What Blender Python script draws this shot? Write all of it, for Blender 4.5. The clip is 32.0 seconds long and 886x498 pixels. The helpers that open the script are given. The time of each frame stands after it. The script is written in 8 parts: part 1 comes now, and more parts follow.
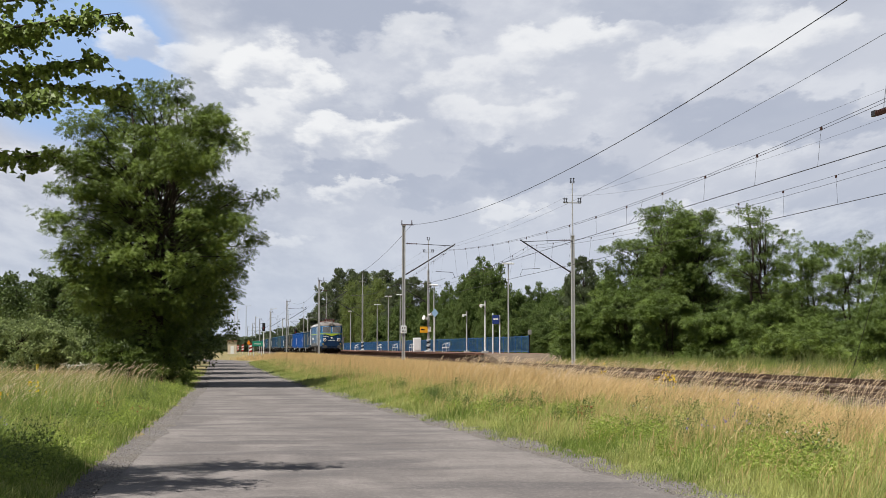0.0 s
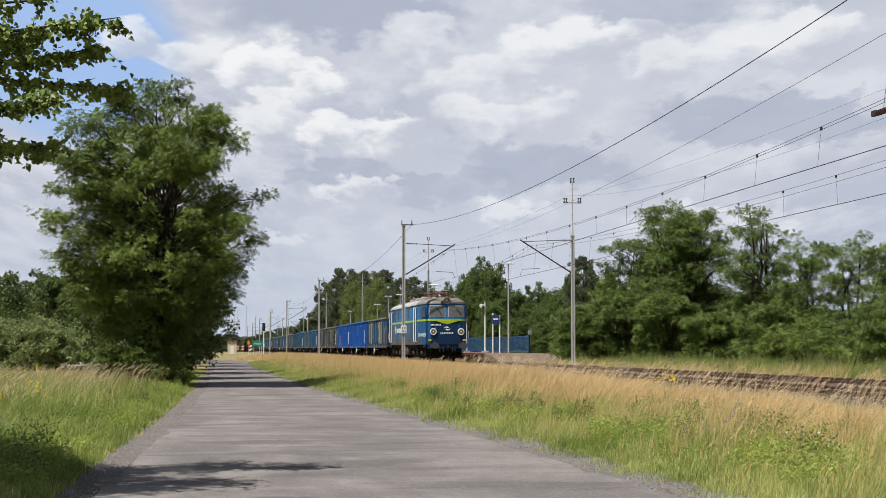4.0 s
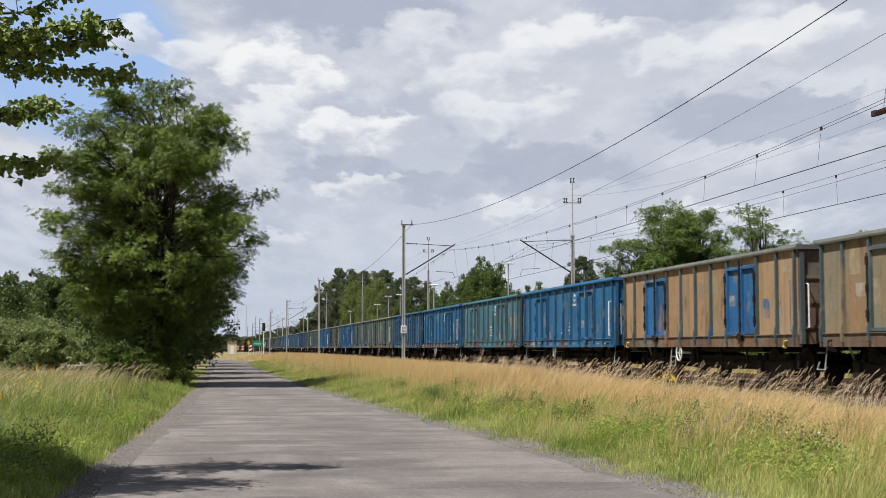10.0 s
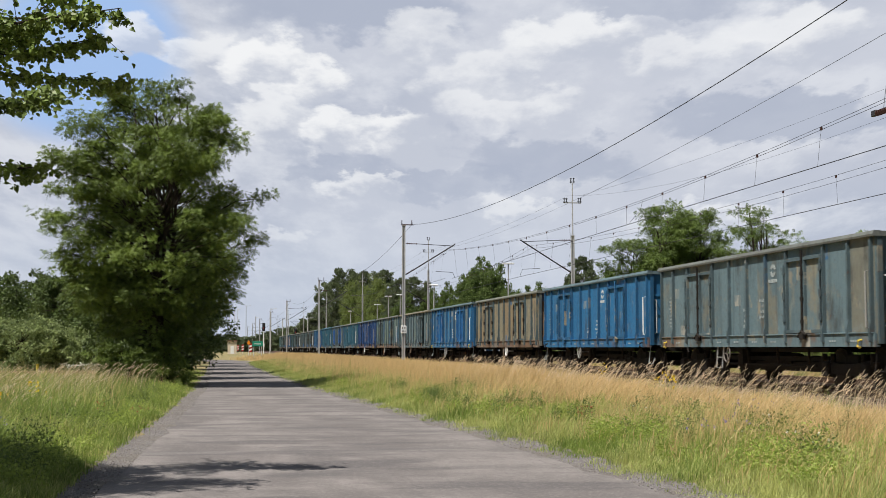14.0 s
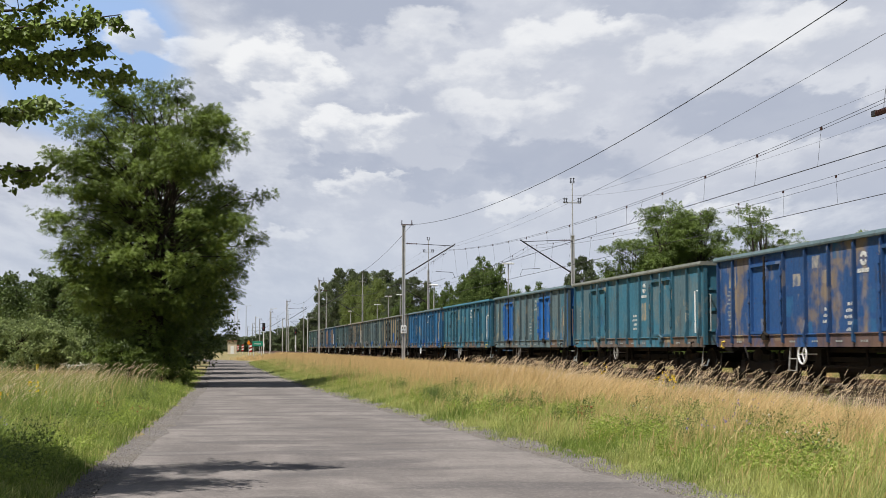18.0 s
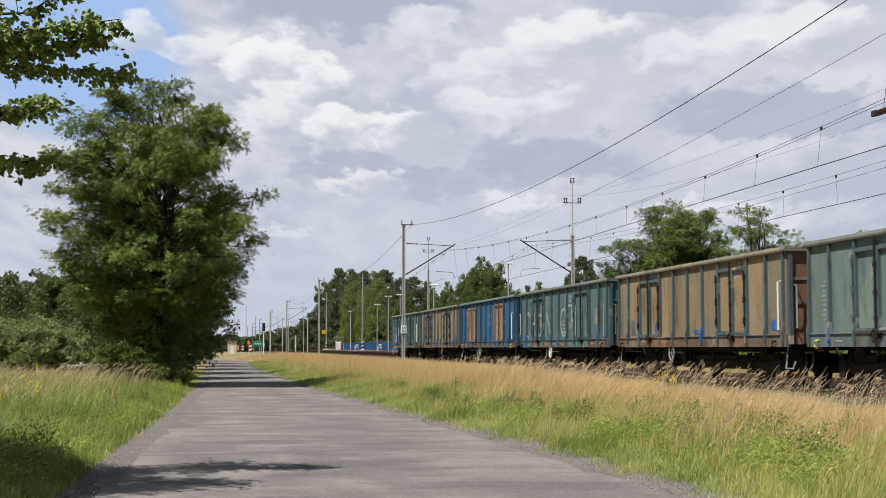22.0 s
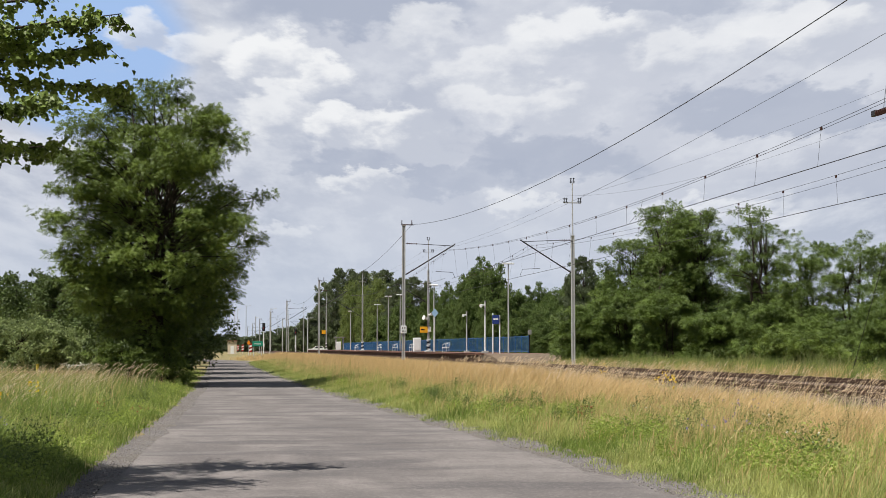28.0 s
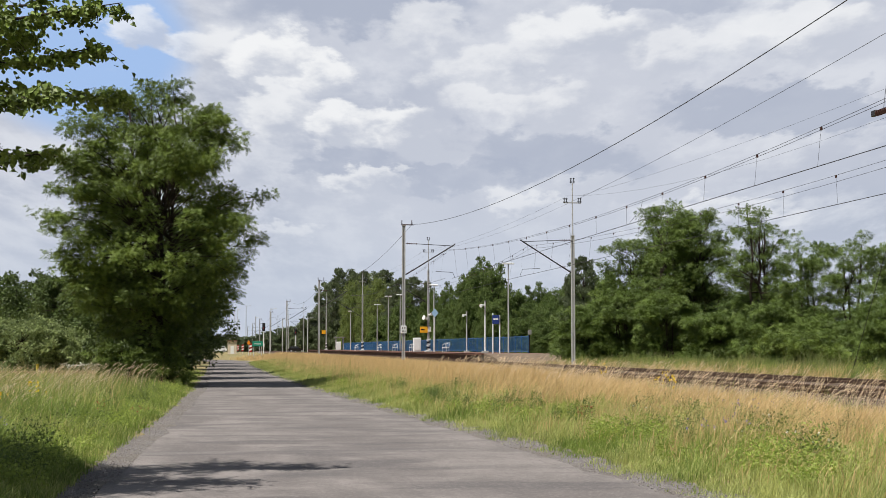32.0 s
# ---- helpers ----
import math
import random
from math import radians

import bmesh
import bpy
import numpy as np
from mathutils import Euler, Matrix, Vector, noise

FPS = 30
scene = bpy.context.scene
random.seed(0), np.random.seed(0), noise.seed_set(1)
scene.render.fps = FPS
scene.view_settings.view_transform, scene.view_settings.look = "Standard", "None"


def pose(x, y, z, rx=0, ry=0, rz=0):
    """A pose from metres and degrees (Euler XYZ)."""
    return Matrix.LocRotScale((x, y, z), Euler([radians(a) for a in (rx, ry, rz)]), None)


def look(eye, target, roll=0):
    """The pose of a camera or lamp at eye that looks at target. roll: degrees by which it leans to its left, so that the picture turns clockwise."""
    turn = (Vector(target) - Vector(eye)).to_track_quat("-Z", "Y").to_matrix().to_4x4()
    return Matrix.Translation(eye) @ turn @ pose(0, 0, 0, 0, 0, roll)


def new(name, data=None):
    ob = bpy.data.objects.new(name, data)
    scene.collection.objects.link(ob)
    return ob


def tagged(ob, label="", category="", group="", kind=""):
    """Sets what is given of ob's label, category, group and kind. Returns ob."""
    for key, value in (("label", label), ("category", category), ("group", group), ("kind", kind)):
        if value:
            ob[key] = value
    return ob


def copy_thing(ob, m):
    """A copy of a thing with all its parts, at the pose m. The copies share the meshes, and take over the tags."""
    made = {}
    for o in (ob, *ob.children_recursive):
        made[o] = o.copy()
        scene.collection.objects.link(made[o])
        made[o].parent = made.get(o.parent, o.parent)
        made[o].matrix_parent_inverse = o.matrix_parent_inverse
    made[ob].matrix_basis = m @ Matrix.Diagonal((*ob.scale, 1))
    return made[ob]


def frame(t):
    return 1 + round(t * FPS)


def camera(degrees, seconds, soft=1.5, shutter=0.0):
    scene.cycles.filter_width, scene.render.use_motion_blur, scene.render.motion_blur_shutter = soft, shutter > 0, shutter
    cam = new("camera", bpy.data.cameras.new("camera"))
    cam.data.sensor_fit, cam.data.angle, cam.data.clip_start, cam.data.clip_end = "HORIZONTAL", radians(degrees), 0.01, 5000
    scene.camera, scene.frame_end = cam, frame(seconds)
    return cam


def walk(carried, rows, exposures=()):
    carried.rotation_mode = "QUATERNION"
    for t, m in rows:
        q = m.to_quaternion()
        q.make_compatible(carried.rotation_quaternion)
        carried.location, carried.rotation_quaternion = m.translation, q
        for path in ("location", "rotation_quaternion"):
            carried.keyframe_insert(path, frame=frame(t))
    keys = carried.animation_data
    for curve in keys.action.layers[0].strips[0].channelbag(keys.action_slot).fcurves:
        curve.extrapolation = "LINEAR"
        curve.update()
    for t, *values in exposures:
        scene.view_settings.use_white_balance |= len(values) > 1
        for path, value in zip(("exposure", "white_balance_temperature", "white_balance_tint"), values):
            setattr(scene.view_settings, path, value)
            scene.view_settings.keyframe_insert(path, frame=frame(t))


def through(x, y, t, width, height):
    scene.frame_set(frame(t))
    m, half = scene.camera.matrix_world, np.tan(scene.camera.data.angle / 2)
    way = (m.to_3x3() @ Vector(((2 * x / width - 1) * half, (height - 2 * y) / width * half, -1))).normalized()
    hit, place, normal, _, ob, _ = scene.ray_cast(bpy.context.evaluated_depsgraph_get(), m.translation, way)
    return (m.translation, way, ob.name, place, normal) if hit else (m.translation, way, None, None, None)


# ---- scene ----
# The world: X to the right of the rails' direction, Y along the rails, away from the camera. The road is z = 0.
EYE_Z, RAIL_Z = 1.5, 0.58
TRACK_X, TRACK2_X = 14.1, 18.25

cam = camera(36.197, 32.0, soft=0.85, shutter=0.08)
walk(cam, [(0.0, pose(0, 0, EYE_Z, 94.1704, 0, -9.484)), (32.0, pose(0, 0, EYE_Z, 94.1704, 0, -9.484))], [(0.0, 0.32), (32.0, 0.32)])

# ---- light ----
SUN_EL, SUN_AZ = 60.0, -118.0   # azimuth from +Y towards +X
sun = new("sun", bpy.data.lights.new("sun", "SUN"))
sun.data.energy, sun.data.angle, sun.data.color = 5.0, radians(0.5), (1.0, 0.95, 0.87)
sd = Vector((math.sin(radians(SUN_AZ)) * math.cos(radians(SUN_EL)), math.cos(radians(SUN_AZ)) * math.cos(radians(SUN_EL)), math.sin(radians(SUN_EL))))
sun.matrix_world = look(sd * 50, (0, 0, 0))


class Nodes:
    """A short way to write a node tree."""

    def __init__(self, tree, fresh=True):
        self.t = tree
        if fresh:
            self.t.nodes.clear()

    def n(self, kind, **kw):
        node = self.t.nodes.new(kind)
        for key, value in kw.items():
            self.put(node.inputs[key], value)
        return node

    def put(self, socket, value):
        if isinstance(value, bpy.types.NodeSocket):
            self.t.links.new(value, socket)
        elif isinstance(value, (tuple, list)) and len(value) == 3 and socket.type == "RGBA":
            socket.default_value = (*value, 1)
        else:
            socket.default_value = value

    def math(self, op, a, b=0.0, c=0.0, clamp=False):
        node = self.t.nodes.new("ShaderNodeMath")
        node.operation, node.use_clamp = op, clamp
        for s, v in zip(node.inputs, (a, b, c)):
            self.put(s, v)
        return node.outputs[0]

    def mix(self, fac, a, b):
        node = self.t.nodes.new("ShaderNodeMix")
        node.data_type = "RGBA"
        self.put(node.inputs[0], fac)
        self.put(node.inputs[6], a)
        self.put(node.inputs[7], b)
        return node.outputs[2]

    def noise(self, vec, scale, detail=4.0, rough=0.55, dist=0.0):
        node = self.t.nodes.new("ShaderNodeTexNoise")
        if vec is not None:
            self.put(node.inputs["Vector"], vec)
        for k, v in (("Scale", scale), ("Detail", detail), ("Roughness", rough), ("Distortion", dist)):
            node.inputs[k].default_value = v
        return node.outputs[0]

    def ramp(self, fac, lo, hi, a=0.0, b=1.0):
        node = self.t.nodes.new("ShaderNodeMapRange")
        node.interpolation_type = "SMOOTHSTEP"
        for s, v in zip(node.inputs, (fac, lo, hi, a, b)):
            self.put(s, v)
        return node.outputs[0]

    def scaled(self, vec, s):
        node = self.t.nodes.new("ShaderNodeMapping")
        self.put(node.inputs[0], vec)
        node.inputs[3].default_value = s
        return node.outputs[0]


world = bpy.data.worlds.new("sky")
scene.world = world
world.use_nodes = True
w = Nodes(world.node_tree)
sky = w.n("ShaderNodeTexSky")
sky.sky_type, sky.sun_disc, sky.sun_elevation, sky.sun_rotation = "NISHITA", False, radians(SUN_EL), radians(SUN_AZ)
way = w.n("ShaderNodeTexCoord").outputs["Generated"]
cover = w.ramp(w.noise(w.scaled(way, (3, 3, 9)), 1.0, 6), 0.36, 0.56)
bg1 = w.n("ShaderNodeBackground", Color=sky.outputs[0], Strength=0.05)
bg2 = w.n("ShaderNodeBackground", Color=(0.62, 0.66, 0.74), Strength=0.21)
ms = w.n("ShaderNodeMixShader")
w.put(ms.inputs[0], cover)
w.put(ms.inputs[1], bg1.outputs[0])
w.put(ms.inputs[2], bg2.outputs[0])
w.put(w.n("ShaderNodeOutputWorld").inputs[0], ms.outputs[0])


# ---- materials ----
def surface(name, rough=0.6, metal=0.0):
    m = bpy.data.materials.new(name)
    m.use_nodes = True
    g = Nodes(m.node_tree)
    b = g.n("ShaderNodeBsdfPrincipled", Roughness=rough, Metallic=metal)
    out = g.n("ShaderNodeOutputMaterial")
    g.put(out.inputs[0], b.outputs[0])
    return m, g, b, out


def plain(name, col, rough=0.55, metal=0.0, dirt=0.25, scale=3.0, dirt_col=(0.06, 0.05, 0.04), bump=0.0):
    """A painted or raw surface with blotches, fine grain and a little dirt."""
    m, g, b, _ = surface(name, rough, metal)
    co = g.n("ShaderNodeTexCoord").outputs["Object"]
    big, fine = g.noise(co, scale, 5), g.noise(co, scale * 14, 3)
    b.inputs["Specular IOR Level"].default_value = 0.5 if metal else 0.25
    c = g.mix(g.ramp(big, 0.4, 0.75, 0.0, dirt), col, dirt_col)
    c = g.mix(g.ramp(fine, 0.3, 0.8, 0.0, dirt * 0.5), c, tuple(v * 0.6 for v in col))
    g.put(b.inputs["Base Color"], c)
    g.put(b.inputs["Roughness"], g.ramp(big, 0.2, 0.8, rough - 0.1, min(1, rough + 0.15)))
    if bump:
        bm_ = g.n("ShaderNodeBump", Strength=bump, Distance=0.01)
        g.put(bm_.inputs["Height"], fine)
        g.put(b.inputs["Normal"], bm_.outputs[0])
    return m


def leafy(name, dark, light, through=0.35, scale=0.5, island=0.6):
    m, g, b, out = surface(name, 0.5)
    isl = g.n("ShaderNodeNewGeometry").outputs["Random Per Island"]
    co = g.n("ShaderNodeTexCoord").outputs["Object"]
    big = g.noise(co, scale, 3)
    f = g.math("ADD", g.math("MULTIPLY", isl, island), g.math("MULTIPLY", g.ramp(big, 0.3, 0.7), 1 - island))
    c = g.mix(f, dark, light)
    g.put(b.inputs["Base Color"], c)
    b.inputs["Specular IOR Level"].default_value = 0.3
    tr = g.n("ShaderNodeBsdfTranslucent")
    g.put(tr.inputs[0], g.mix(0.5, c, light))
    mx = g.n("ShaderNodeMixShader")
    mx.inputs[0].default_value = through
    g.put(mx.inputs[1], b.outputs[0])
    g.put(mx.inputs[2], tr.outputs[0])
    g.put(out.inputs[0], mx.outputs[0])
    return m


M_LEAF = leafy("leaf_locust", (0.026, 0.048, 0.010), (0.220, 0.300, 0.062), 0.22, 0.8, 0.4)
M_LEAFR = leafy("leaf_lineside", (0.034, 0.060, 0.013), (0.180, 0.255, 0.055), 0.22, 0.8, 0.4)
M_LEAF2 = leafy("leaf_wood", (0.042, 0.074, 0.019), (0.185, 0.260, 0.072), 0.24)
# leaf_wood at about 0.6: the avenue's deep shade put into the leaf colour
M_LEAF_SHADED = leafy("leaf_wood_shaded", (0.026, 0.046, 0.012), (0.120, 0.170, 0.048), 0.2)
M_LEAF3 = leafy("leaf_poplar", (0.052, 0.072, 0.038), (0.185, 0.230, 0.115), 0.3)
M_WILLOW = leafy("leaf_willow", (0.090, 0.130, 0.032), (0.300, 0.370, 0.115), 0.35)
M_LEAFN = leafy("leaf_near", (0.008, 0.018, 0.005), (0.205, 0.290, 0.052), 0.05, 0.8, 0.5)
M_BUSH = leafy("leaf_bush", (0.060, 0.095, 0.034), (0.430, 0.510, 0.210), 0.28)
M_GRASS = leafy("grass_green", (0.150, 0.195, 0.050), (0.640, 0.670, 0.250), 0.38, 0.35, 0.75)
M_STRAW = leafy("grass_straw", (0.335, 0.225, 0.100), (0.860, 0.660, 0.345), 0.38, 0.25, 0.7)
M_SEDGE = leafy("grass_olive", (0.130, 0.140, 0.048), (0.410, 0.410, 0.170), 0.36, 0.4, 0.7)
M_WEED = leafy("grass_weed", (0.070, 0.122, 0.022), (0.325, 0.430, 0.098), 0.38, 0.35, 0.6)
M_WEEDD = leafy("weed_dark", (0.055, 0.088, 0.022), (0.250, 0.325, 0.095), 0.3, 0.5, 0.7)
M_TUFT = leafy("weed_bright", (0.120, 0.185, 0.030), (0.460, 0.560, 0.130), 0.45, 0.5, 0.7)
M_PLUME = leafy("grass_plume", (0.48, 0.36, 0.24), (0.92, 0.78, 0.57), 0.4, 0.25, 0.8)
M_YELLOW = plain("petal_yellow", (0.75, 0.55, 0.02), 0.6, dirt=0.05)
M_WHITE_PETAL = plain("petal_white", (0.75, 0.76, 0.70), 0.6, dirt=0.05)
M_VIOLET = plain("petal_violet", (0.24, 0.20, 0.42), 0.6, dirt=0.05)
M_REDW = plain("dock_red", (0.36, 0.11, 0.06), 0.6, dirt=0.05)
M_BARK = plain("bark", (0.050, 0.040, 0.032), 0.9, dirt=0.5, scale=4, bump=0.5)
M_CONC = plain("concrete", (0.42, 0.41, 0.39), 0.8, dirt=0.3, scale=1.5, dirt_col=(0.20, 0.19, 0.17), bump=0.2)
M_POLE = plain("galvanised_pole", (0.52, 0.53, 0.54), 0.55, 0.2, dirt=0.25, scale=2)
M_WIRE = plain("wire", (0.045, 0.045, 0.05), 0.5, 0.4, dirt=0.1)
M_INSUL = plain("insulator", (0.07, 0.035, 0.03), 0.35, dirt=0.1)
M_RAIL = plain("rail_steel", (0.11, 0.062, 0.040), 0.6, 0.2, dirt=0.4, scale=5)
M_SLEEPER = plain("sleeper", (0.13, 0.085, 0.06), 0.85, dirt=0.4, scale=4, bump=0.2)
M_WHITE = plain("white_paint", (0.82, 0.84, 0.85), 0.5, dirt=0.12, dirt_col=(0.3, 0.3, 0.3))
M_BLACK = plain("black_paint", (0.02, 0.02, 0.022), 0.5, dirt=0.1)
M_DARK = plain("undergear", (0.013, 0.011, 0.010), 0.8, dirt=0.4, scale=4)
M_SPRAYO = plain("spray_orange", (0.62, 0.23, 0.025), 0.7, dirt=0.75, scale=6, dirt_col=(0.10, 0.06, 0.04))
M_PURPLE = plain("spray_purple", (0.050, 0.045, 0.115), 0.7, dirt=0.3, scale=5)
M_LIME = plain("spray_lime", (0.45, 0.55, 0.12), 0.7, dirt=0.3, scale=5)
M_CHALK = plain("chalk_grey", (0.36, 0.41, 0.42), 0.8, dirt=0.6, scale=5)
M_LOUVRE = plain("louvre_brown", (0.10, 0.075, 0.062), 0.7, dirt=0.4, scale=6)
M_LETTER = plain("lettering_white", (0.62, 0.64, 0.64), 0.6, dirt=0.45, scale=9)
M_WHEEL = plain("wheel_steel", (0.026, 0.021, 0.019), 0.7, 0.0, dirt=0.3)
M_GREY = plain("grey_paint", (0.30, 0.30, 0.29), 0.55, dirt=0.35, scale=2.5)
M_YEL = plain("signal_yellow", (0.85, 0.42, 0.02), 0.5, dirt=0.08)
M_LEMON = plain("lemon_paint", (0.58, 0.44, 0.07), 0.5, dirt=0.15)
M_RED = plain("red_paint", (0.40, 0.035, 0.03), 0.5, dirt=0.1)
M_ORANGE = plain("orange_paint", (0.80, 0.25, 0.02), 0.5, dirt=0.08)
M_GREEN = plain("sign_green", (0.03, 0.29, 0.20), 0.4, dirt=0.05)
M_SIGNBLUE = plain("sign_blue", (0.03, 0.06, 0.25), 0.4, dirt=0.05)
M_LTBLUE = plain("sign_light_blue", (0.35, 0.55, 0.75), 0.4, dirt=0.05)
M_CREAM = plain("cream_render", (0.68, 0.60, 0.48), 0.8, dirt=0.15, scale=1)
M_ROOFT = plain("roof_brown", (0.18, 0.10, 0.07), 0.8, dirt=0.3)
M_EARTH = plain("rubble_earth", (0.21, 0.16, 0.115), 0.95, dirt=0.7, scale=2.2, bump=0.8)
M_PLWALL = plain("platform_wall", (0.15, 0.095, 0.07), 0.9, dirt=0.5, scale=2.0)
M_BRICKRED = plain("platform_edge", (0.20, 0.105, 0.08), 0.8, dirt=0.4, scale=2)
M_BANK = plain("earth_bank", (0.50, 0.335, 0.25), 0.9, dirt=0.35, scale=2.5)
M_FENCE = plain("fence_blue", (0.030, 0.115, 0.27), 0.5, dirt=0.3, scale=1.2)
M_STONE = plain("crushed_stone", (0.30, 0.275, 0.26), 0.9, dirt=0.4, scale=2)


def glass_mat(name, tint, rough=0.05):
    m, g, b, _ = surface(name, rough)
    b.inputs["Base Color"].default_value = (*tint, 1)
    b.inputs["IOR"].default_value = 1.8
    b.inputs["Specular IOR Level"].default_value = 0.8
    return m


M_GLASS = glass_mat("window_glass", (0.05, 0.06, 0.07))
# pale base colour stands in for reflected sky and the bright cab interior
M_CABGLASS = glass_mat("cab_glass_skytint", (0.115, 0.12, 0.118), 0.03)
M_LENS = glass_mat("lamp_lens", (0.17, 0.14, 0.11), 0.06)


def ground_mat():
    m, g, b, _ = surface("meadow_soil", 0.95)
    co = g.n("ShaderNodeTexCoord").outputs["Object"]
    big, mid, fine = g.noise(co, 0.12, 4), g.noise(co, 1.1, 5), g.noise(co, 14, 3)
    c = g.mix(g.ramp(mid, 0.35, 0.65), (0.16, 0.165, 0.055), (0.30, 0.235, 0.11))
    c = g.mix(g.ramp(big, 0.4, 0.65, 0, 0.7), c, (0.38, 0.29, 0.15))
    c = g.mix(g.ramp(fine, 0.35, 0.75, 0, 0.6), c, (0.05, 0.06, 0.02))
    g.put(b.inputs["Base Color"], c)
    bm_ = g.n("ShaderNodeBump", Strength=0.6, Distance=0.05)
    g.put(bm_.inputs["Height"], fine)
    g.put(b.inputs["Normal"], bm_.outputs[0])
    return m


def road_mat():
    m, g, b, _ = surface("old_asphalt", 0.85)
    co = g.n("ShaderNodeTexCoord").outputs["Object"]
    bands = g.noise(g.scaled(co, (0.35, 0.8, 1)), 1.0, 3, 0.55)
    streaks = g.noise(g.scaled(co, (0.22, 1.0, 1)), 1.0, 3, 0.55)
    patch = g.noise(g.scaled(co, (0.5, 0.22, 1)), 1.3, 6, 0.65, 0.4)
    fine = g.noise(co, 60, 2)
    grit = g.n("ShaderNodeTexVoronoi", Scale=55.0)
    g.put(grit.inputs["Vector"], co)
    chips = g.n("ShaderNodeTexVoronoi", Scale=38.0)
    g.put(chips.inputs["Vector"], co)
    chip = g.n("ShaderNodeSeparateColor")
    g.put(chip.inputs[0], chips.outputs["Color"])
    c = g.mix(g.ramp(patch, 0.35, 0.68), (0.142, 0.127, 0.123), (0.256, 0.231, 0.222))
    c = g.mix(g.ramp(bands, 0.48, 0.62, 0, 0.8), c, (0.098, 0.090, 0.092))
    c = g.mix(g.ramp(streaks, 0.52, 0.66, 0, 0.45), c, (0.118, 0.107, 0.106))
    c = g.mix(g.ramp(streaks, 0.47, 0.36, 0, 0.4), c, (0.275, 0.250, 0.240))
    c = g.mix(g.ramp(chip.outputs[0], 0.78, 0.97, 0, 0.35), c, (0.325, 0.300, 0.288))
    c = g.mix(g.ramp(chip.outputs[1], 0.76, 0.97, 0, 0.35), c, (0.065, 0.060, 0.060))
    c = g.mix(g.ramp(fine, 0.35, 0.7, 0, 0.32), c, (0.080, 0.075, 0.075))
    # fine ragged cracks, only where the surface is worn
    wob = g.n("ShaderNodeTexNoise", Scale=1.6, Detail=6.0)
    g.put(wob.inputs["Vector"], co)
    bent = g.n("ShaderNodeVectorMath")
    bent.operation = "MULTIPLY_ADD"
    g.put(bent.inputs[0], wob.outputs["Color"])
    bent.inputs[1].default_value = (1.1, 1.1, 0.0)
    g.put(bent.inputs[2], co)
    crack = g.n("ShaderNodeTexVoronoi", Scale=0.6)
    crack.feature = "DISTANCE_TO_EDGE"
    g.put(crack.inputs["Vector"], bent.outputs[0])
    c = g.mix(g.math("MULTIPLY", g.ramp(crack.outputs[0], 0.0, 0.012, 0.55, 0.0), g.ramp(patch, 0.45, 0.6)), c, (0.045, 0.042, 0.042))
    g.put(b.inputs["Base Color"], c)
    bm_ = g.n("ShaderNodeBump", Strength=0.35, Distance=0.010)
    g.put(bm_.inputs["Height"], g.math("ADD", grit.outputs[0], g.math("MULTIPLY", bands, 2.0)))
    g.put(b.inputs["Normal"], bm_.outputs[0])
    return m


def ballast_mat():
    m, g, b, _ = surface("ballast", 0.95)
    co = g.n("ShaderNodeTexCoord").outputs["Object"]
    v = g.n("ShaderNodeTexVoronoi", Scale=16.0)
    g.put(v.inputs["Vector"], co)
    c = g.mix(g.ramp(g.noise(co, 0.6, 4), 0.35, 0.65), (0.105, 0.072, 0.052), (0.19, 0.142, 0.108))
    c = g.mix(g.math("MULTIPLY", v.outputs["Color"], 0.5), c, (0.10, 0.075, 0.06))
    g.put(b.inputs["Base Color"], c)
    bm_ = g.n("ShaderNodeBump", Strength=1.0, Distance=0.04)
    g.put(bm_.inputs["Height"], v.outputs[0])
    g.put(b.inputs["Normal"], bm_.outputs[0])
    return m


M_GROUND, M_ROAD, M_BALLAST = ground_mat(), road_mat(), ballast_mat()


def gravel_mat():
    m, g, b, _ = surface("gravel_shoulder", 0.95)
    co = g.n("ShaderNodeTexCoord").outputs["Object"]
    v = g.n("ShaderNodeTexVoronoi", Scale=45.0)
    g.put(v.inputs["Vector"], co)
    sep = g.n("ShaderNodeSeparateColor")
    g.put(sep.inputs[0], v.outputs["Color"])
    c = g.mix(sep.outputs[0], (0.080, 0.074, 0.074), (0.270, 0.250, 0.245))
    c = g.mix(g.ramp(g.noise(co, 1.4, 5), 0.42, 0.62, 0, 0.6), c, (0.15, 0.13, 0.105))
    g.put(b.inputs["Base Color"], c)
    bm_ = g.n("ShaderNodeBump", Strength=0.9, Distance=0.02)
    g.put(bm_.inputs["Height"], v.outputs["Distance"])
    g.put(b.inputs["Normal"], bm_.outputs[0])
    return m


M_SHOULDER = gravel_mat()


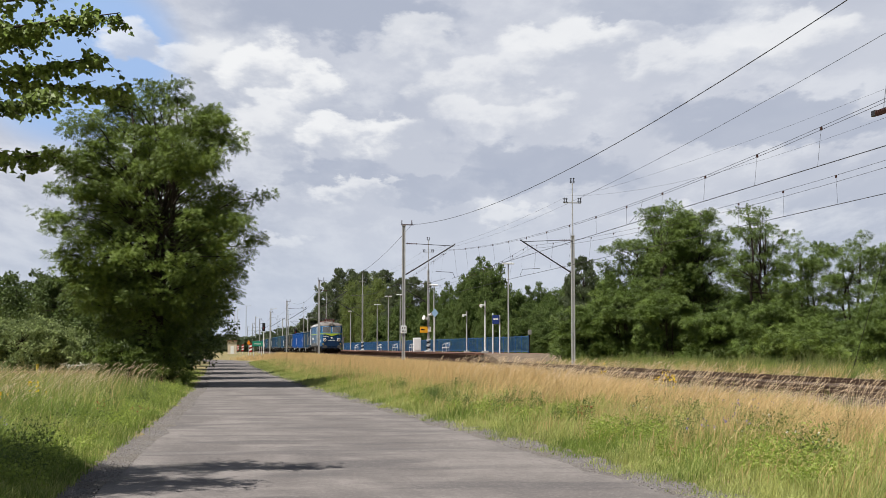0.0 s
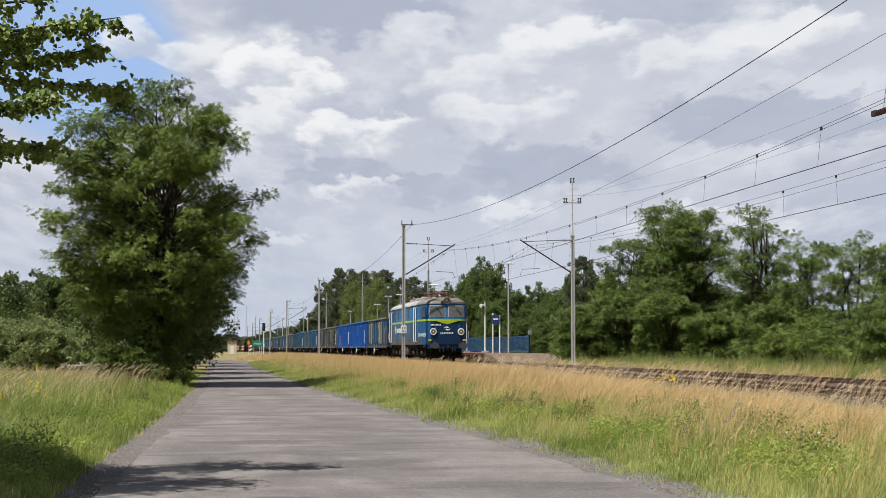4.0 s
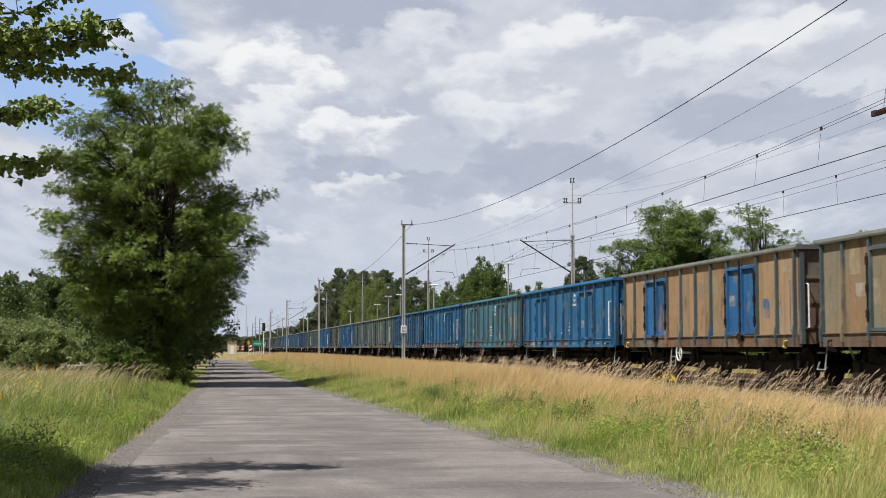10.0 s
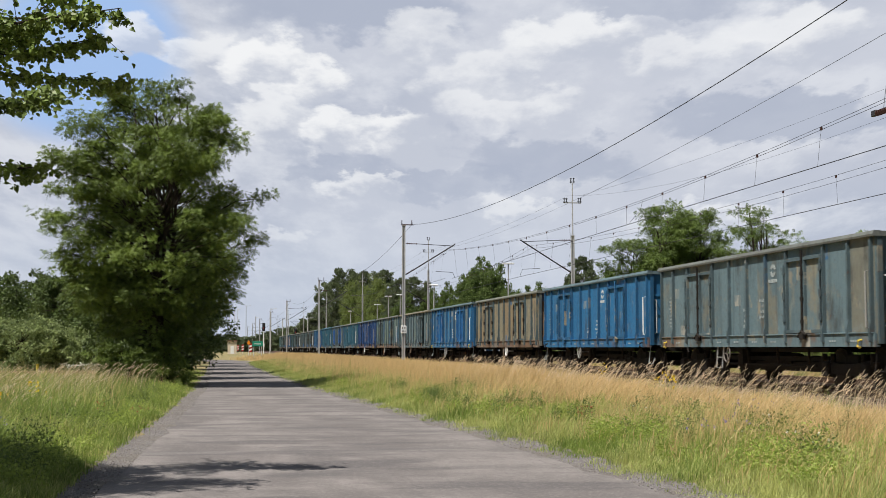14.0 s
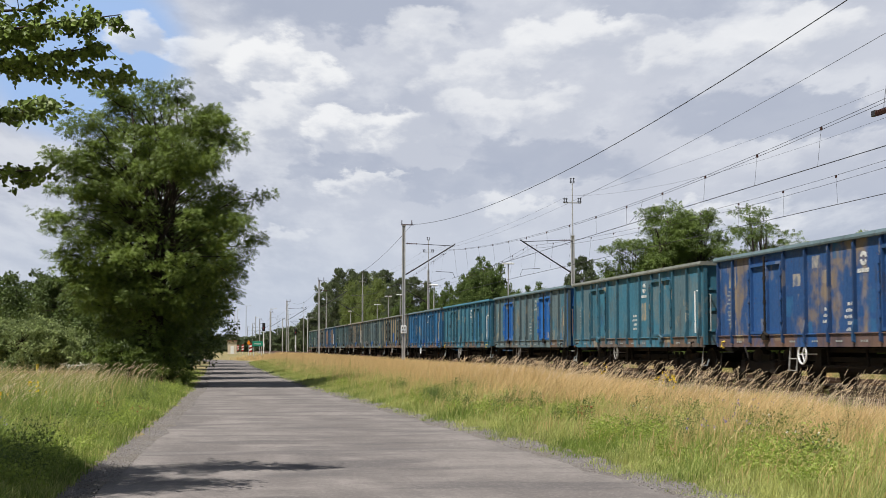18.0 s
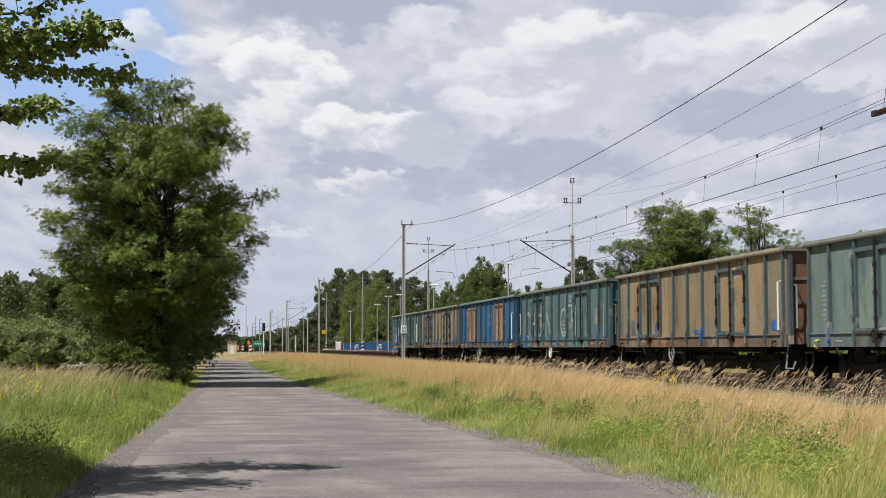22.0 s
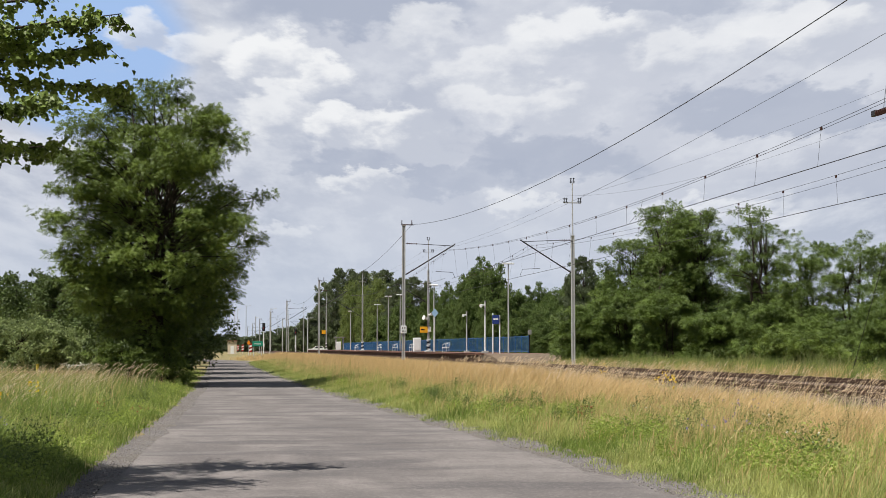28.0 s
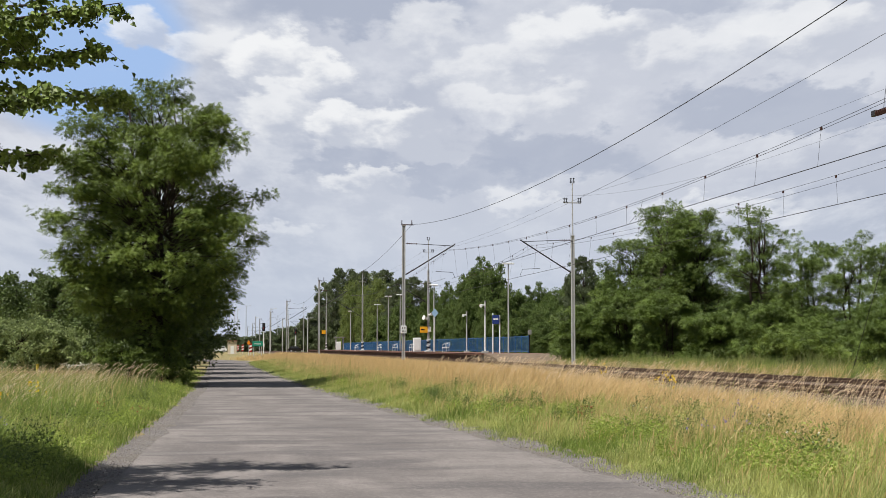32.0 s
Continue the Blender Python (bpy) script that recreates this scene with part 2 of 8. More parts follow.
def wagon_paint(name, base, second, amount=0.3, rust=0.25, streak=0.35):
    """Weathered freight paint: two coats, panels aged apart, square repaints, dirt streaks, rust."""
    if streak > 0.2:
        base, second = tuple(1.32 * v for v in base), tuple(1.32 * v for v in second)
    m, g, b, _ = surface(name, 0.6)
    raw = g.n("ShaderNodeTexCoord").outputs["Object"]
    rnd = g.n("ShaderNodeObjectInfo").outputs["Random"]
    mv = g.n("ShaderNodeVectorMath")
    g.put(mv.inputs[0], raw)
    g.put(mv.inputs[1], g.math("MULTIPLY", rnd, 7.0))
    co = mv.outputs[0]
    big = g.noise(g.scaled(co, (1, 0.55, 0.45)), 0.9, 4, 0.55)
    mid = g.noise(g.scaled(co, (1, 1.0, 0.8)), 2.4, 6, 0.65)
    st = g.noise(g.scaled(co, (1, 3.6, 0.30)), 1.0, 5, 0.6)
    fine = g.noise(co, 9, 5, 0.65)
    sp = g.n("ShaderNodeSeparateXYZ")
    g.put(sp.inputs[0], raw)

    def cell(size_y, size_z, salt):
        """A random value for each square of the side, and a mask that keeps the squares apart."""
        qy, qz = g.math("DIVIDE", g.math("ADD", sp.outputs[1], 0.575), size_y), g.math("DIVIDE", g.math("ADD", sp.outputs[2], salt), size_z)
        cv = g.n("ShaderNodeCombineXYZ")
        g.put(cv.inputs[0], g.math("FLOOR", qy))
        g.put(cv.inputs[1], g.math("FLOOR", qz))
        g.put(cv.inputs[2], g.math("ADD", g.math("MULTIPLY", rnd, 91.0), salt))
        wn = g.n("ShaderNodeTexWhiteNoise")
        g.put(wn.inputs["Vector"], cv.outputs[0])
        jag = g.math("MULTIPLY", g.math("SUBTRACT", fine, 0.5), 0.16)
        ey = g.math("ADD", g.math("ABSOLUTE", g.math("SUBTRACT", g.math("FRACT", qy), 0.5)), jag)
        ez = g.math("ADD", g.math("ABSOLUTE", g.math("SUBTRACT", g.math("FRACT", qz), 0.5)), jag)
        return wn.outputs["Value"], g.math("MULTIPLY", g.ramp(ey, 0.42, 0.37), g.ramp(ez, 0.42, 0.37))

    panel, _ = cell(1.15, 40.0, 3.7)
    blend = g.math("ADD", g.math("ADD", g.math("MULTIPLY", big, 0.66), g.math("MULTIPLY", mid, 0.34)), g.math("MULTIPLY", g.math("SUBTRACT", panel, 0.5), 0.20 * min(1.0, amount * 3)))
    c = g.mix(g.ramp(blend, 0.63 - amount * 0.42, 0.73 - amount * 0.42), base, second)
    c = g.mix(g.ramp(panel, 0.0, 1.0, 0.0, min(0.45, streak)), c, tuple(v * 0.50 + 0.004 for v in base))
    if base[0] > 1.5 * base[2]:
        # some bare panels have gone orange with rust bloom
        bloom, _ = cell(1.15, 40.0, 8.9)
        c = g.mix(g.math("MULTIPLY", g.ramp(bloom, 0.58, 1.0, 0.0, 0.7), g.ramp(mid, 0.36, 0.60, 0.35, 1.0)), c, (0.275, 0.140, 0.066))
    if amount > 0:
        # square repaints in primer and in an older blue, and lettering panels
        for size_y, size_z, salt, rare, col in ((0.575, 0.66, 0.31, 0.965, (0.33, 0.28, 0.19)), (0.48, 0.58, 0.77, 0.972, (0.020, 0.110, 0.25)), (0.50, 0.34, 0.13, 0.975, (0.36, 0.34, 0.29))):
            value, inside = cell(size_y, size_z, salt)
            c = g.mix(g.math("MULTIPLY", g.math("GREATER_THAN", value, rare), g.math("MULTIPLY", inside, g.ramp(mid, 0.40, 0.54, 0.9, 0.25))), c, col)
        c = g.mix(g.ramp(g.noise(g.scaled(co, (1, 0.9, 0.7)), 1.3, 6, 0.65), 0.60, 0.66, 0, min(0.65, 0.2 + amount)), c, (0.30, 0.255, 0.18))
    grime = g.noise(g.scaled(co, (1, 1.3, 0.45)), 1.2, 6, 0.68)
    c = g.mix(g.ramp(st, 0.50, 0.68, 0, min(0.8, streak * 1.1)), c, tuple(v * 0.35 + 0.006 for v in base))
    c = g.mix(g.ramp(grime, 0.54, 0.69, 0, min(0.9, streak * 1.6)), c, (0.030, 0.024, 0.020))
    c = g.mix(g.ramp(fine, 0.60, 0.70, 0, rust * 1.6), c, (0.13, 0.055, 0.028))
    c = g.mix(g.ramp(mid, 0.60, 0.72, 0, rust * 1.2), c, tuple(min(0.6, v * 1.45 + 0.04) for v in base))
    g.put(b.inputs["Base Color"], c)
    g.put(b.inputs["Roughness"], g.ramp(fine, 0.2, 0.8, 0.5, 0.8))
    bm_ = g.n("ShaderNodeBump", Strength=0.35, Distance=0.04)
    g.put(bm_.inputs["Height"], g.noise(co, 1.6, 2))
    g.put(b.inputs["Normal"], bm_.outputs[0])
    return m


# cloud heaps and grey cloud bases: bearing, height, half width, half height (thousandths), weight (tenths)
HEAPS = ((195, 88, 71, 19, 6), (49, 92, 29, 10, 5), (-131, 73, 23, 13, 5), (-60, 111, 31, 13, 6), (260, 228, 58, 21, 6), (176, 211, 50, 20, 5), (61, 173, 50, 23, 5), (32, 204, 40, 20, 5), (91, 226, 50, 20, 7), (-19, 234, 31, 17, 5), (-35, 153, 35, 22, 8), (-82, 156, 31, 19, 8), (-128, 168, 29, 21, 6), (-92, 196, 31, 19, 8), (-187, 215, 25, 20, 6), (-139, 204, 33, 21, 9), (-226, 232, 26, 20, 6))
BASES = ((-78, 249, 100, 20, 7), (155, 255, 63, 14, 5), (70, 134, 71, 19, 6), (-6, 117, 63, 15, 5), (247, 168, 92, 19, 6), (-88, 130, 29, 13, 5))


def sky_mat():
    """Broken cumulus under a grey layer, with blue between, glowing as the sky does."""
    m = bpy.data.materials.new("cloud_sky")
    m.use_nodes = True
    g = Nodes(m.node_tree)
    co = g.n("ShaderNodeTexCoord").outputs["Object"]
    sx = g.n("ShaderNodeSeparateXYZ")
    g.put(sx.inputs[0], co)
    u, v = g.math("DIVIDE", sx.outputs[0], 3000.0), g.math("DIVIDE", sx.outputs[2], 3000.0)
    # a layer seen from below: cells shrink towards the horizon
    vv = g.math("ADD", v, 0.16)

    def place(dv):
        cx = g.n("ShaderNodeCombineXYZ")
        w_ = g.math("ADD", vv, dv)
        g.put(cx.inputs[0], g.math("DIVIDE", u, w_))
        g.put(cx.inputs[1], g.math("MULTIPLY", g.math("LOGARITHM", w_, 2.718), 1.7))
        cx.inputs[2].default_value = 1.3
        return cx.outputs[0]

    def billow(p, scale):
        vo = g.n("ShaderNodeTexVoronoi", Scale=scale)
        vo.feature = "SMOOTH_F1"
        vo.inputs["Smoothness"].default_value = 0.6
        g.put(vo.inputs["Vector"], p)
        return g.math("SUBTRACT", 1.0, vo.outputs["Distance"])

    def heap(dv):
        """Height of the cloud heaps at a place shifted upward by dv."""
        p = place(dv)
        nz = g.n("ShaderNodeTexNoise", Scale=3.0, Detail=5.0)
        g.put(nz.inputs["Vector"], p)
        wob = g.n("ShaderNodeVectorMath")
        wob.operation = "MULTIPLY_ADD"
        g.put(wob.inputs[0], nz.outputs["Color"])
        wob.inputs[1].default_value = (0.30, 0.30, 0.0)
        g.put(wob.inputs[2], p)
        q = wob.outputs[0]
        h = g.math("MULTIPLY", g.noise(p, 2.0, 5, 0.55), 0.9)
        h = g.math("ADD", h, g.math("MULTIPLY", billow(q, 3.2), 0.20))
        h = g.math("ADD", h, g.math("MULTIPLY", billow(q, 8.0), 0.09))
        return g.math("ADD", h, g.math("MULTIPLY", g.noise(p, 14.0, 5, 0.6), 0.10))

    h0 = heap(0.0)
    shade = g.noise(place(0.03), 1.4, 4, 0.5)
    # blue gap and its soft limits
    bx = g.math("DIVIDE", g.math("ADD", u, 0.275), 0.085)
    by = g.math("DIVIDE", g.math("SUBTRACT", v, 0.215), 0.070)
    r2 = g.math("ADD", g.math("MULTIPLY", bx, bx), g.math("MULTIPLY", by, by))
    gap = g.math("MULTIPLY", g.ramp(r2, 0.45, 1.2, 1, 0), g.ramp(h0, 0.86, 0.74))
    fine = g.noise(place(0.0), 5.0, 7, 0.6)
    c = g.mix(g.ramp(shade, 0.38, 0.62), (0.46, 0.50, 0.60), (0.58, 0.61, 0.69))
    c = g.mix(g.ramp(fine, 0.42, 0.66, 0.0, 0.7), c, (0.72, 0.745, 0.80))
    c = g.mix(gap, c, (0.36, 0.52, 0.82))

    def wavy(amount, scale, detail):
        nz = g.n("ShaderNodeTexNoise", Scale=scale, Detail=detail, Roughness=0.55)
        g.put(nz.inputs["Vector"], place(0.0))
        sc = g.n("ShaderNodeSeparateColor")
        g.put(sc.inputs[0], nz.outputs["Color"])
        return [g.math("MULTIPLY", g.math("SUBTRACT", o, 0.5), amount) for o in sc.outputs[:2]]

    (ax, ay), (bx_, by_) = wavy(0.085, 3.6, 3.0), wavy(0.058, 15.0, 8.0)
    uu, vw = g.math("ADD", g.math("ADD", u, ax), bx_), g.math("ADD", g.math("ADD", v, g.math("MULTIPLY", ay, 0.75)), g.math("MULTIPLY", by_, 0.75))

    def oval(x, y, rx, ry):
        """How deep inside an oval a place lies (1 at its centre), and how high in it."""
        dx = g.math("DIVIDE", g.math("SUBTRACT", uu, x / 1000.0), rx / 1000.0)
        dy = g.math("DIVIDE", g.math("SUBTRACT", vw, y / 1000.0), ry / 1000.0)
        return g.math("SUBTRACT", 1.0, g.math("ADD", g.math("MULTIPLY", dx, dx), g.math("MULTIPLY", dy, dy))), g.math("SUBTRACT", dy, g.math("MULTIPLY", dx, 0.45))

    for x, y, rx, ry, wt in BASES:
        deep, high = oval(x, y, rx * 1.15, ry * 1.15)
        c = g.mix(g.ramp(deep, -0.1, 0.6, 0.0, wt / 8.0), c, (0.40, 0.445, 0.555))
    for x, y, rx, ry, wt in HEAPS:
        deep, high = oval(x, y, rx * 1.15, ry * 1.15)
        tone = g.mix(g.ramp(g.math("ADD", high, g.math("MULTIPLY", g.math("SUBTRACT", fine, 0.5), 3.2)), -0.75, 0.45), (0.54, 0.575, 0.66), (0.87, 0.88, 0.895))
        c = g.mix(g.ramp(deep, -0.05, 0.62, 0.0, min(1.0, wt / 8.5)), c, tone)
    c = g.mix(g.ramp(v, 0.0, 0.15, 0.75, 0.0), c, (0.52, 0.58, 0.69))
    e = g.n("ShaderNodeEmission", Strength=0.82)
    g.put(e.inputs[0], c)
    g.put(g.n("ShaderNodeOutputMaterial").inputs[0], e.outputs[0])
    return m


# ---- mesh helpers ----
def part(name, bm, material, parent, label=""):
    me = bpy.data.meshes.new(name)
    bm.to_mesh(me)
    bm.free()
    me.materials.append(material)
    ob = new(name, me)
    ob.parent = parent
    if label:
        ob["label"] = label
    return ob


def attach(name, me, material, parent, m=None, label=""):
    """A part on a shared mesh, with its own material and place."""
    ob = new(name, me)
    ob.parent = parent
    ob.material_slots[0].link = "OBJECT"
    ob.material_slots[0].material = material
    if m is not None:
        ob.matrix_basis = m
    if label:
        ob["label"] = label
    return ob


def shared(name, bm):
    me = bpy.data.meshes.new(name)
    bm.to_mesh(me)
    bm.free()
    me.materials.append(None)
    return me


def thing(name, m, label, category, group="", kind=""):
    ob = new(name)
    ob.empty_display_size = 0.2
    ob.matrix_basis = m
    return tagged(ob, label, category, group, kind)


def box(bm, x0, x1, y0, y1, z0, z1, bevel=0.0, m=None):
    vs = [bm.verts.new((x, y, z)) for z in (z0, z1) for y in (y0, y1) for x in (x0, x1)]
    if m is not None:
        for v in vs:
            v.co = m @ v.co
    fs = [bm.faces.new([vs[i] for i in q]) for q in ((0, 2, 3, 1), (4, 5, 7, 6), (0, 1, 5, 4), (2, 6, 7, 3), (0, 4, 6, 2), (1, 3, 7, 5))]
    if bevel:
        es = list({e for f in fs for e in f.edges})
        bmesh.ops.bevel(bm, geom=es, offset=bevel, segments=1, affect="EDGES", profile=0.5)
    return bm


def tube(bm, pts, rs, seg=8, cap=True):
    """A round, tapered tube along points."""
    pts = [Vector(p) for p in pts]
    if not isinstance(rs, (list, tuple)):
        rs = [rs] * len(pts)
    rings = []
    for i, p in enumerate(pts):
        d = (pts[min(i + 1, len(pts) - 1)] - pts[max(i - 1, 0)]).normalized()
        a = d.cross(Vector((0, 0, 1)) if abs(d.z) < 0.9 else Vector((1, 0, 0))).normalized()
        b = d.cross(a)
        rings.append([bm.verts.new(p + (a * math.cos(2 * math.pi * k / seg) + b * math.sin(2 * math.pi * k / seg)) * rs[i]) for k in range(seg)])
    for r0, r1 in zip(rings, rings[1:]):
        for k in range(seg):
            bm.faces.new((r0[k], r0[(k + 1) % seg], r1[(k + 1) % seg], r1[k]))
    if cap:
        bm.faces.new(rings[0])
        bm.faces.new(rings[-1][::-1])
    return bm


def prism(bm, outline, axis, a, b):
    """An outline (list of 2D points) drawn out along an axis from a to b."""
    def at(p, q):
        return {"x": (q, p[0], p[1]), "y": (p[0], q, p[1]), "z": (p[0], p[1], q)}[axis]
    lo, hi = [bm.verts.new(at(p, a)) for p in outline], [bm.verts.new(at(p, b)) for p in outline]
    n = len(outline)
    for i in range(n):
        bm.faces.new((lo[i], lo[(i + 1) % n], hi[(i + 1) % n], hi[i]))
    bm.faces.new(lo[::-1])
    bm.faces.new(hi)
    return bm


def torus(bm, c, axis, R, r, seg=20, sec=6):
    c, axis = Vector(c), Vector(axis).normalized()
    a = axis.orthogonal().normalized()
    b = axis.cross(a)
    rings = []
    for i in range(seg):
        d = a * math.cos(2 * math.pi * i / seg) + b * math.sin(2 * math.pi * i / seg)
        rings.append([bm.verts.new(c + d * (R + r * math.cos(2 * math.pi * k / sec)) + axis * r * math.sin(2 * math.pi * k / sec)) for k in range(sec)])
    for i in range(seg):
        for k in range(sec):
            bm.faces.new((rings[i][k], rings[(i + 1) % seg][k], rings[(i + 1) % seg][(k + 1) % sec], rings[i][(k + 1) % sec]))
    return bm


def np_mesh(name, V, F, smooth=False, normals=None):
    """A mesh from arrays: V (n, 3), F (m, k)."""
    me = bpy.data.meshes.new(name)
    V, F = np.asarray(V, np.float32), np.asarray(F, np.int32)
    m, k = F.shape
    me.vertices.add(len(V))
    me.vertices.foreach_set("co", V.ravel())
    me.loops.add(m * k)
    me.loops.foreach_set("vertex_index", F.ravel())
    me.polygons.add(m)
    me.polygons.foreach_set("loop_start", np.arange(0, m * k, k, dtype=np.int32))
    me.polygons.foreach_set("loop_total", np.full(m, k, np.int32))
    me.polygons.foreach_set("use_smooth", np.full(m, smooth))
    me.update(calc_edges=True)
    if normals is not None:
        at = me.attributes.new("custom_normal", "FLOAT_VECTOR", "POINT")
        at.data.foreach_set("vector", np.asarray(normals, np.float32).ravel())
    return me


B = bmesh.new

# ---- sky, ground, road ----
YAW = radians(9.484)
SKY_AT = Vector((math.sin(YAW), math.cos(YAW), 0)) * 3000
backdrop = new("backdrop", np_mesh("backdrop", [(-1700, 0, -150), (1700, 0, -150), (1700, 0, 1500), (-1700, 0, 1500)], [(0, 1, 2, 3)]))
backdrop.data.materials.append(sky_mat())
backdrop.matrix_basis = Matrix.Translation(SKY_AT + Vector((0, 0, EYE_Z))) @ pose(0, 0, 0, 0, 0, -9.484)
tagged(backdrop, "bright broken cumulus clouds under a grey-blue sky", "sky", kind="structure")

ROAD_Y = (-60, 5, 13, 21, 32, 49, 75, 107, 152, 262, 420, 900)
ROAD_L = (-1.5, -1.25, -1.15, -0.95, -0.65, -0.35, -0.25, -0.15, -0.2, 0.6, 2.5, 8.0)
ROAD_R = (4.6, 4.6, 4.55, 4.3, 3.85, 3.25, 2.85, 2.7, 3.1, 4.6, 7.0, 13.0)


def road_l(y):
    return np.interp(y, ROAD_Y, ROAD_L) - 0.004 * np.maximum(0.0, np.minimum(y, 420) - 140.0) ** 2


def road_r(y):
    return np.interp(y, ROAD_Y, ROAD_R) - 0.004 * np.maximum(0.0, np.minimum(y, 420) - 140.0) ** 2


def ground_z(x, y):
    """Height of the ground: flat by the road, a low bank up to the ballast, flat beyond."""
    x, y = np.asarray(x, float), np.asarray(y, float)
    e = road_r(y)
    right = np.interp(x - e, (0, 0.6, 3.0, 6.0, 7.0), (0, 0.03, 0.10, 0.15, 0.18))
    z = np.where(x > e, right, 0.0)
    z = np.where(x > 11.2, np.interp(x, (11.2, 11.7, 12.35, 20.0, 20.8, 22.5, 60, 400), (0.18, 0.22, 0.40, 0.40, 0.34, 0.35, 0.25, 0.0)), z)
    z = np.where(x < road_l(y), np.interp(road_l(y) - x, (0, 0.7, 4.0, 14.0), (0, 0.03, 0.0, 0.05)), z)
    return z


def gz(x, y):
    return float(ground_z(x, y))


xs = np.unique(np.concatenate([np.linspace(-3500, -300, 9), np.linspace(-200, -30, 9), np.linspace(-25, -2, 24), np.linspace(-1.8, 24, 130), np.linspace(26, 80, 12), np.linspace(100, 3500, 14)]))
ys = np.unique(np.concatenate([np.linspace(-1500, -40, 12), np.linspace(-30, 120, 151), np.linspace(125, 300, 36), np.linspace(320, 900, 20), np.linspace(1000, 4200, 9)]))
gx, gy = np.meshgrid(xs, ys)
gh = ground_z(gx, gy) - 0.012
near = (gy > 0) & (gy < 120) & (abs(gx) < 24) & ((gx > road_r(gy) + 0.8) | (gx < road_l(gy) - 0.8)) & (gx < 11.3)
gh = gh + near * (0.03 * np.sin(gx * 2.3 + gy * 0.9) * np.sin(gy * 1.7 - gx))
idx = np.arange(gx.size).reshape(gx.shape)
gf = np.stack([idx[:-1, :-1], idx[:-1, 1:], idx[1:, 1:], idx[1:, :-1]], -1).reshape(-1, 4)
ground = new("ground", np_mesh("ground", np.stack([gx, gy, gh], -1).reshape(-1, 3), gf, True))
ground.data.materials.append(M_GROUND)
tagged(ground, "meadow soil with dry and green grass", "ground", kind="structure")


def strip(name, left, right, z, material, label, step=0.8, wob=0.0, sides=5, kind="structure"):
    """A long strip between two edges that are functions of y."""
    y = np.concatenate([np.arange(-60, 150, step), np.arange(150, 900, 10)])
    rng = np.random.default_rng(5)
    a, b = left(y) + rng.normal(0, 1, len(y)) * wob, right(y) + rng.normal(0, 1, len(y)) * wob
    t = np.linspace(0, 1, sides)
    X = a[:, None] * (1 - t) + b[:, None] * t
    Y = np.repeat(y[:, None], sides, 1)
    Z = z(X, Y)
    i = np.arange(X.size).reshape(X.shape)
    F = np.stack([i[:-1, :-1], i[:-1, 1:], i[1:, 1:], i[1:, :-1]], -1).reshape(-1, 4)
    ob = new(name, np_mesh(name, np.stack([X, Y, Z], -1).reshape(-1, 3), F, True))
    ob.data.materials.append(material)
    return tagged(ob, label, name.replace("_", " "), kind=kind)


strip("road", road_l, road_r, lambda x, y: 0.03 - 0.0012 * (x - 1.8) ** 2 + 0.004 * np.sin(y * 1.3) * np.sin(x * 1.1), M_ROAD, "worn patchy grey asphalt lane with ragged edges", wob=0.05, sides=15)
strip("shoulder", lambda y: road_l(y) - 0.5, lambda y: road_l(y) + 0.15, lambda x, y: 0.008 + 0 * x, M_SHOULDER, "loose gravel shoulder beside the asphalt", wob=0.10)
strip("shoulder", lambda y: road_r(y) - 0.12, lambda y: road_r(y) + 0.62, lambda x, y: 0.008 + ground_z(x, y), M_SHOULDER, "loose gravel shoulder beside the asphalt", wob=0.10)


def scatter_stones(name, n, place, lo, hi, material, label, category, seed):
    """Many small angular stones as one piece of stuff."""
    rng = np.random.default_rng(seed)
    base = np.array([(1, 0, 0), (-1, 0, 0), (0, 1, 0), (0, -1, 0), (0, 0, 1), (0, 0, -1)], float)
    tri = np.array([(0, 2, 4), (2, 1, 4), (1, 3, 4), (3, 0, 4), (2, 0, 5), (1, 2, 5), (3, 1, 5), (0, 3, 5)])
    P = place(rng, n)
    S = rng.uniform(lo, hi, (n, 1, 1)) * rng.uniform(0.6, 1.2, (n, 6, 1))
    a = rng.uniform(0, 6.28, n)
    c, s = np.cos(a)[:, None], np.sin(a)[:, None]
    V = base[None] * S
    V = np.stack([V[..., 0] * c - V[..., 1] * s, V[..., 0] * s + V[..., 1] * c, V[..., 2] * 0.7], -1) + P[:, None]
    F = tri[None] + (np.arange(n) * 6)[:, None, None]
    ob = new(name, np_mesh(name, V.reshape(-1, 3), F.reshape(-1, 3)))
    ob.data.materials.append(material)
    return tagged(ob, label, category, kind="stuff")


def on_shoulders(rng, n):
    y = 8 + 60 * rng.random(n) ** 2
    side = rng.random(n) < 0.5
    x = np.where(side, road_l(y) - 0.5 + 0.65 * rng.random(n), road_r(y) - 0.15 + 0.75 * rng.random(n))
    return np.stack([x, y, ground_z(x, y) + 0.014], -1)


scatter_stones("gravel", 9000, on_shoulders, 0.005, 0.018, M_STONE, "loose grey gravel along the asphalt edges", "gravel", 3)

# ---- railway ----
prof = [(11.55, 0.22), (12.45, 0.47), (19.9, 0.47), (20.7, 0.25)]
yb = np.concatenate([np.linspace(-700, 0, 20), np.arange(2, 130, 1.0), np.linspace(135, 750, 60)])
tb = np.linspace(0, 1, 26)
rngb = np.random.default_rng(8)
px_ = np.interp(tb, (0, 0.1, 0.9, 1), [p[0] for p in prof])
pz_ = np.interp(tb, (0, 0.1, 0.9, 1), [p[1] for p in prof])
BX = np.repeat(px_[None], len(yb), 0) + rngb.normal(0, 0.03, (len(yb), 26))
BY = np.repeat(yb[:, None], 26, 1)
BZ = np.repeat(pz_[None], len(yb), 0) + rngb.normal(0, 0.018, (len(yb), 26))
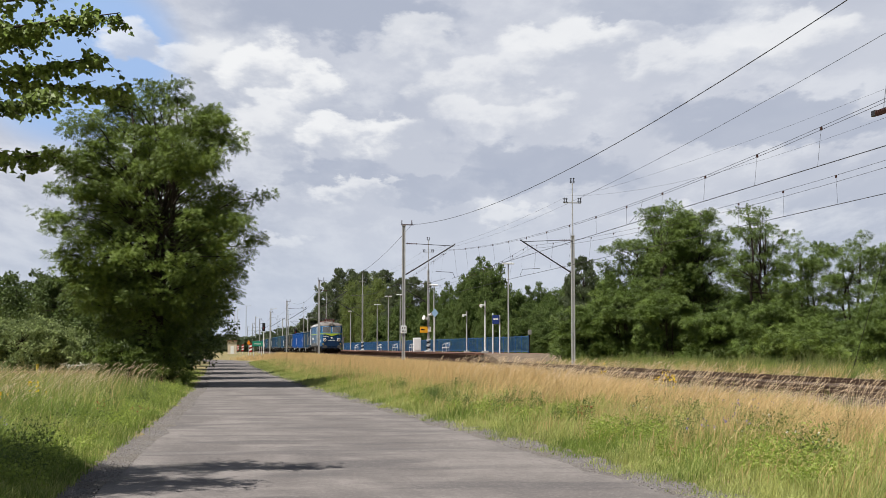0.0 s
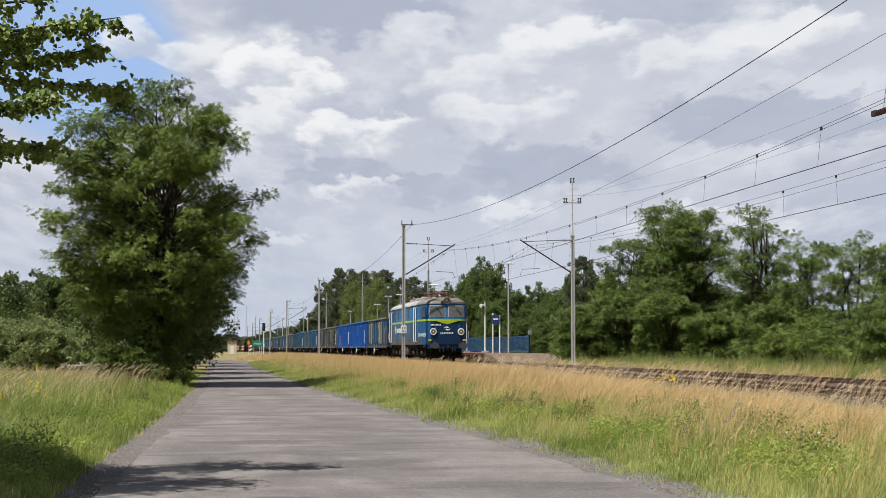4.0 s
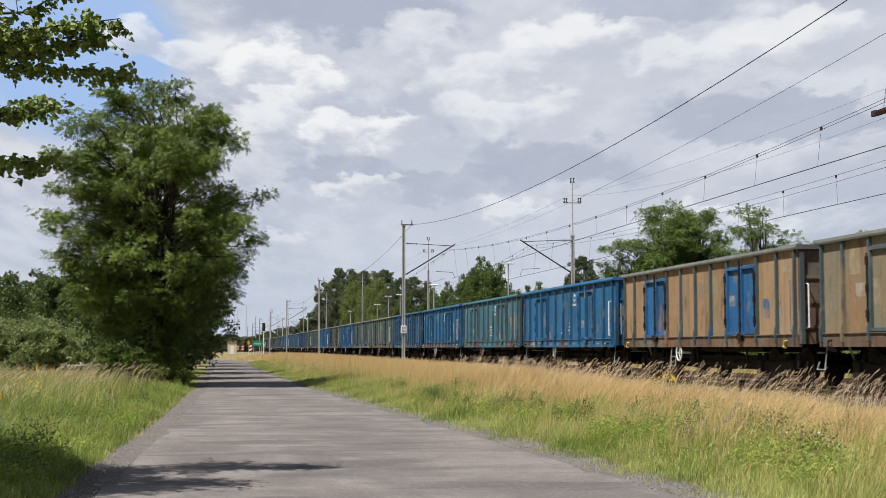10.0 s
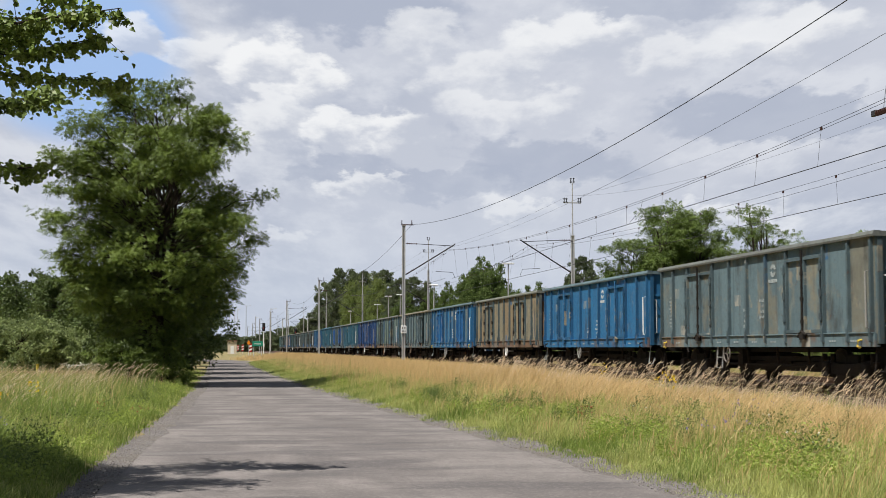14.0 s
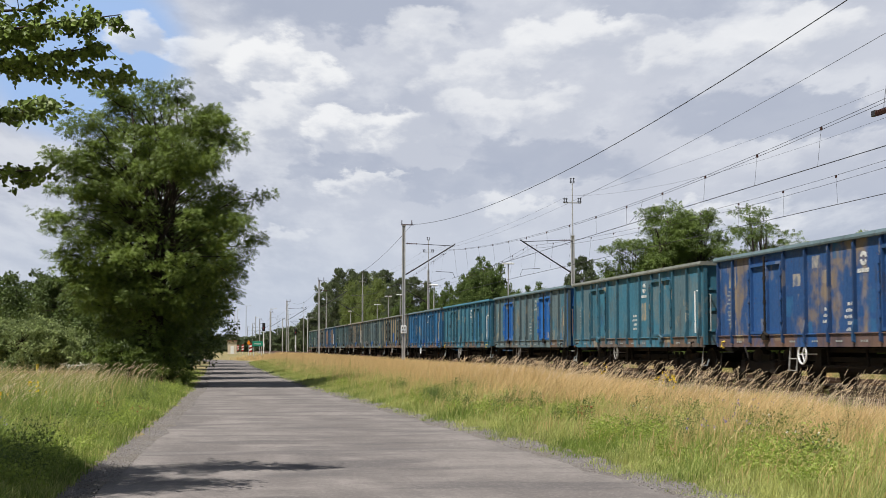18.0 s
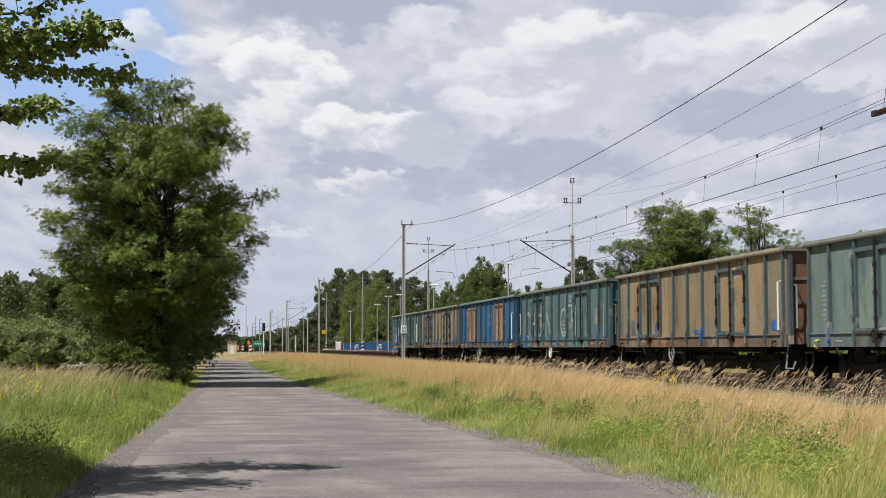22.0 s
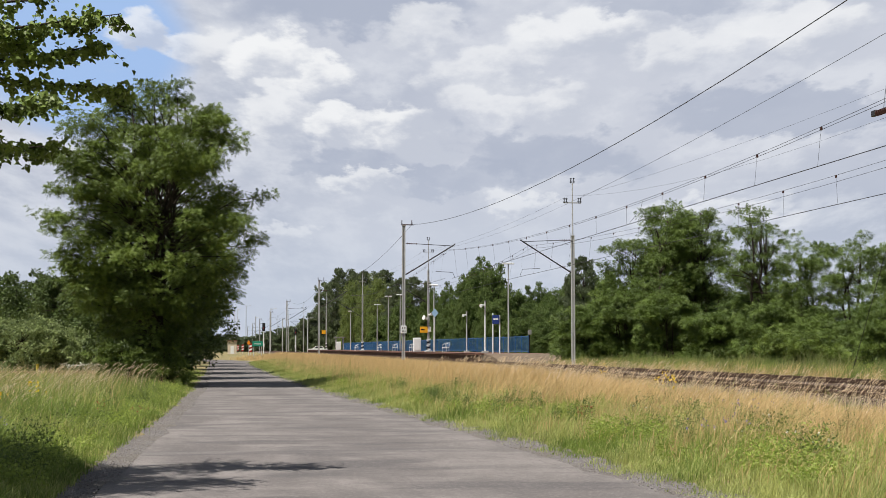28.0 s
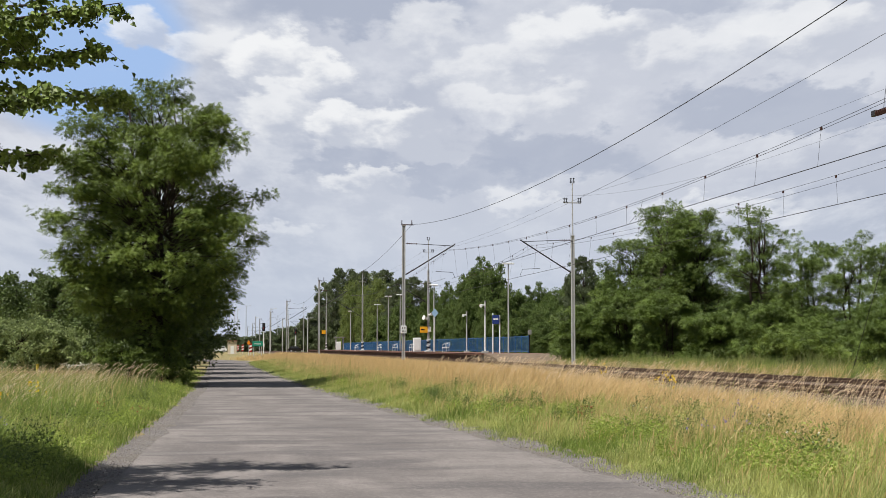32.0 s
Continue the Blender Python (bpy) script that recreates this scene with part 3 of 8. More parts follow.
bi = np.arange(BX.size).reshape(BX.shape)
bf = np.stack([bi[:-1, :-1], bi[:-1, 1:], bi[1:, 1:], bi[1:, :-1]], -1).reshape(-1, 4)
ballast = new("ballast_bed", np_mesh("ballast_bed", np.stack([BX, BY, BZ], -1).reshape(-1, 3), bf))
ballast.data.materials.append(M_BALLAST)
tagged(ballast, "rust-brown crushed stone ballast under two tracks", "ballast", kind="structure")
scatter_stones("spilt_stones", 2600, lambda r, n: (lambda y, x: np.stack([x, y, ground_z(x, y) + 0.02], -1))(15 + 40 * r.random(n) ** 1.4, r.uniform(10.2, 11.8, n)), 0.012, 0.035, M_STONE, "pale ballast chips spilt into the dry grass", "stones", 14)
scatter_stones("ballast_stones", 14000, lambda r, n: (lambda y, x: np.stack([x, y, np.interp(x, [p[0] for p in prof], [p[1] for p in prof]) + 0.015], -1))(14 + 75 * r.random(n) ** 1.5, r.uniform(11.7, 20.4, n)), 0.02, 0.05, M_BALLAST, "loose brown ballast stones", "ballast", 4)

RAIL = [(-0.07, 0), (0.07, 0), (0.07, 0.015), (0.012, 0.04), (0.012, 0.12), (0.035, 0.13), (0.035, 0.165), (-0.035, 0.165), (-0.035, 0.13), (-0.012, 0.12), (-0.012, 0.04), (-0.07, 0.015)]
slp = shared("sleeper", box(B(), -1.3, 1.3, -0.125, 0.125, 0, 0.17, 0.02))
for x in (TRACK_X, TRACK2_X):
    tr = thing("railway_track", pose(x, 0, 0), "rusty steel rails on brown sleepers in stone ballast", "railway track", kind="structure")
    for sx in (-0.7525, 0.7525):
        part("rail", prism(B(), [(px + sx, pz) for px, pz in RAIL], "y", -700, 760), M_RAIL, tr).location.z = RAIL_Z - 0.165
    for k in range(140):
        attach("sleeper", slp, M_SLEEPER, tr, pose(0, 18 + 0.6 * k, RAIL_Z - 0.165 - 0.155))
    far = B()
    for k in list(range(-300, 0)) + list(range(140, 700)):
        y = 18 + 0.6 * k
        box(far, -1.3, 1.3, y - 0.125, y + 0.125, RAIL_Z - 0.32, RAIL_Z - 0.15)
    tagged(part("sleepers", far, M_SLEEPER, tr), kind="stuff")


# ---- overhead line ----
def wire(name, pts, r, parent=None, label=""):
    ob = part(name, tube(B(), pts, r, 5), M_WIRE, parent)
    if label:
        ob["label"] = label
    return ob


def span(a, b, sag, n=14):
    a, b = Vector(a), Vector(b)
    return [a.lerp(b, i / n) - Vector((0, 0, 4 * sag * (i / n) * (1 - i / n))) for i in range(n + 1)]


def insulator(bm, a, b, n=5, r=0.06):
    a, b = Vector(a), Vector(b)
    tube(bm, (a, b), 0.02, 6)
    d = (b - a).normalized() * 0.012
    for i in range(n):
        c = a.lerp(b, (i + 0.5) / n)
        tube(bm, (c - d, c + d), r, 8)


def mast(x, y, top, side, mast_top=0.0, base_mark=False, sign=False, arm=2.75):
    """A latticed H-section mast with its bracket towards the track. side: +1 when the track lies towards +X."""
    z0 = gz(x, y) - 0.05 if not (104 < y < 290 and x > 19.9) else 1.0
    p = thing("catenary_mast", pose(x, y, z0), "slim galvanised steel railway catenary mast with bracket", "catenary mast", "overhead line masts")
    h = top - z0
    b = B()
    for s in (-1, 1):
        box(b, s * 0.075 - 0.026, s * 0.075 + 0.026, -0.06, 0.06, 0, h)
    box(b, -0.05, 0.05, -0.012, 0.012, 0, h)
    box(b, -0.14, 0.14, -0.08, 0.08, h + 0.002, h + 0.03)
    part("post", b, M_POLE, p)
    b = B()
    box(b, -0.35, 0.35, -0.35, 0.35, -0.1, 0.22, 0.04)
    part("footing", b, M_CONC, p)
    zc = 5.2 + RAIL_Z - z0
    tip = side * arm
    # bracket: strut rising to the wire, top tie with insulators
    part("bracket", tube(B(), ((side * 0.12, 0, zc + 0.2), (side * 0.75, 0, zc + 0.58), (tip + side * 0.45, 0, zc + 2.1)), 0.04, 8), M_WIRE, p)
    for ia, ib in (((side * 0.16, 0, zc + 0.23), (side * 0.70, 0, zc + 0.56)), ((side * 0.15, 0, zc + 2.12), (side * 0.85, 0, zc + 2.10))):
        b = B()
        insulator(b, ia, ib)
        part("insulator", b, M_INSUL, p, "dark ribbed insulator")
    part("tie", tube(B(), ((side * 0.85, 0, zc + 2.10), (tip + side * 0.3, 0, zc + 2.0)), 0.022, 6), M_WIRE, p)
    part("steady_arm", tube(B(), ((side * 2.0, 0, zc + 0.42), (tip + side * 0.3, 0, zc + 0.36), (tip + side * 0.45, 0, zc + 0.02)), 0.015, 6), M_WIRE, p)
    if mast_top:
        b = B()
        hm = mast_top - z0
        tube(b, ((0, 0, h), (0, 0, hm)), (0.05, 0.03), 8)
        box(b, -0.5, 0.5, -0.03, 0.03, hm - 1.25, hm - 1.19)
        part("extension", b, M_POLE, p)
        for ix, iz in ((-0.5, hm - 1.2), (-0.36, hm - 1.2), (0.36, hm - 1.2), (0.5, hm - 1.2), (-0.09, hm), (0.09, hm)):
            b = B()
            insulator(b, (ix, 0, iz - 0.05), (ix, 0, iz + 0.28), 4, 0.065)
            part("insulator", b, M_BLACK, p, "black pin insulator")
    else:
        b = B()
        box(b, -0.1, 0.6, -0.03, 0.03, h + 0.02, h + 0.08)
        part("crossarm", b, M_INSUL, p)
        for ix in (0.5, -0.12):
            b = B()
            insulator(b, (ix, 0, h + 0.03), (ix, 0, h + 0.33), 4, 0.05)
            part("insulator", b, M_INSUL, p)
    if base_mark:
        for k in range(5):
            part("warning_band", prism(B(), [(-0.2, 0.15 + k * 0.26), (0.2, 0.27 + k * 0.26), (0.2, 0.40 + k * 0.26), (-0.2, 0.28 + k * 0.26)], "y", -0.1, -0.08), M_BLACK if k % 2 else M_WHITE, p)
    if sign:
        sg = part("number_board", box(B(), -0.18, 0.18, -0.11, -0.06, 2.24, 2.72, 0.01), M_WHITE, p, "white enamel number board")
        for bx, bz, bw, bh in ((-0.075, 2.58, 0.07, 0.11), (0.065, 2.58, 0.07, 0.11), (-0.05, 2.38, 0.09, 0.08), (0.08, 2.38, 0.05, 0.08)):
            part("figure", box(B(), bx - bw / 2, bx + bw / 2, -0.12, -0.108, bz - bh / 2, bz + bh / 2), M_GREY, sg)
    return p


NEAR_Y = [12.5, 82.3, 151.6, 221.6, 291, 361, 431, 501]
FAR_Y = [9.0, 78.2, 134.0, 196.0, 261.6, 330, 400, 470]
for i, y in enumerate(NEAR_Y):
    mast(11.3, y, 9.0, 1, sign=(i == 1))
for i, y in enumerate(FAR_Y):
    mast(20.9, y, 8.15 if i < 2 else 9.2, -1, mast_top=11.36 if i < 2 else 12.3, base_mark=2 <= i <= 4)

for tx, posts in ((TRACK_X, NEAR_Y), (TRACK2_X, FAR_Y)):
    line = thing("catenary_line", pose(0, 0, 0), "dark copper contact and messenger wires with droppers", "overhead wire", "overhead lines")
    zc, zm = 5.2 + RAIL_Z, 5.2 + RAIL_Z + 1.75
    ends = [posts[0] - 70, *posts]
    for a, b_ in zip(ends, ends[1:]):
        s = 0.22 if int(round(a)) % 2 else -0.22
        wire("contact_wire", [(tx + s, a, zc), (tx - s, b_, zc)], 0.011, line)
        sag = 1.1 if tx == TRACK_X else 0.92
        for o, dz in ((-0.05, 0.0), (0.05, -0.03 if tx == TRACK_X else -0.17)):
            wire("messenger_wire", span((tx + o, a, zm + dz), (tx + o, b_, zm + dz), sag), 0.006, line)
        n = 18
        if a < 160:
            for k in range(n):
                u = (k + 0.5) / n
                zt = zm - 4 * sag * u * (1 - u)
                y = a + (b_ - a) * u
                wire("dropper", [(tx, y, zt), (tx + s * (1 - 2 * u), y, zc)], 0.004 if a < 60 else 0.002, line)
                part("clamp", box(B(), tx - 0.02, tx + 0.02, y - 0.035, y + 0.035, zt - 0.06, zt + 0.02), M_INSUL, line)
feeder = thing("feeder_line", pose(0, 0, 0), "dark feeder wires slung between mast tops", "overhead wire", "overhead lines")
for a, b_ in zip([-58, *NEAR_Y], NEAR_Y):
    wire("feeder_wire", span((11.8, a, 9.06 if a > 60 else 8.82), (11.8, b_, 9.06 if b_ > 60 else 8.82), 1.36, 24), 0.011, feeder)
for a, b_ in zip([-60, *FAR_Y], FAR_Y):
    if a < 78:
        wire("feeder_wire", span((17.7, a, 11.45), (21.38 if b_ > 20 else 17.7, b_, 10.45), 0.42), 0.008, feeder)
        for xo, zo, sg in ((0.36, 0.0, 0.7), (-0.45, 0.0, 1.95)):
            wire("feeder_wire", span((20.9 + xo, a, 10.55 + zo), (20.9 + xo, b_, 10.55 + zo), sg), 0.004, feeder)
    else:
        for xo in (0.45, -0.45):
            wire("feeder_wire", span((20.9 + xo, a, 10.45 if a < 80 else 11.2), (20.9 + xo, b_, 11.2), 0.45), 0.005, feeder)
ten = thing("wire_tensioner", pose(TRACK_X, 27.0, 6.58), "dark insulator and clamp on the messenger wire", "insulator")
b = B()
insulator(b, (0, -0.35, 0), (0, 0.2, 0), 6, 0.07)
part("insulator", b, M_INSUL, ten)
part("clamp", box(B(), -0.04, 0.04, 0.2, 0.4, -0.05, 0.08, 0.01), M_WIRE, ten)
part("hanger", tube(B(), ((0, -0.1, 0.05), (0.1, -0.35, 1.6)), 0.006, 4), M_WIRE, ten)
jumper = thing("jumper_wire", pose(0, 0, 0), "short slack jumper between messenger and contact wire", "wire")
wire("lead", [(TRACK_X, 43.6, 6.46), (TRACK_X + 0.1, 44.2, 6.2), (TRACK_X, 45.2, 5.80)], 0.006, jumper)
stay = thing("stay_wire", pose(0, 0, 0), "thin steel anchor stay by the track", "wire")
wire("rope", [(24.0, 48.9, 0.3), (24.0, 45.6, 5.4)], 0.012, stay)

# ---- station ----
PL_Z = 1.06
pl = thing("platform", pose(0, 0, 0), "long low concrete platform with red-brown edge", "platform", kind="structure")
part("platform_wall", box(B(), 19.95, 20.15, 103, 300, 0.3, PL_Z - 0.1), M_PLWALL, pl)
part("platform_surface", prism(B(), [(19.75, PL_Z - 0.1), (26.2, PL_Z - 0.1), (26.2, PL_Z), (19.75, PL_Z)], "y", 103, 300), M_BRICKRED, pl)
part("platform_fill", box(B(), 20.16, 26.1, 103.2, 299, 0.2, PL_Z - 0.11), M_CONC, pl)
ramp = prism(B(), [(103.0, PL_Z), (99.5, 0.85), (96.5, 0.42), (96.5, 0.1), (103.0, 0.1)], "x", 20.4, 26.0)
part("ramp", ramp, M_EARTH, pl)
for k in range(56):
    y = 103 + 3.5 * k
    part("edge_slab", box(B(), 19.72, 20.5, y + 0.02, y + 3.48, PL_Z + 0.004, PL_Z + 0.03), M_BRICKRED, pl)

fence = thing("platform_fence", pose(26.0, 0, PL_Z), "blue steel mesh fence along the platform's back", "fence")
posts_me = shared("fence_post", box(B(), -0.035, 0.035, -0.035, 0.035, -0.05, 1.5))
bar_me = shared("fence_bar", box(B(), -0.009, 0.009, -0.018, 0.018, 0.08, 1.42))
rail_me = shared("fence_rail", box(B(), -0.02, 0.02, 0, 2.5, -0.03, 0.03))
nb = 0
for k in range(68):
    y = 112 + 2.5 * k
    attach("fence_post", posts_me, M_FENCE, fence, pose(0, y, 0))
    for z in (0.12, 1.40):
        attach("fence_rail", rail_me, M_FENCE, fence, pose(0, y, z))
slat_bm = B()
for k in range(68 * 12):
    y = 112.15 + 2.5 * k / 12
    if nb < 190:
        attach("fence_slat", bar_me, M_FENCE, fence, pose(0, y, 0))
        nb += 1
    else:
        box(slat_bm, -0.009, 0.009, y - 0.018, y + 0.018, 0.08, 1.42)
tagged(part("fence_slats", slat_bm, M_FENCE, fence), kind="stuff")
end = B()
box(end, -0.05, 0.05, -0.05, 0.05, -0.6, 1.6)
part("end_post", end, M_DARK, fence).location.y = 111.5
part("end_box", box(B(), -0.14, 0.14, -0.1, 0.1, 1.55, 1.95, 0.02), M_GREY, fence, "grey box on the end post").location.y = 111.4


def platform_lamp(x, y, h, arm=0.0, z=PL_Z):
    p = thing("platform_lamp", pose(x, y, z), "slim grey lamp post with a flat white head", "lamp post", "platform lamps")
    part("post", tube(B(), ((0, 0, 0), (0, 0, h)), (0.07, 0.05), 8), M_POLE, p)
    b = B()
    box(b, -0.5 + arm, 0.5 + arm, -0.18, 0.18, h, h + 0.12, 0.04)
    part("head", b, M_WHITE, p)
    return p


platform_lamp(24.0, 110.6, 7.4)
platform_lamp(24.0, 149.8, 7.4)
platform_lamp(22.5, 178.7, 7.2)
platform_lamp(24.0, 204.0, 6.9)
platform_lamp(24.0, 178.0, 7.4)
platform_lamp(24.0, 245.0, 7.0)


def camera_post(x, y, h, z):
    p = thing("loudspeaker_post", pose(x, y, z), "white post with loudspeaker and camera box", "post")
    part("post", tube(B(), ((0, 0, -0.1), (0, 0, h)), (0.062, 0.056), 10), M_WHITE if y < 110 else M_POLE, p)
    part("horn", tube(B(), ((-0.1, -0.05, h - 0.25), (-0.25, -0.12, h - 0.3), (-0.4, -0.2, h - 0.34)), (0.05, 0.09, 0.15), 10), M_WHITE, p)
    part("cap", tube(B(), ((0, 0, h), (0, 0, h + 0.08)), 0.1, 10), M_GREY, p)
    part("base", box(B(), -0.26, 0.26, -0.22, 0.22, -0.15, 0.16, 0.04), M_CONC, p)


camera_post(21.3, 107.0, 4.1, 1.1)
camera_post(24.0, 129.7, 3.9, PL_Z)

sb = thing("station_sign", pose(22.0, 105.8, 0.95), "dark blue station board on two white posts", "sign")
for x in (-0.3, 0.25):
    part("post", tube(B(), ((x, 0, -0.1), (x, 0, 3.3 if x < 0 else 3.15)), 0.05, 8), M_WHITE, sb)
bd = part("board", box(B(), -0.36, 0.20, -0.08, -0.05, 2.45, 3.15, 0.01), M_SIGNBLUE, sb)
part("lettering", box(B(), -0.28, 0.12, -0.09, -0.081, 2.76, 2.90), M_WHITE, bd, "pale bars of lettering")

yb_ = thing("yellow_board", pose(20.9, 133.98, PL_Z), "yellow timetable board on the mast", "sign")
part("board", box(B(), -0.85, -0.08, -0.1, -0.05, 1.95, 2.55, 0.01), M_YEL, yb_)
part("lettering", box(B(), -0.75, -0.4, -0.11, -0.102, 2.2, 2.32), M_DARK, yb_)
part("number_board", box(B(), -0.07, 0.24, -0.14, -0.05, 2.05, 2.55, 0.01), M_WHITE, yb_)
db = thing("diamond_board", pose(23.0, 143.0, PL_Z), "light blue diamond board on a post", "sign")
part("post", tube(B(), ((0, 0, 0), (0, 0, 4.6)), 0.05, 8), M_POLE, db)
part("board", prism(B(), [(0, 3.7), (0.4, 4.15), (0, 4.6), (-0.4, 4.15)], "y", -0.08, -0.05), M_LTBLUE, db)
hb = thing("loudspeaker", pose(20.8, 133.93, PL_Z), "white horn loudspeakers on the mast", "loudspeaker")
part("horn", tube(B(), ((0, 0, 3.3), (-0.22, -0.1, 3.4), (-0.42, -0.2, 3.45)), (0.08, 0.13, 0.24), 10), M_WHITE, hb)
part("horn", tube(B(), ((0.1, 0, 3.7), (0.25, -0.1, 3.75), (0.4, -0.2, 3.8)), (0.06, 0.1, 0.18), 10), M_WHITE, hb)

for (x, y) in ((22.0, 149.2), (22.3, 250.0)):
    kb = thing("equipment_cabinet", pose(x, y, PL_Z), "white metal equipment cabinet on the platform", "cabinet", "platform cabinets")
    part("body", box(B(), -0.4, 0.4, -0.3, 0.3, 0.08, 1.55, 0.03), M_WHITE, kb)
    part("plinth", box(B(), -0.42, 0.42, -0.32, 0.32, 0, 0.08), M_CONC, kb)
    part("door", box(B(), -0.36, 0.36, -0.325, -0.302, 0.15, 1.48, 0.01), M_WHITE, kb)


def bench(x, y):
    b = thing("platform_bench", pose(x, y, PL_Z), "white tubular bench on the platform", "bench", "platform benches")
    for s in (-0.75, 0.75):
        part("leg", tube(B(), ((-0.2, s, 0), (-0.2, s, 0.45), (0.22, s, 0.45), (0.22, s, 0.0)), 0.035, 6), M_WHITE, b)
        part("armrest", tube(B(), ((0.22, s, 0.45), (0.3, s, 1.0), (-0.15, s, 0.8), (-0.2, s, 0.45)), 0.035, 6), M_WHITE, b)
    for k in range(3):
        part("slat", box(B(), -0.2 + 0.15 * k, -0.08 + 0.15 * k, -0.9, 0.9, 0.45, 0.49), M_WHITE, b)
    for k in range(3):
        part("slat", box(B(), 0.26, 0.3, -0.9, 0.9, 0.6 + 0.14 * k, 0.7 + 0.14 * k), M_FENCE, b)


for x, y in ((23.5, 139), (23.0, 160), (23.3, 178), (23.3, 195), (23.3, 228)):
    bench(x, y)
bin_ = thing("litter_bin", pose(23.2, 168.5, PL_Z), "blue litter bin on the platform", "bin")
part("body", tube(B(), ((0, 0, 0.2), (0, 0, 1.1)), (0.25, 0.3), 12), M_FENCE, bin_)
part("post", tube(B(), ((0, 0, 0), (0, 0, 0.2)), 0.05, 8), M_DARK, bin_)
y2 = thing("yellow_board", pose(20.9, 261.58, PL_Z), "yellow timetable board on the mast", "sign")
part("board", box(B(), -0.85, -0.1, -0.1, -0.05, 3.1, 3.8, 0.01), M_YEL, y2)

shl = thing("platform_shelter", pose(23.5, 262, PL_Z), "small grey platform shelter", "shelter")
for sx in (-0.7, 0.7):
    for sy in (-1, 1):
        part("post", box(B(), sx - 0.05, sx + 0.05, sy - 0.05, sy + 0.05, 0, 2.4), M_POLE, shl)
part("roof", box(B(), -1.0, 1.0, -1.4, 1.4, 2.4, 2.55, 0.03), M_GREY, shl)
part("back_panel", box(B(), 0.66, 0.69, -1, 1, 0.3, 2.2), M_FENCE, shl)


# ---- far end of the road: crossing, signal, signs ----
def at_far(bearing, dist):
    """The X at a distance along Y, on a bearing counted from the rails in 2400ths of the distance."""
    return bearing * dist / 2400.0 * 1.0275


sig = thing("railway_signal", pose(10.9, 318, gz(10.9, 318)), "tall light signal with black head on a grey post", "signal")
part("post", tube(B(), ((0, 0, 0), (0, 0, 6.2)), 0.09, 8), M_WHITE, sig)
part("head", box(B(), -0.35, 0.35, -0.15, 0.15, 5.2, 7.1, 0.08), M_BLACK, sig)
for k in range(4):
    part("lens", tube(B(), ((0, -0.17, 5.5 + 0.42 * k), (0, -0.28, 5.5 + 0.42 * k)), 0.12, 10), M_GLASS if k != 1 else M_RED, sig)
part("ladder", tube(B(), ((0.25, 0.1, 0), (0.25, 0.1, 5.2)), 0.02, 4), M_POLE, sig)
part("plate", box(B(), -0.2, 0.2, -0.13, -0.1, 1.6, 2.3), M_WHITE, sig)

copy_thing(sig, pose(at_far(134, 335), 335, gz(10.9, 335)) @ Matrix.Diagonal((0.9, 0.9, 0.86, 1)))

town = thing("town_sign", pose(at_far(70, 165), 165, gz(5, 165)), "green town sign with white lettering on posts", "sign")
for x in (-0.45, 0.45):
    part("post", tube(B(), ((x, 0, 0), (x, 0, 2.1)), 0.04, 8), M_POLE, town)
bd = part("board", box(B(), -0.62, 0.62, -0.06, -0.03, 1.55, 2.15, 0.02), M_GREEN, town)
part("lettering", box(B(), -0.42, 0.42, -0.07, -0.061, 1.81, 1.89), M_WHITE, bd, "white bars of lettering")

for dx, y in ((58.3, 205), (44.6, 275), (37, 330)):
    bb = thing("crossing_marker", pose(at_far(dx, y), y, gz(5, y)), "red and white striped crossing marker board", "sign", "crossing markers")
    part("post", tube(B(), ((0, 0, 0), (0, 0, 1.0)), 0.04, 6), M_POLE, bb)
    for k in range(5):
        part("stripe", prism(B(), [(-0.2, 0.6 + k * 0.26), (0.2, 0.72 + k * 0.26), (0.2, 0.98 + k * 0.26), (-0.2, 0.86 + k * 0.26)], "y", -0.06, -0.03), M_RED if k % 2 == 0 else M_WHITE, bb)
ys_ = thing("warning_sign", pose(at_far(55, 215), 215, gz(5, 215)), "orange-yellow warning board on a post", "sign")
part("post", tube(B(), ((0, 0, 0), (0, 0, 2.6)), 0.04, 6), M_POLE, ys_)
part("board", prism(B(), [(-0.3, 2.1), (0, 1.75), (0.3, 2.1), (0, 2.5)], "y", -0.05, -0.02), M_ORANGE, ys_)

hut = thing("crossing_hut", pose(at_far(27, 300), 300, 0), "small cream crossing keeper's hut with flat roof", "building")
part("wall", box(B(), -0.95, 0.95, -1.5, 1.5, 0, 2.9), M_CREAM, hut)
part("roof", box(B(), -1.1, 1.1, -1.7, 1.7, 2.9, 3.15, 0.03), M_ROOFT, hut)
part("door", box(B(), -0.35, 0.35, -1.54, -1.502, 0, 1.9), M_WHITE, hut)
part("window", box(B(), -0.96, -0.92, -0.5, 0.5, 0.9, 1.8), M_GLASS, hut)
hs = thing("station_house", pose(at_far(43, 640), 640, 0), "low cream house with a brown roof", "building")
part("wall", box(B(), -3, 3, -4, 4, 0, 2.6), M_CREAM, hs)
part("roof", prism(B(), [(-3.4, 2.6), (3.4, 2.6), (0, 4.4)], "y", -4.4, 4.4), M_ROOFT, hs)
for x in (-1.8, 0, 1.8):
    part("window", box(B(), x - 0.5, x + 0.5, -4.05, -4.004, 0.9, 2.0), M_GLASS, hs)

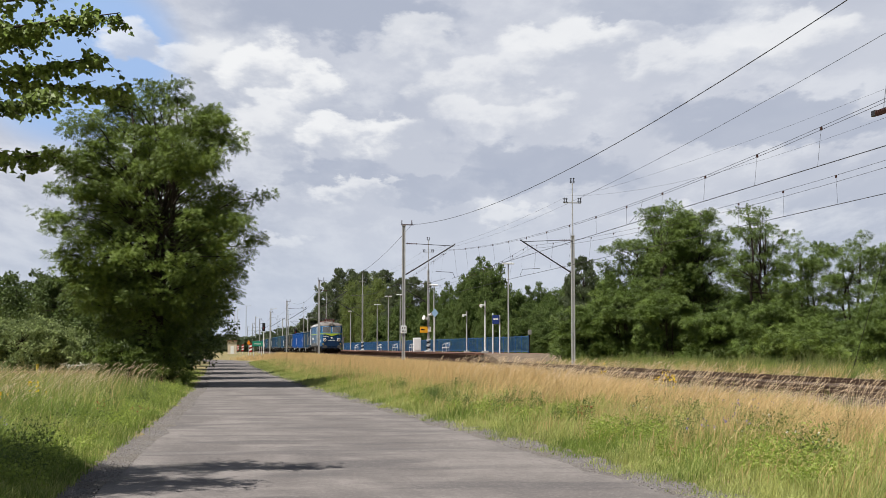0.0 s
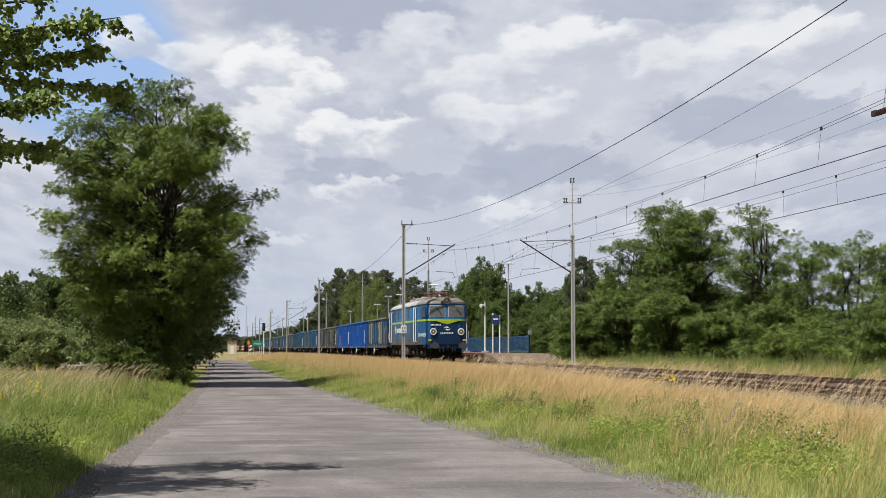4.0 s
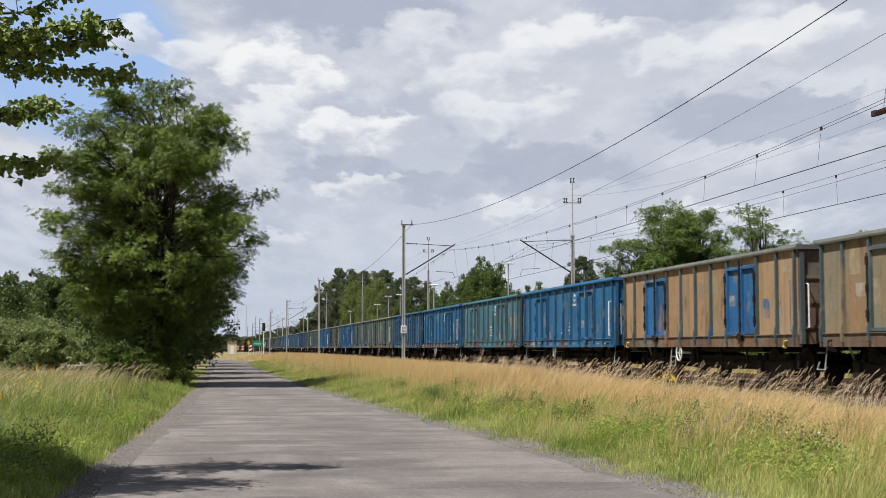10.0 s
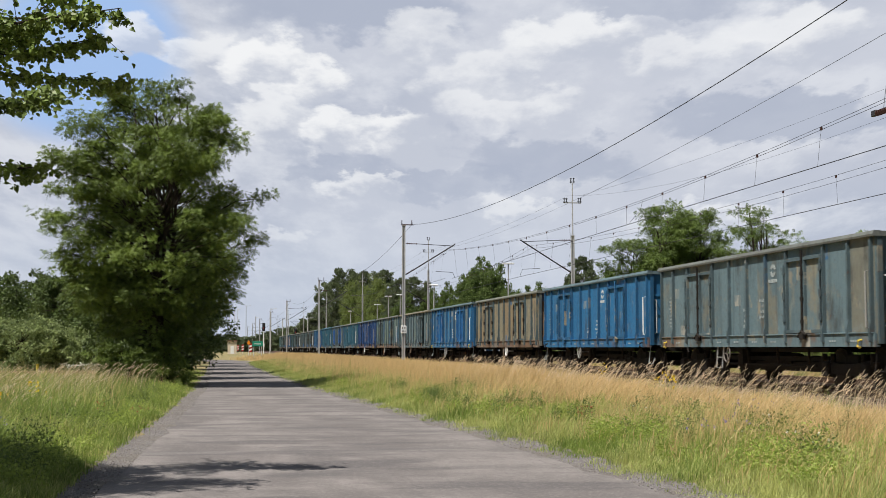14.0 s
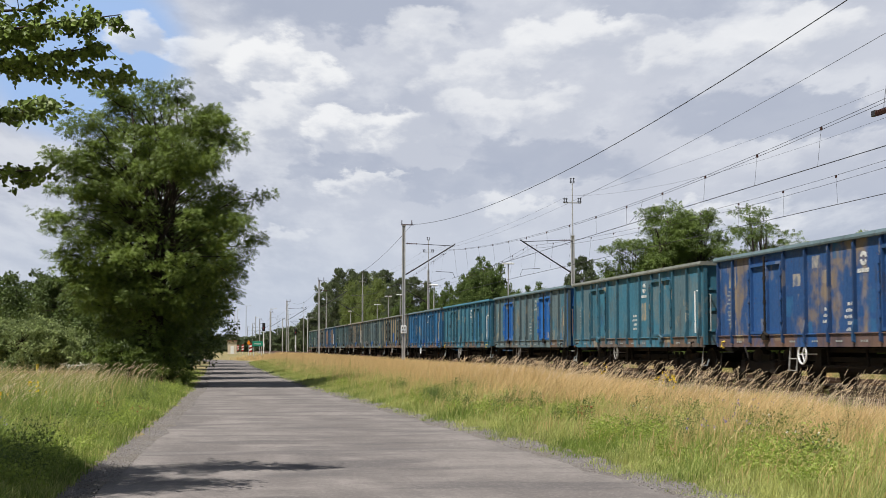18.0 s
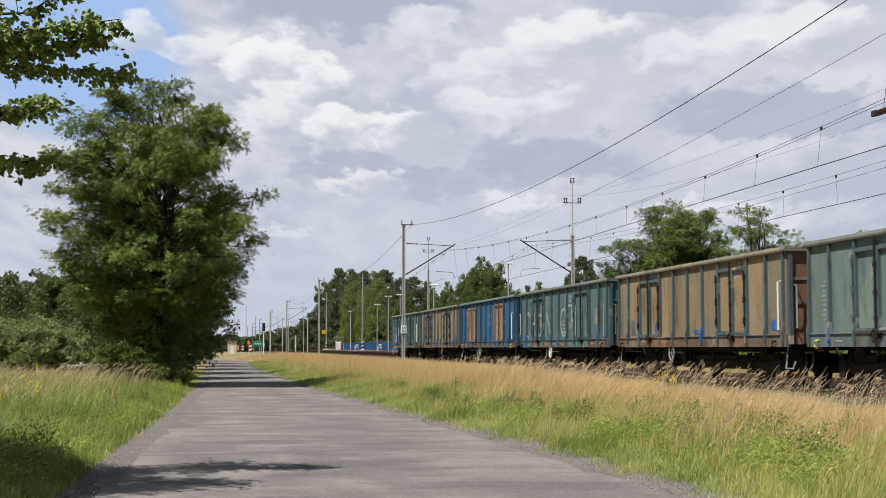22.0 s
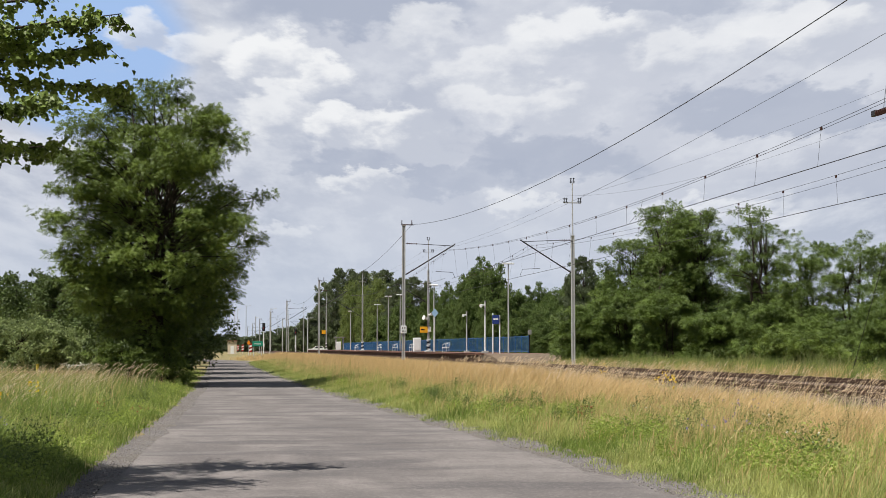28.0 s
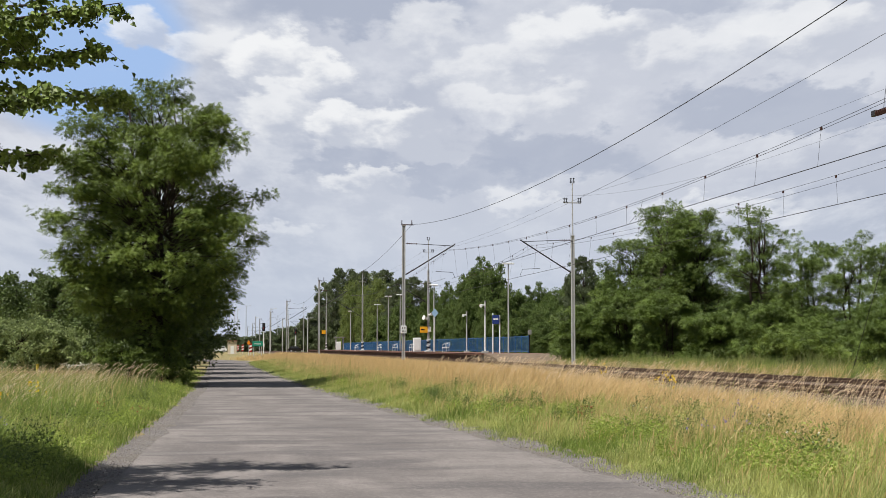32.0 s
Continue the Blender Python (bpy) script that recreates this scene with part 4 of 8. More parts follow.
def crossing_car(name, label, paint_, y, glass):
    """A car seen from its side, with body, cabin, windows and wheels; its nose points to -X."""
    c = thing(name, pose(0, y, 0), label, "car")
    body = prism(B(), [(-2.05, 0.32), (2.0, 0.32), (2.05, 0.80), (1.75, 0.95), (-0.9, 0.93), (-1.95, 0.78)], "y", -0.85, 0.85)
    part("body", body, paint_, c)
    part("cabin", prism(B(), [(-0.95, 0.93), (1.85, 0.95), (1.45, 1.44), (-0.15, 1.46)], "y", -0.74, 0.74), paint_, c)
    for sy in (-1, 1):
        part("window", prism(B(), [(-0.65, 0.97), (0.45, 0.98), (0.45, 1.38), (-0.1, 1.38)], "y", sy * 0.745, sy * 0.755), glass, c)
        part("window", prism(B(), [(0.53, 0.98), (1.55, 0.99), (1.35, 1.36), (0.53, 1.38)], "y", sy * 0.745, sy * 0.755), glass, c)
        for sx in (-1.3, 1.3):
            wh = part("wheel", tube(B(), ((sx, sy * 0.72, 0.32), (sx, sy * 0.88, 0.32)), 0.32, 14), M_BLACK, c)
            part("rim", tube(B(), ((sx, sy * 0.875, 0.32), (sx, sy * 0.89, 0.32)), 0.2, 12), M_POLE, wh)
        part("headlight", box(B(), -2.0, -1.92, sy * 0.6 - 0.15, sy * 0.6 + 0.15, 0.62, 0.74), M_WHITE, c)
        part("tail_light", box(B(), 2.0, 2.05, sy * 0.7 - 0.1, sy * 0.7 + 0.1, 0.65, 0.85), M_RED, c)
    return c


white_car = crossing_car("white_car", "white hatchback car driving over the crossing", M_WHITE, 328.0, M_GLASS)
dark_car = crossing_car("dark_car", "dark grey car driving over the crossing", M_DARK, 333.0, M_GLASS)

for dx, y, h in ((22, 520, 16), (31, 480, 15), (36, 540, 17), (50, 500, 17), (66, 460, 12), (92, 395, 13), (112, 350, 9), (135, 420, 8), (155, 330, 9)):
    lp = thing("distant_mast", pose(at_far(dx, y), y, 0), "far grey line mast against the sky", "mast", "distant masts")
    part("post", tube(B(), ((0, 0, 0), (0, 0, h)), (0.16, 0.12), 6), M_POLE, lp)
    part("arm", tube(B(), ((0, 0, h - 0.4), (1.6, 0, h - 0.1)), 0.07, 6), M_POLE, lp)

# low brick wall and yellow marker post at the field's edge
gw = thing("low_wall", pose(0, 0, 0), "low red-brown earth bank wall at the field edge", "wall")
wl = B()
for k in range(34):
    x = -14.6 + 0.28 * k
    for r in range(2):
        xo = 0.14 * (r % 2)
        box(wl, x + xo + 0.008, x + xo + 0.272, 68.0, 68.25, 0.06 + 0.17 * r, 0.22 + 0.17 * r)
part("brickwork", wl, M_BANK, gw)
mp = thing("marker_post", pose(-8.3, 66.5, 0), "yellow gas marker post in the grass", "post")
part("post", tube(B(), ((0, 0, 0), (0, 0, 0.68)), 0.06, 8), M_LEMON, mp)
part("cap", tube(B(), ((0, 0, 0.68), (0, 0, 0.74)), 0.075, 8), M_LEMON, mp)

# ---- train ----
WAGON_L = 14.04
HL = 6.46      # half length of the wagon body
RIBS = [-6.33, -5.35, -4.2, -2.3, -1.15, 0.0, 1.15, 2.3, 4.2, 5.35, 6.33]
DOORS = [-3.25, 3.25]


def train_y(t):
    """Where the rear buffers of the locomotive are at t seconds."""
    return 186.245 - 21.1322 * t - 0.032778 * t * t - 0.30 * math.exp(-(((t - 15.5) / 6.5) ** 2))


# shared wagon meshes; x = -1 side is built, the other side is turned round
def wagon_meshes():
    d = {}
    b = B()
    box(b, -1.42, -1.38, -HL + 0.05, HL - 0.05, 1.19, 3.12)
    d["side_wall"] = shared("side_wall", b)
    d["floor"] = shared("floor", box(B(), -1.375, 1.375, -HL + 0.05, HL - 0.05, 1.15, 1.22))
    b = B()
    box(b, -1.42, 1.42, HL - 0.03, HL + 0.01, 1.0, 3.12)
    d["end_wall"] = shared("end_wall", b)
    d["end_beam"] = shared("end_beam", box(B(), -1.30, 1.30, HL + 0.012, HL + 0.035, 0, 0.07))
    d["end_post"] = shared("end_post", box(B(), -0.05, 0.05, HL + 0.012, HL + 0.07, 1.0, 3.1))
    b = B()
    prism(b, [(-1.47, 0.94), (-1.36, 0.94), (-1.36, 0.98), (-1.43, 0.98), (-1.43, 1.16), (-1.36, 1.16), (-1.36, 1.2), (-1.47, 1.2)], "y", -HL, HL)
    prism(b, [(-1.42, 1.20), (-1.50, 1.205), (-1.50, 1.225), (-1.42, 1.232)], "y", -HL + 0.06, HL - 0.06)
    d["sill"] = shared("sill", b)
    b = B()
    tube(b, ((-1.15, HL, 2.50), (-1.15, HL + 0.13, 2.50), (-0.45, HL + 0.13, 2.50), (-0.45, HL, 2.50)), 0.020, 6)
    d["end_rail"] = shared("end_rail", b)
    b = B()
    tube(b, ((-1.25, HL, 1.35), (-1.25, HL + 0.14, 1.37), (-1.25, HL + 0.14, 2.32), (-1.25, HL, 2.34)), 0.020, 6)
    d["end_handle"] = shared("end_handle", b)
    b = B()
    tube(b, ((-1.36, HL - 0.12, 1.0), (-1.42, HL - 0.12, 0.46), (-1.42, HL + 0.26, 0.46), (-1.36, HL + 0.26, 0.62)), 0.020, 6)
    d["corner_step"] = shared("corner_step", b)
    b = B()
    for s in (-1, 1):
        prism(b, [(s * 1.35, 3.10), (s * 1.51, 3.10), (s * 1.52, 3.14), (s * 1.49, 3.21), (s * 1.36, 3.21)], "y", -HL - 0.09, HL + 0.09)
        box(b, -1.35, 1.35, s * HL - 0.09, s * HL + 0.09, 3.10, 3.20)
    d["rim"] = shared("top_rim", b)
    b = B()
    prism(b, [(-1.42, 0.99), (-1.50, 1.06), (-1.50, 3.02), (-1.47, 3.10), (-1.42, 3.10)], "y", -0.04, 0.04)
    prism(b, [(-1.42, 1.00), (-1.56, 1.07), (-1.565, 1.28), (-1.55, 2.02), (-1.42, 2.04)], "y", -0.065, 0.065)
    d["rib"] = shared("rib", b)
    b = B()
    prism(b, [(-1.42, 0.99), (-1.48, 1.02), (-1.50, 1.55), (-1.49, 3.02), (-1.46, 3.10), (-1.42, 3.10)], "y", -0.032, 0.032)
    prism(b, [(-1.42, 1.00), (-1.53, 1.05), (-1.535, 1.30), (-1.46, 1.62), (-1.42, 1.62)], "y", -0.036, 0.036)
    d["slim_rib"] = shared("slim_rib", b)
    b = B()
    box(b, -1.440, -1.422, -0.44, 0.44, 1.24, 2.90)
    d["door"] = shared("door", b)
    b = B()
    for y0, y1, z0, z1 in ((-0.44, -0.375, 1.24, 2.90), (0.375, 0.44, 1.24, 2.90), (-0.374, 0.374, 1.24, 1.31), (-0.374, 0.374, 2.83, 2.90)):
        box(b, -1.505, -1.441, y0, y1, z0, z1)
    d["door_frame"] = shared("door_frame", b)
    b = B()
    tube(b, ((-1.53, 0, 1.42), (-1.53, 0, 2.78)), 0.016, 5)
    for z in (1.5, 2.0, 2.55):
        tube(b, ((-1.53, 0, z), (-1.53, 0, z + 0.16)), 0.035, 6)
        box(b, -1.52, -1.46, -0.03, 0.08, z + 0.04, z + 0.12)
    d["hinge"] = shared("hinge", b)
    b = B()
    tube(b, ((-1.52, 0, 1.1), (-1.52, 0, 3.05)), 0.028, 6)
    box(b, -1.46, -1.45, -0.028, 0.028, 1.24, 2.95)
    for z in (1.45, 1.95, 2.5):
        box(b, -1.54, -1.46, -0.06, 0.06, z, z + 0.08)
    tube(b, ((-1.52, -0.2, 1.2), (-1.55, 0, 1.28), (-1.52, 0.22, 1.16)), 0.03, 6)
    box(b, -1.56, -1.46, -0.1, 0.1, 1.1, 1.24)
    d["lock_bar"] = shared("lock_bar", b)
    b = B()
    tube(b, ((-1.46, 0, 1.30), (-1.57, 0, 1.32), (-1.57, 0, 2.42), (-1.46, 0, 2.44)), 0.022, 6)
    d["handle"] = shared("grab_handle", b)
    b = B()
    torus(b, (-1.44, 0, 0.78), (1, 0, 0), 0.21, 0.021)
    for a in (0, 2.09, 4.19):
        tube(b, ((-1.44, 0, 0.78), (-1.44, 0.21 * math.cos(a), 0.78 + 0.21 * math.sin(a))), 0.014, 5)
    tube(b, ((-1.44, 0, 0.78), (-1.1, 0, 0.78)), 0.02, 6)
    d["handwheel"] = shared("handwheel", b)
    b = B()
    tube(b, ((-1.40, -0.2, 0.98), (-1.45, -0.2, 0.42), (-1.45, 0.2, 0.42), (-1.40, 0.2, 0.98)), 0.022, 6)
    tube(b, ((-1.43, -0.2, 0.68), (-1.43, 0.2, 0.68)), 0.018, 6)
    d["step"] = shared("step", b)
    b = B()
    tube(b, ((-1.47, 0, 1.08), (-1.55, 0, 1.06), (-1.56, 0, 0.95), (-1.5, 0.02, 0.92)), 0.026, 6)
    d["hook"] = shared("rope_hook", b)
    b = B()
    prism(b, [(-1.25, 0.62), (-0.95, 0.40), (-0.3, 0.34), (0.3, 0.34), (0.95, 0.40), (1.25, 0.62), (0.95, 0.66), (0.35, 0.58), (-0.35, 0.58), (-0.95, 0.66)], "x", -1.12, -1.0)
    for y in (-0.9, 0.9):
        box(b, -1.2, -0.98, y - 0.16, y + 0.16, 0.3, 0.62, 0.03)
        for s in (-0.2, 0.2):
            tube(b, ((-1.08, y + s, 0.56), (-1.08, y + s, 0.8)), 0.06, 8)
    d["side_frame"] = shared("side_frame", b)
    b = B()
    box(b, -1.0, 1.0, -0.3, 0.3, 0.45, 0.78, 0.03)
    d["bolster"] = shared("bolster", b)
    b = B()
    tube(b, ((-0.80, 0, 0.46), (-0.715, 0, 0.46)), (0.46, 0.46), 20)
    tube(b, ((-0.82, 0, 0.46), (-0.80, 0, 0.46)), (0.36, 0.42), 20)
    tube(b, ((-1.0, 0, 0.46), (0, 0, 0.46)), 0.085, 10)
    tube(b, ((-0.715, 0, 0.46), (-0.685, 0, 0.46)), 0.49, 20)
    d["wheel"] = shared("wheel", b)
    b = B()
    tube(b, ((-0.875, 0, 1.04), (-0.875, 0.30, 1.04)), 0.11, 10)
    tube(b, ((-0.875, 0.30, 1.04), (-0.875, 0.56, 1.04)), 0.07, 10)
    tube(b, ((-0.875, 0.56, 1.04), (-0.875, 0.60, 1.04)), 0.22, 14)
    d["buffer"] = shared("buffer", b)
    b = B()
    tube(b, ((0, 0, 1.02), (0, 0.35, 1.02), (0.0, 0.45, 0.95), (0, 0.64, 0.92)), 0.045, 6)
    box(b, -0.08, 0.08, 0, 0.3, 0.95, 1.1)
    tube(b, ((0.3, 0.05, 0.95), (0.3, 0.3, 0.65), (0.2, 0.6, 0.62)), 0.025, 6)
    d["coupling"] = shared("coupling", b)
    b = B()
    for z in (0.62, 0.82):
        box(b, -0.9, 0.9, -3.2, 3.2, z, z + 0.1)
    box(b, -0.35, 0.35, -6.2, 6.2, 0.86, 1.14)
    tube(b, ((-0.6, -1.0, 0.6), (-0.6, 0.6, 0.6)), 0.2, 12)
    box(b, -1.1, 0.2, 1.2, 1.5, 0.5, 0.9)
    box(b, -0.75, 0.75, -2.5, 2.4, 0.38, 0.60)
    tube(b, ((-1.05, -2.9, 0.52), (-1.05, 3.0, 0.52)), 0.03, 6)
    for y in (-2.6, -0.9, 0.9, 2.6):
        tube(b, ((-1.05, y, 0.5), (-1.1, y, 0.98)), 0.028, 6)
    d["underframe"] = shared("underframe", b)
    # bars of lettering in three layouts
    for k, rows in enumerate((((0.0, 1.78, 5, 0.5), (1.2, 1.70, 3, 0.3)), ((0.35, 1.86, 4, 0.45),), ((0.0, 2.0, 4, 0.45), (1.15, 1.8, 4, 0.28)))):
        b = B()
        for y, z, n, wd in rows:
            for r in range(n):
                ww = wd * (0.7 + 0.3 * ((r * 7 + k) % 3) / 2)
                zz = z - r * 0.13
                for q in range(6):
                    box(b, -1.428, -1.422, y + q * ww / 6, y + (q + 0.55) * ww / 6, zz, zz + (0.07 if (q + r) % 3 else 0.05))
        d["text%d" % k] = shared("lettering", b)
    b = B()
    for turn_ in (0, 180):
        bow = [(0.10 + r_ * math.cos(radians(a_ + turn_)), 2.70 + r_ * math.sin(radians(a_ + turn_))) for r_, span_ in ((0.15, range(20, 171, 30)), (0.07, range(170, 19, -30))) for a_ in span_]
        prism(b, bow, "x", -1.428, -1.422)
    for q in range(5):
        box(b, -1.428, -1.422, -0.12 + q * 0.1, -0.04 + q * 0.1, 2.42, 2.50)
    d["emblem"] = shared("emblem", b)
    # a column of marks by the end post and small marks along the sill
    b = B()
    for r in range(9):
        for q in range(2 + r % 2):
            box(b, -1.428, -1.422, 5.62 + 0.07 * q, 5.65 + 0.07 * q, 2.30 - 0.10 * r, 2.34 - 0.10 * r)
    for y in (-5.7, -4.75, -1.7, -0.6, 0.55, 1.7, 4.8):
        for q in range(3):
            box(b, -1.478, -1.472, y + 0.11 * q, y + 0.11 * q + 0.06, 1.04, 1.08)
    d["marks"] = shared("marks", b)
    return d


WM = wagon_meshes()
BLUE, NAVY, TEAL, STEEL = (0.002, 0.090, 0.37), (0.012, 0.060, 0.185), (0.030, 0.130, 0.195), (0.020, 0.085, 0.175)
BEIGE, BROWN, OLIVE, SAGE, GREY_ = (0.222, 0.166, 0.098), (0.270, 0.180, 0.105), (0.165, 0.155, 0.115), (0.128, 0.182, 0.158), (0.115, 0.125, 0.118)
MOSS, SLATE = (0.072, 0.142, 0.148), (0.056, 0.114, 0.130)
SKYB, GREYBLUE, DOORB = (0.013, 0.106, 0.238), (0.086, 0.132, 0.152), (0.011, 0.095, 0.25)
# body, second coat, amount, doors (or None), ribs (or None), rim, lettering layout, extras
WAGONS = [
    (STEEL, BEIGE, 0.22, (0.34, 0.29, 0.18), None, GREY_, 1, ""),
    (BLUE, BLUE, 0.0, None, None, BLUE, 0, "clean"),
    (BLUE, BLUE, 0.0, None, None, BLUE, 2, "clean,tag"),
    (BEIGE, OLIVE, 0.45, None, GREYBLUE, GREY_, -1, ""),
    (BROWN, BEIGE, 0.30, DOORB, GREYBLUE, GREY_, -1, ""),
    (SKYB, STEEL, 0.12, None, None, SKYB, 0, ""),
    (TEAL, SAGE, 0.25, None, GREYBLUE, TEAL, 1, ""),
    (SKYB, STEEL, 0.14, None, None, SKYB, 2, "sill"),
    (STEEL, NAVY, 0.2, None, None, STEEL, 0, ""),
    (SAGE, GREY_, 0.35, None, GREYBLUE, SAGE, -1, "sill"),
    (GREYBLUE, OLIVE, 0.40, None, GREYBLUE, GREY_, 2, ""),
    (SKYB, STEEL, 0.15, None, None, GREYBLUE, 0, ""),
    (OLIVE, BEIGE, 0.45, None, GREYBLUE, SAGE, -1, ""),
    (SKYB, GREYBLUE, 0.4, DOORB, None, GREYBLUE, 1, ""),
    (GREYBLUE, SAGE, 0.3, None, None, OLIVE, 1, ""),
    (SAGE, SKYB, 0.42, None, GREYBLUE, GREY_, -1, ""),
    (NAVY, BEIGE, 0.18, NAVY, None, GREYBLUE, 0, "sill"),
    (TEAL, GREYBLUE, 0.35, None, None, SAGE, 1, "sill"),
    (GREYBLUE, TEAL, 0.4, (0.010, 0.100, 0.32), None, GREYBLUE, 1, ""),
    (TEAL, SKYB, 0.3, None, None, TEAL, 0, "sill"),
    (SKYB, STEEL, 0.15, None, None, GREYBLUE, 2, "sill"),
    (OLIVE, BEIGE, 0.55, None, GREYBLUE, GREY_, -1, "patch,sill"),
    (GREYBLUE, SAGE, 0.45, None, None, GREY_, 1, ""),
    (BEIGE, OLIVE, 0.4, None, GREYBLUE, OLIVE, -1, ""),
    (SLATE, GREYBLUE, 0.4, None, None, GREY_, 1, "sill,chalk"),
    (STEEL, BROWN, 0.15, BROWN, None, GREYBLUE, -1, "sill"),
    (BEIGE, OLIVE, 0.4, None, GREYBLUE, SAGE, -1, ""),
    (MOSS, SAGE, 0.25, None, None, SAGE, -1, "sill,spray"),
]
PAINT = {}


def paint(a, b_=None, amount=0.0, clean=False):
    key = (a, b_, amount, clean)
    if key not in PAINT:
        PAINT[key] = wagon_paint("freight_paint", a, b_ or a, amount, 0.04 if clean else 0.25, 0.10 if clean else 0.40)
    return PAINT[key]


P_SILL = wagon_paint("sill_rust", (0.10, 0.065, 0.045), (0.13, 0.12, 0.11), 0.4, 0.4)
COLOUR_WORDS = {BLUE: "bright blue", NAVY: "dark blue", TEAL: "teal blue", STEEL: "steel blue", BEIGE: "faded beige", BROWN: "rust brown", OLIVE: "olive grey", SAGE: "sage green", SKYB: "mid blue", MOSS: "dull teal green", SLATE: "slate blue", GREYBLUE: "grey-blue"}


def stroke(bm, pts, wd):
    """A painted stroke: a flat ribbon just proud of the near wall. Points are (y, z)."""
    for i, ((ya, za), (yb, zb)) in enumerate(zip(pts, pts[1:])):
        d = Vector((yb - ya, zb - za))
        if d.length < 1e-4:
            continue
        n = Vector((-d.y, d.x)).normalized() * wd / 2
        e = d.normalized() * wd * 0.3
        on_door = any(abs((ya + yb) / 2 - y) < 0.95 for y in DOORS)
        x = (-1.477 if on_door else -1.424) - 0.003 * (i % 2)
        prism(bm, [(ya - n.x - e.x, za - n.y - e.y), (yb - n.x + e.x, zb - n.y + e.y), (yb + n.x + e.x, zb + n.y + e.y), (ya + n.x - e.x, za + n.y - e.y)], "x", x - 0.006, x)


def arc(cy, cz, ry, rz, a0, a1, n=10):
    return [(cy + ry * math.cos(radians(a0 + (a1 - a0) * i / n)), cz + rz * math.sin(radians(a0 + (a1 - a0) * i / n))) for i in range(n + 1)]


def graffiti(kind, parent):
    if kind == "tag":
        shapes = ([(5.35, 1.20), (5.18, 1.92), (4.80, 1.86)], [(5.22, 1.58), (4.88, 1.60)], arc(4.42, 1.82, 0.24, 0.20, 200, -100, 7), arc(4.40, 1.42, 0.28, 0.20, 110, -170, 7), [(4.62, 1.22), (4.66, 2.0)], [(4.05, 1.22), (3.85, 2.08), (3.45, 1.98), (3.40, 1.62), (3.75, 1.55), (3.35, 1.22)], [(3.05, 2.06), (2.72, 1.24), (2.30, 2.10), (2.48, 1.45)])
        for mat, wd, x, dz in ((M_SIGNBLUE, 0.42, 0.0, -0.02), (M_SPRAYO, 0.27, -0.008, 0.0), (M_LOUVRE, 0.045, -0.016, -0.05), (M_LEMON, 0.035, -0.020, 0.06)):
            for q, pts in enumerate(shapes):
                if wd > 0.1 or q % 2 == (mat is M_LEMON):
                    b = B()
                    stroke(b, [(5.25 - 1.12 * (5.35 - y) - dz * 0.6, 1.18 + 1.08 * (z - 1.2) + dz) for y, z in pts], wd)
                    part("graffiti", b, mat, parent, "orange and dark blue graffiti").location.x = x
    elif kind == "chalk":
        for k, pts in enumerate((arc(5.2, 1.95, 0.24, 0.5, 140, -140), [(4.55, 2.4), (4.55, 1.5)], [(4.55, 1.95), (4.15, 2.0)], [(4.12, 2.4), (4.1, 1.5)], arc(3.5, 1.9, 0.3, 0.42, 130, -140), [(2.9, 1.4), (2.75, 2.4), (2.25, 1.5), (2.1, 2.5)], arc(0.7, 1.95, 0.33, 0.5, 140, -140), [(-0.2, 2.5), (-0.25, 1.5)], [(-0.25, 2.0), (-0.75, 2.0)], [(-0.75, 2.5), (-0.78, 1.45)])):
            b = B()
            stroke(b, [(5.2 - 1.28 * (5.2 - y), z - 0.10) for y, z in pts], 0.085)
            part("graffiti", b, M_CHALK, parent, "white sprayed graffiti stroke")
    elif kind == "spray":
        # looped bubble shapes and blocks, no letters
        shapes = (arc(5.45, 1.95, 0.32, 0.42, 20, 300, 9), arc(5.2, 1.62, 0.26, 0.28, 180, 420, 8), [(4.75, 1.35), (4.35, 2.45), (4.05, 1.45), (4.4, 1.75)], arc(3.75, 1.75, 0.24, 0.45, -60, 250, 8), [(3.45, 1.4), (3.1, 2.35), (2.75, 1.5), (2.5, 2.2), (2.35, 1.4)])
        for mat, wd, x in ((M_PURPLE, 0.34, 0.0), (M_WHITE, 0.17, -0.008), (M_SIGNBLUE, 0.05, -0.016)):
            for pts in shapes:
                b = B()
                stroke(b, pts, wd)
                part("graffiti", b, mat, parent, "white-edged purple sprayed graffiti").location.x = x
        for q in range(9):
            b = B()
            stroke(b, [(5.7 - 0.42 * q, 1.30), (5.55 - 0.42 * q, 1.50 + 0.13 * (q * 5 % 4))], 0.30)
            part("graffiti", b, paint(BLUE, None, 0.0, True), parent, "bright blue sprayed ground").location.x = 0.002
        for mat, wd, x in ((M_CHALK, 0.62, 0.0), (M_BLACK, 0.5, -0.008), (M_LIME, 0.16, -0.016)):
            b = B()
            for q, y in enumerate((0.95, 0.1, -0.75, -1.6)):
                if wd > 0.3:
                    stroke(b, [(y, 1.45), (y - 0.3, 2.2)], wd)
                else:
                    for j in range(4):
                        stroke(b, arc(y - 0.05 - 0.22 * (j % 2), 1.5 + 0.22 * j, 0.07, 0.07, 90 * q, 90 * q + 250, 5), 0.05)
            part("graffiti", b, mat, parent, "black and lime sprayed graffiti").location.x = x


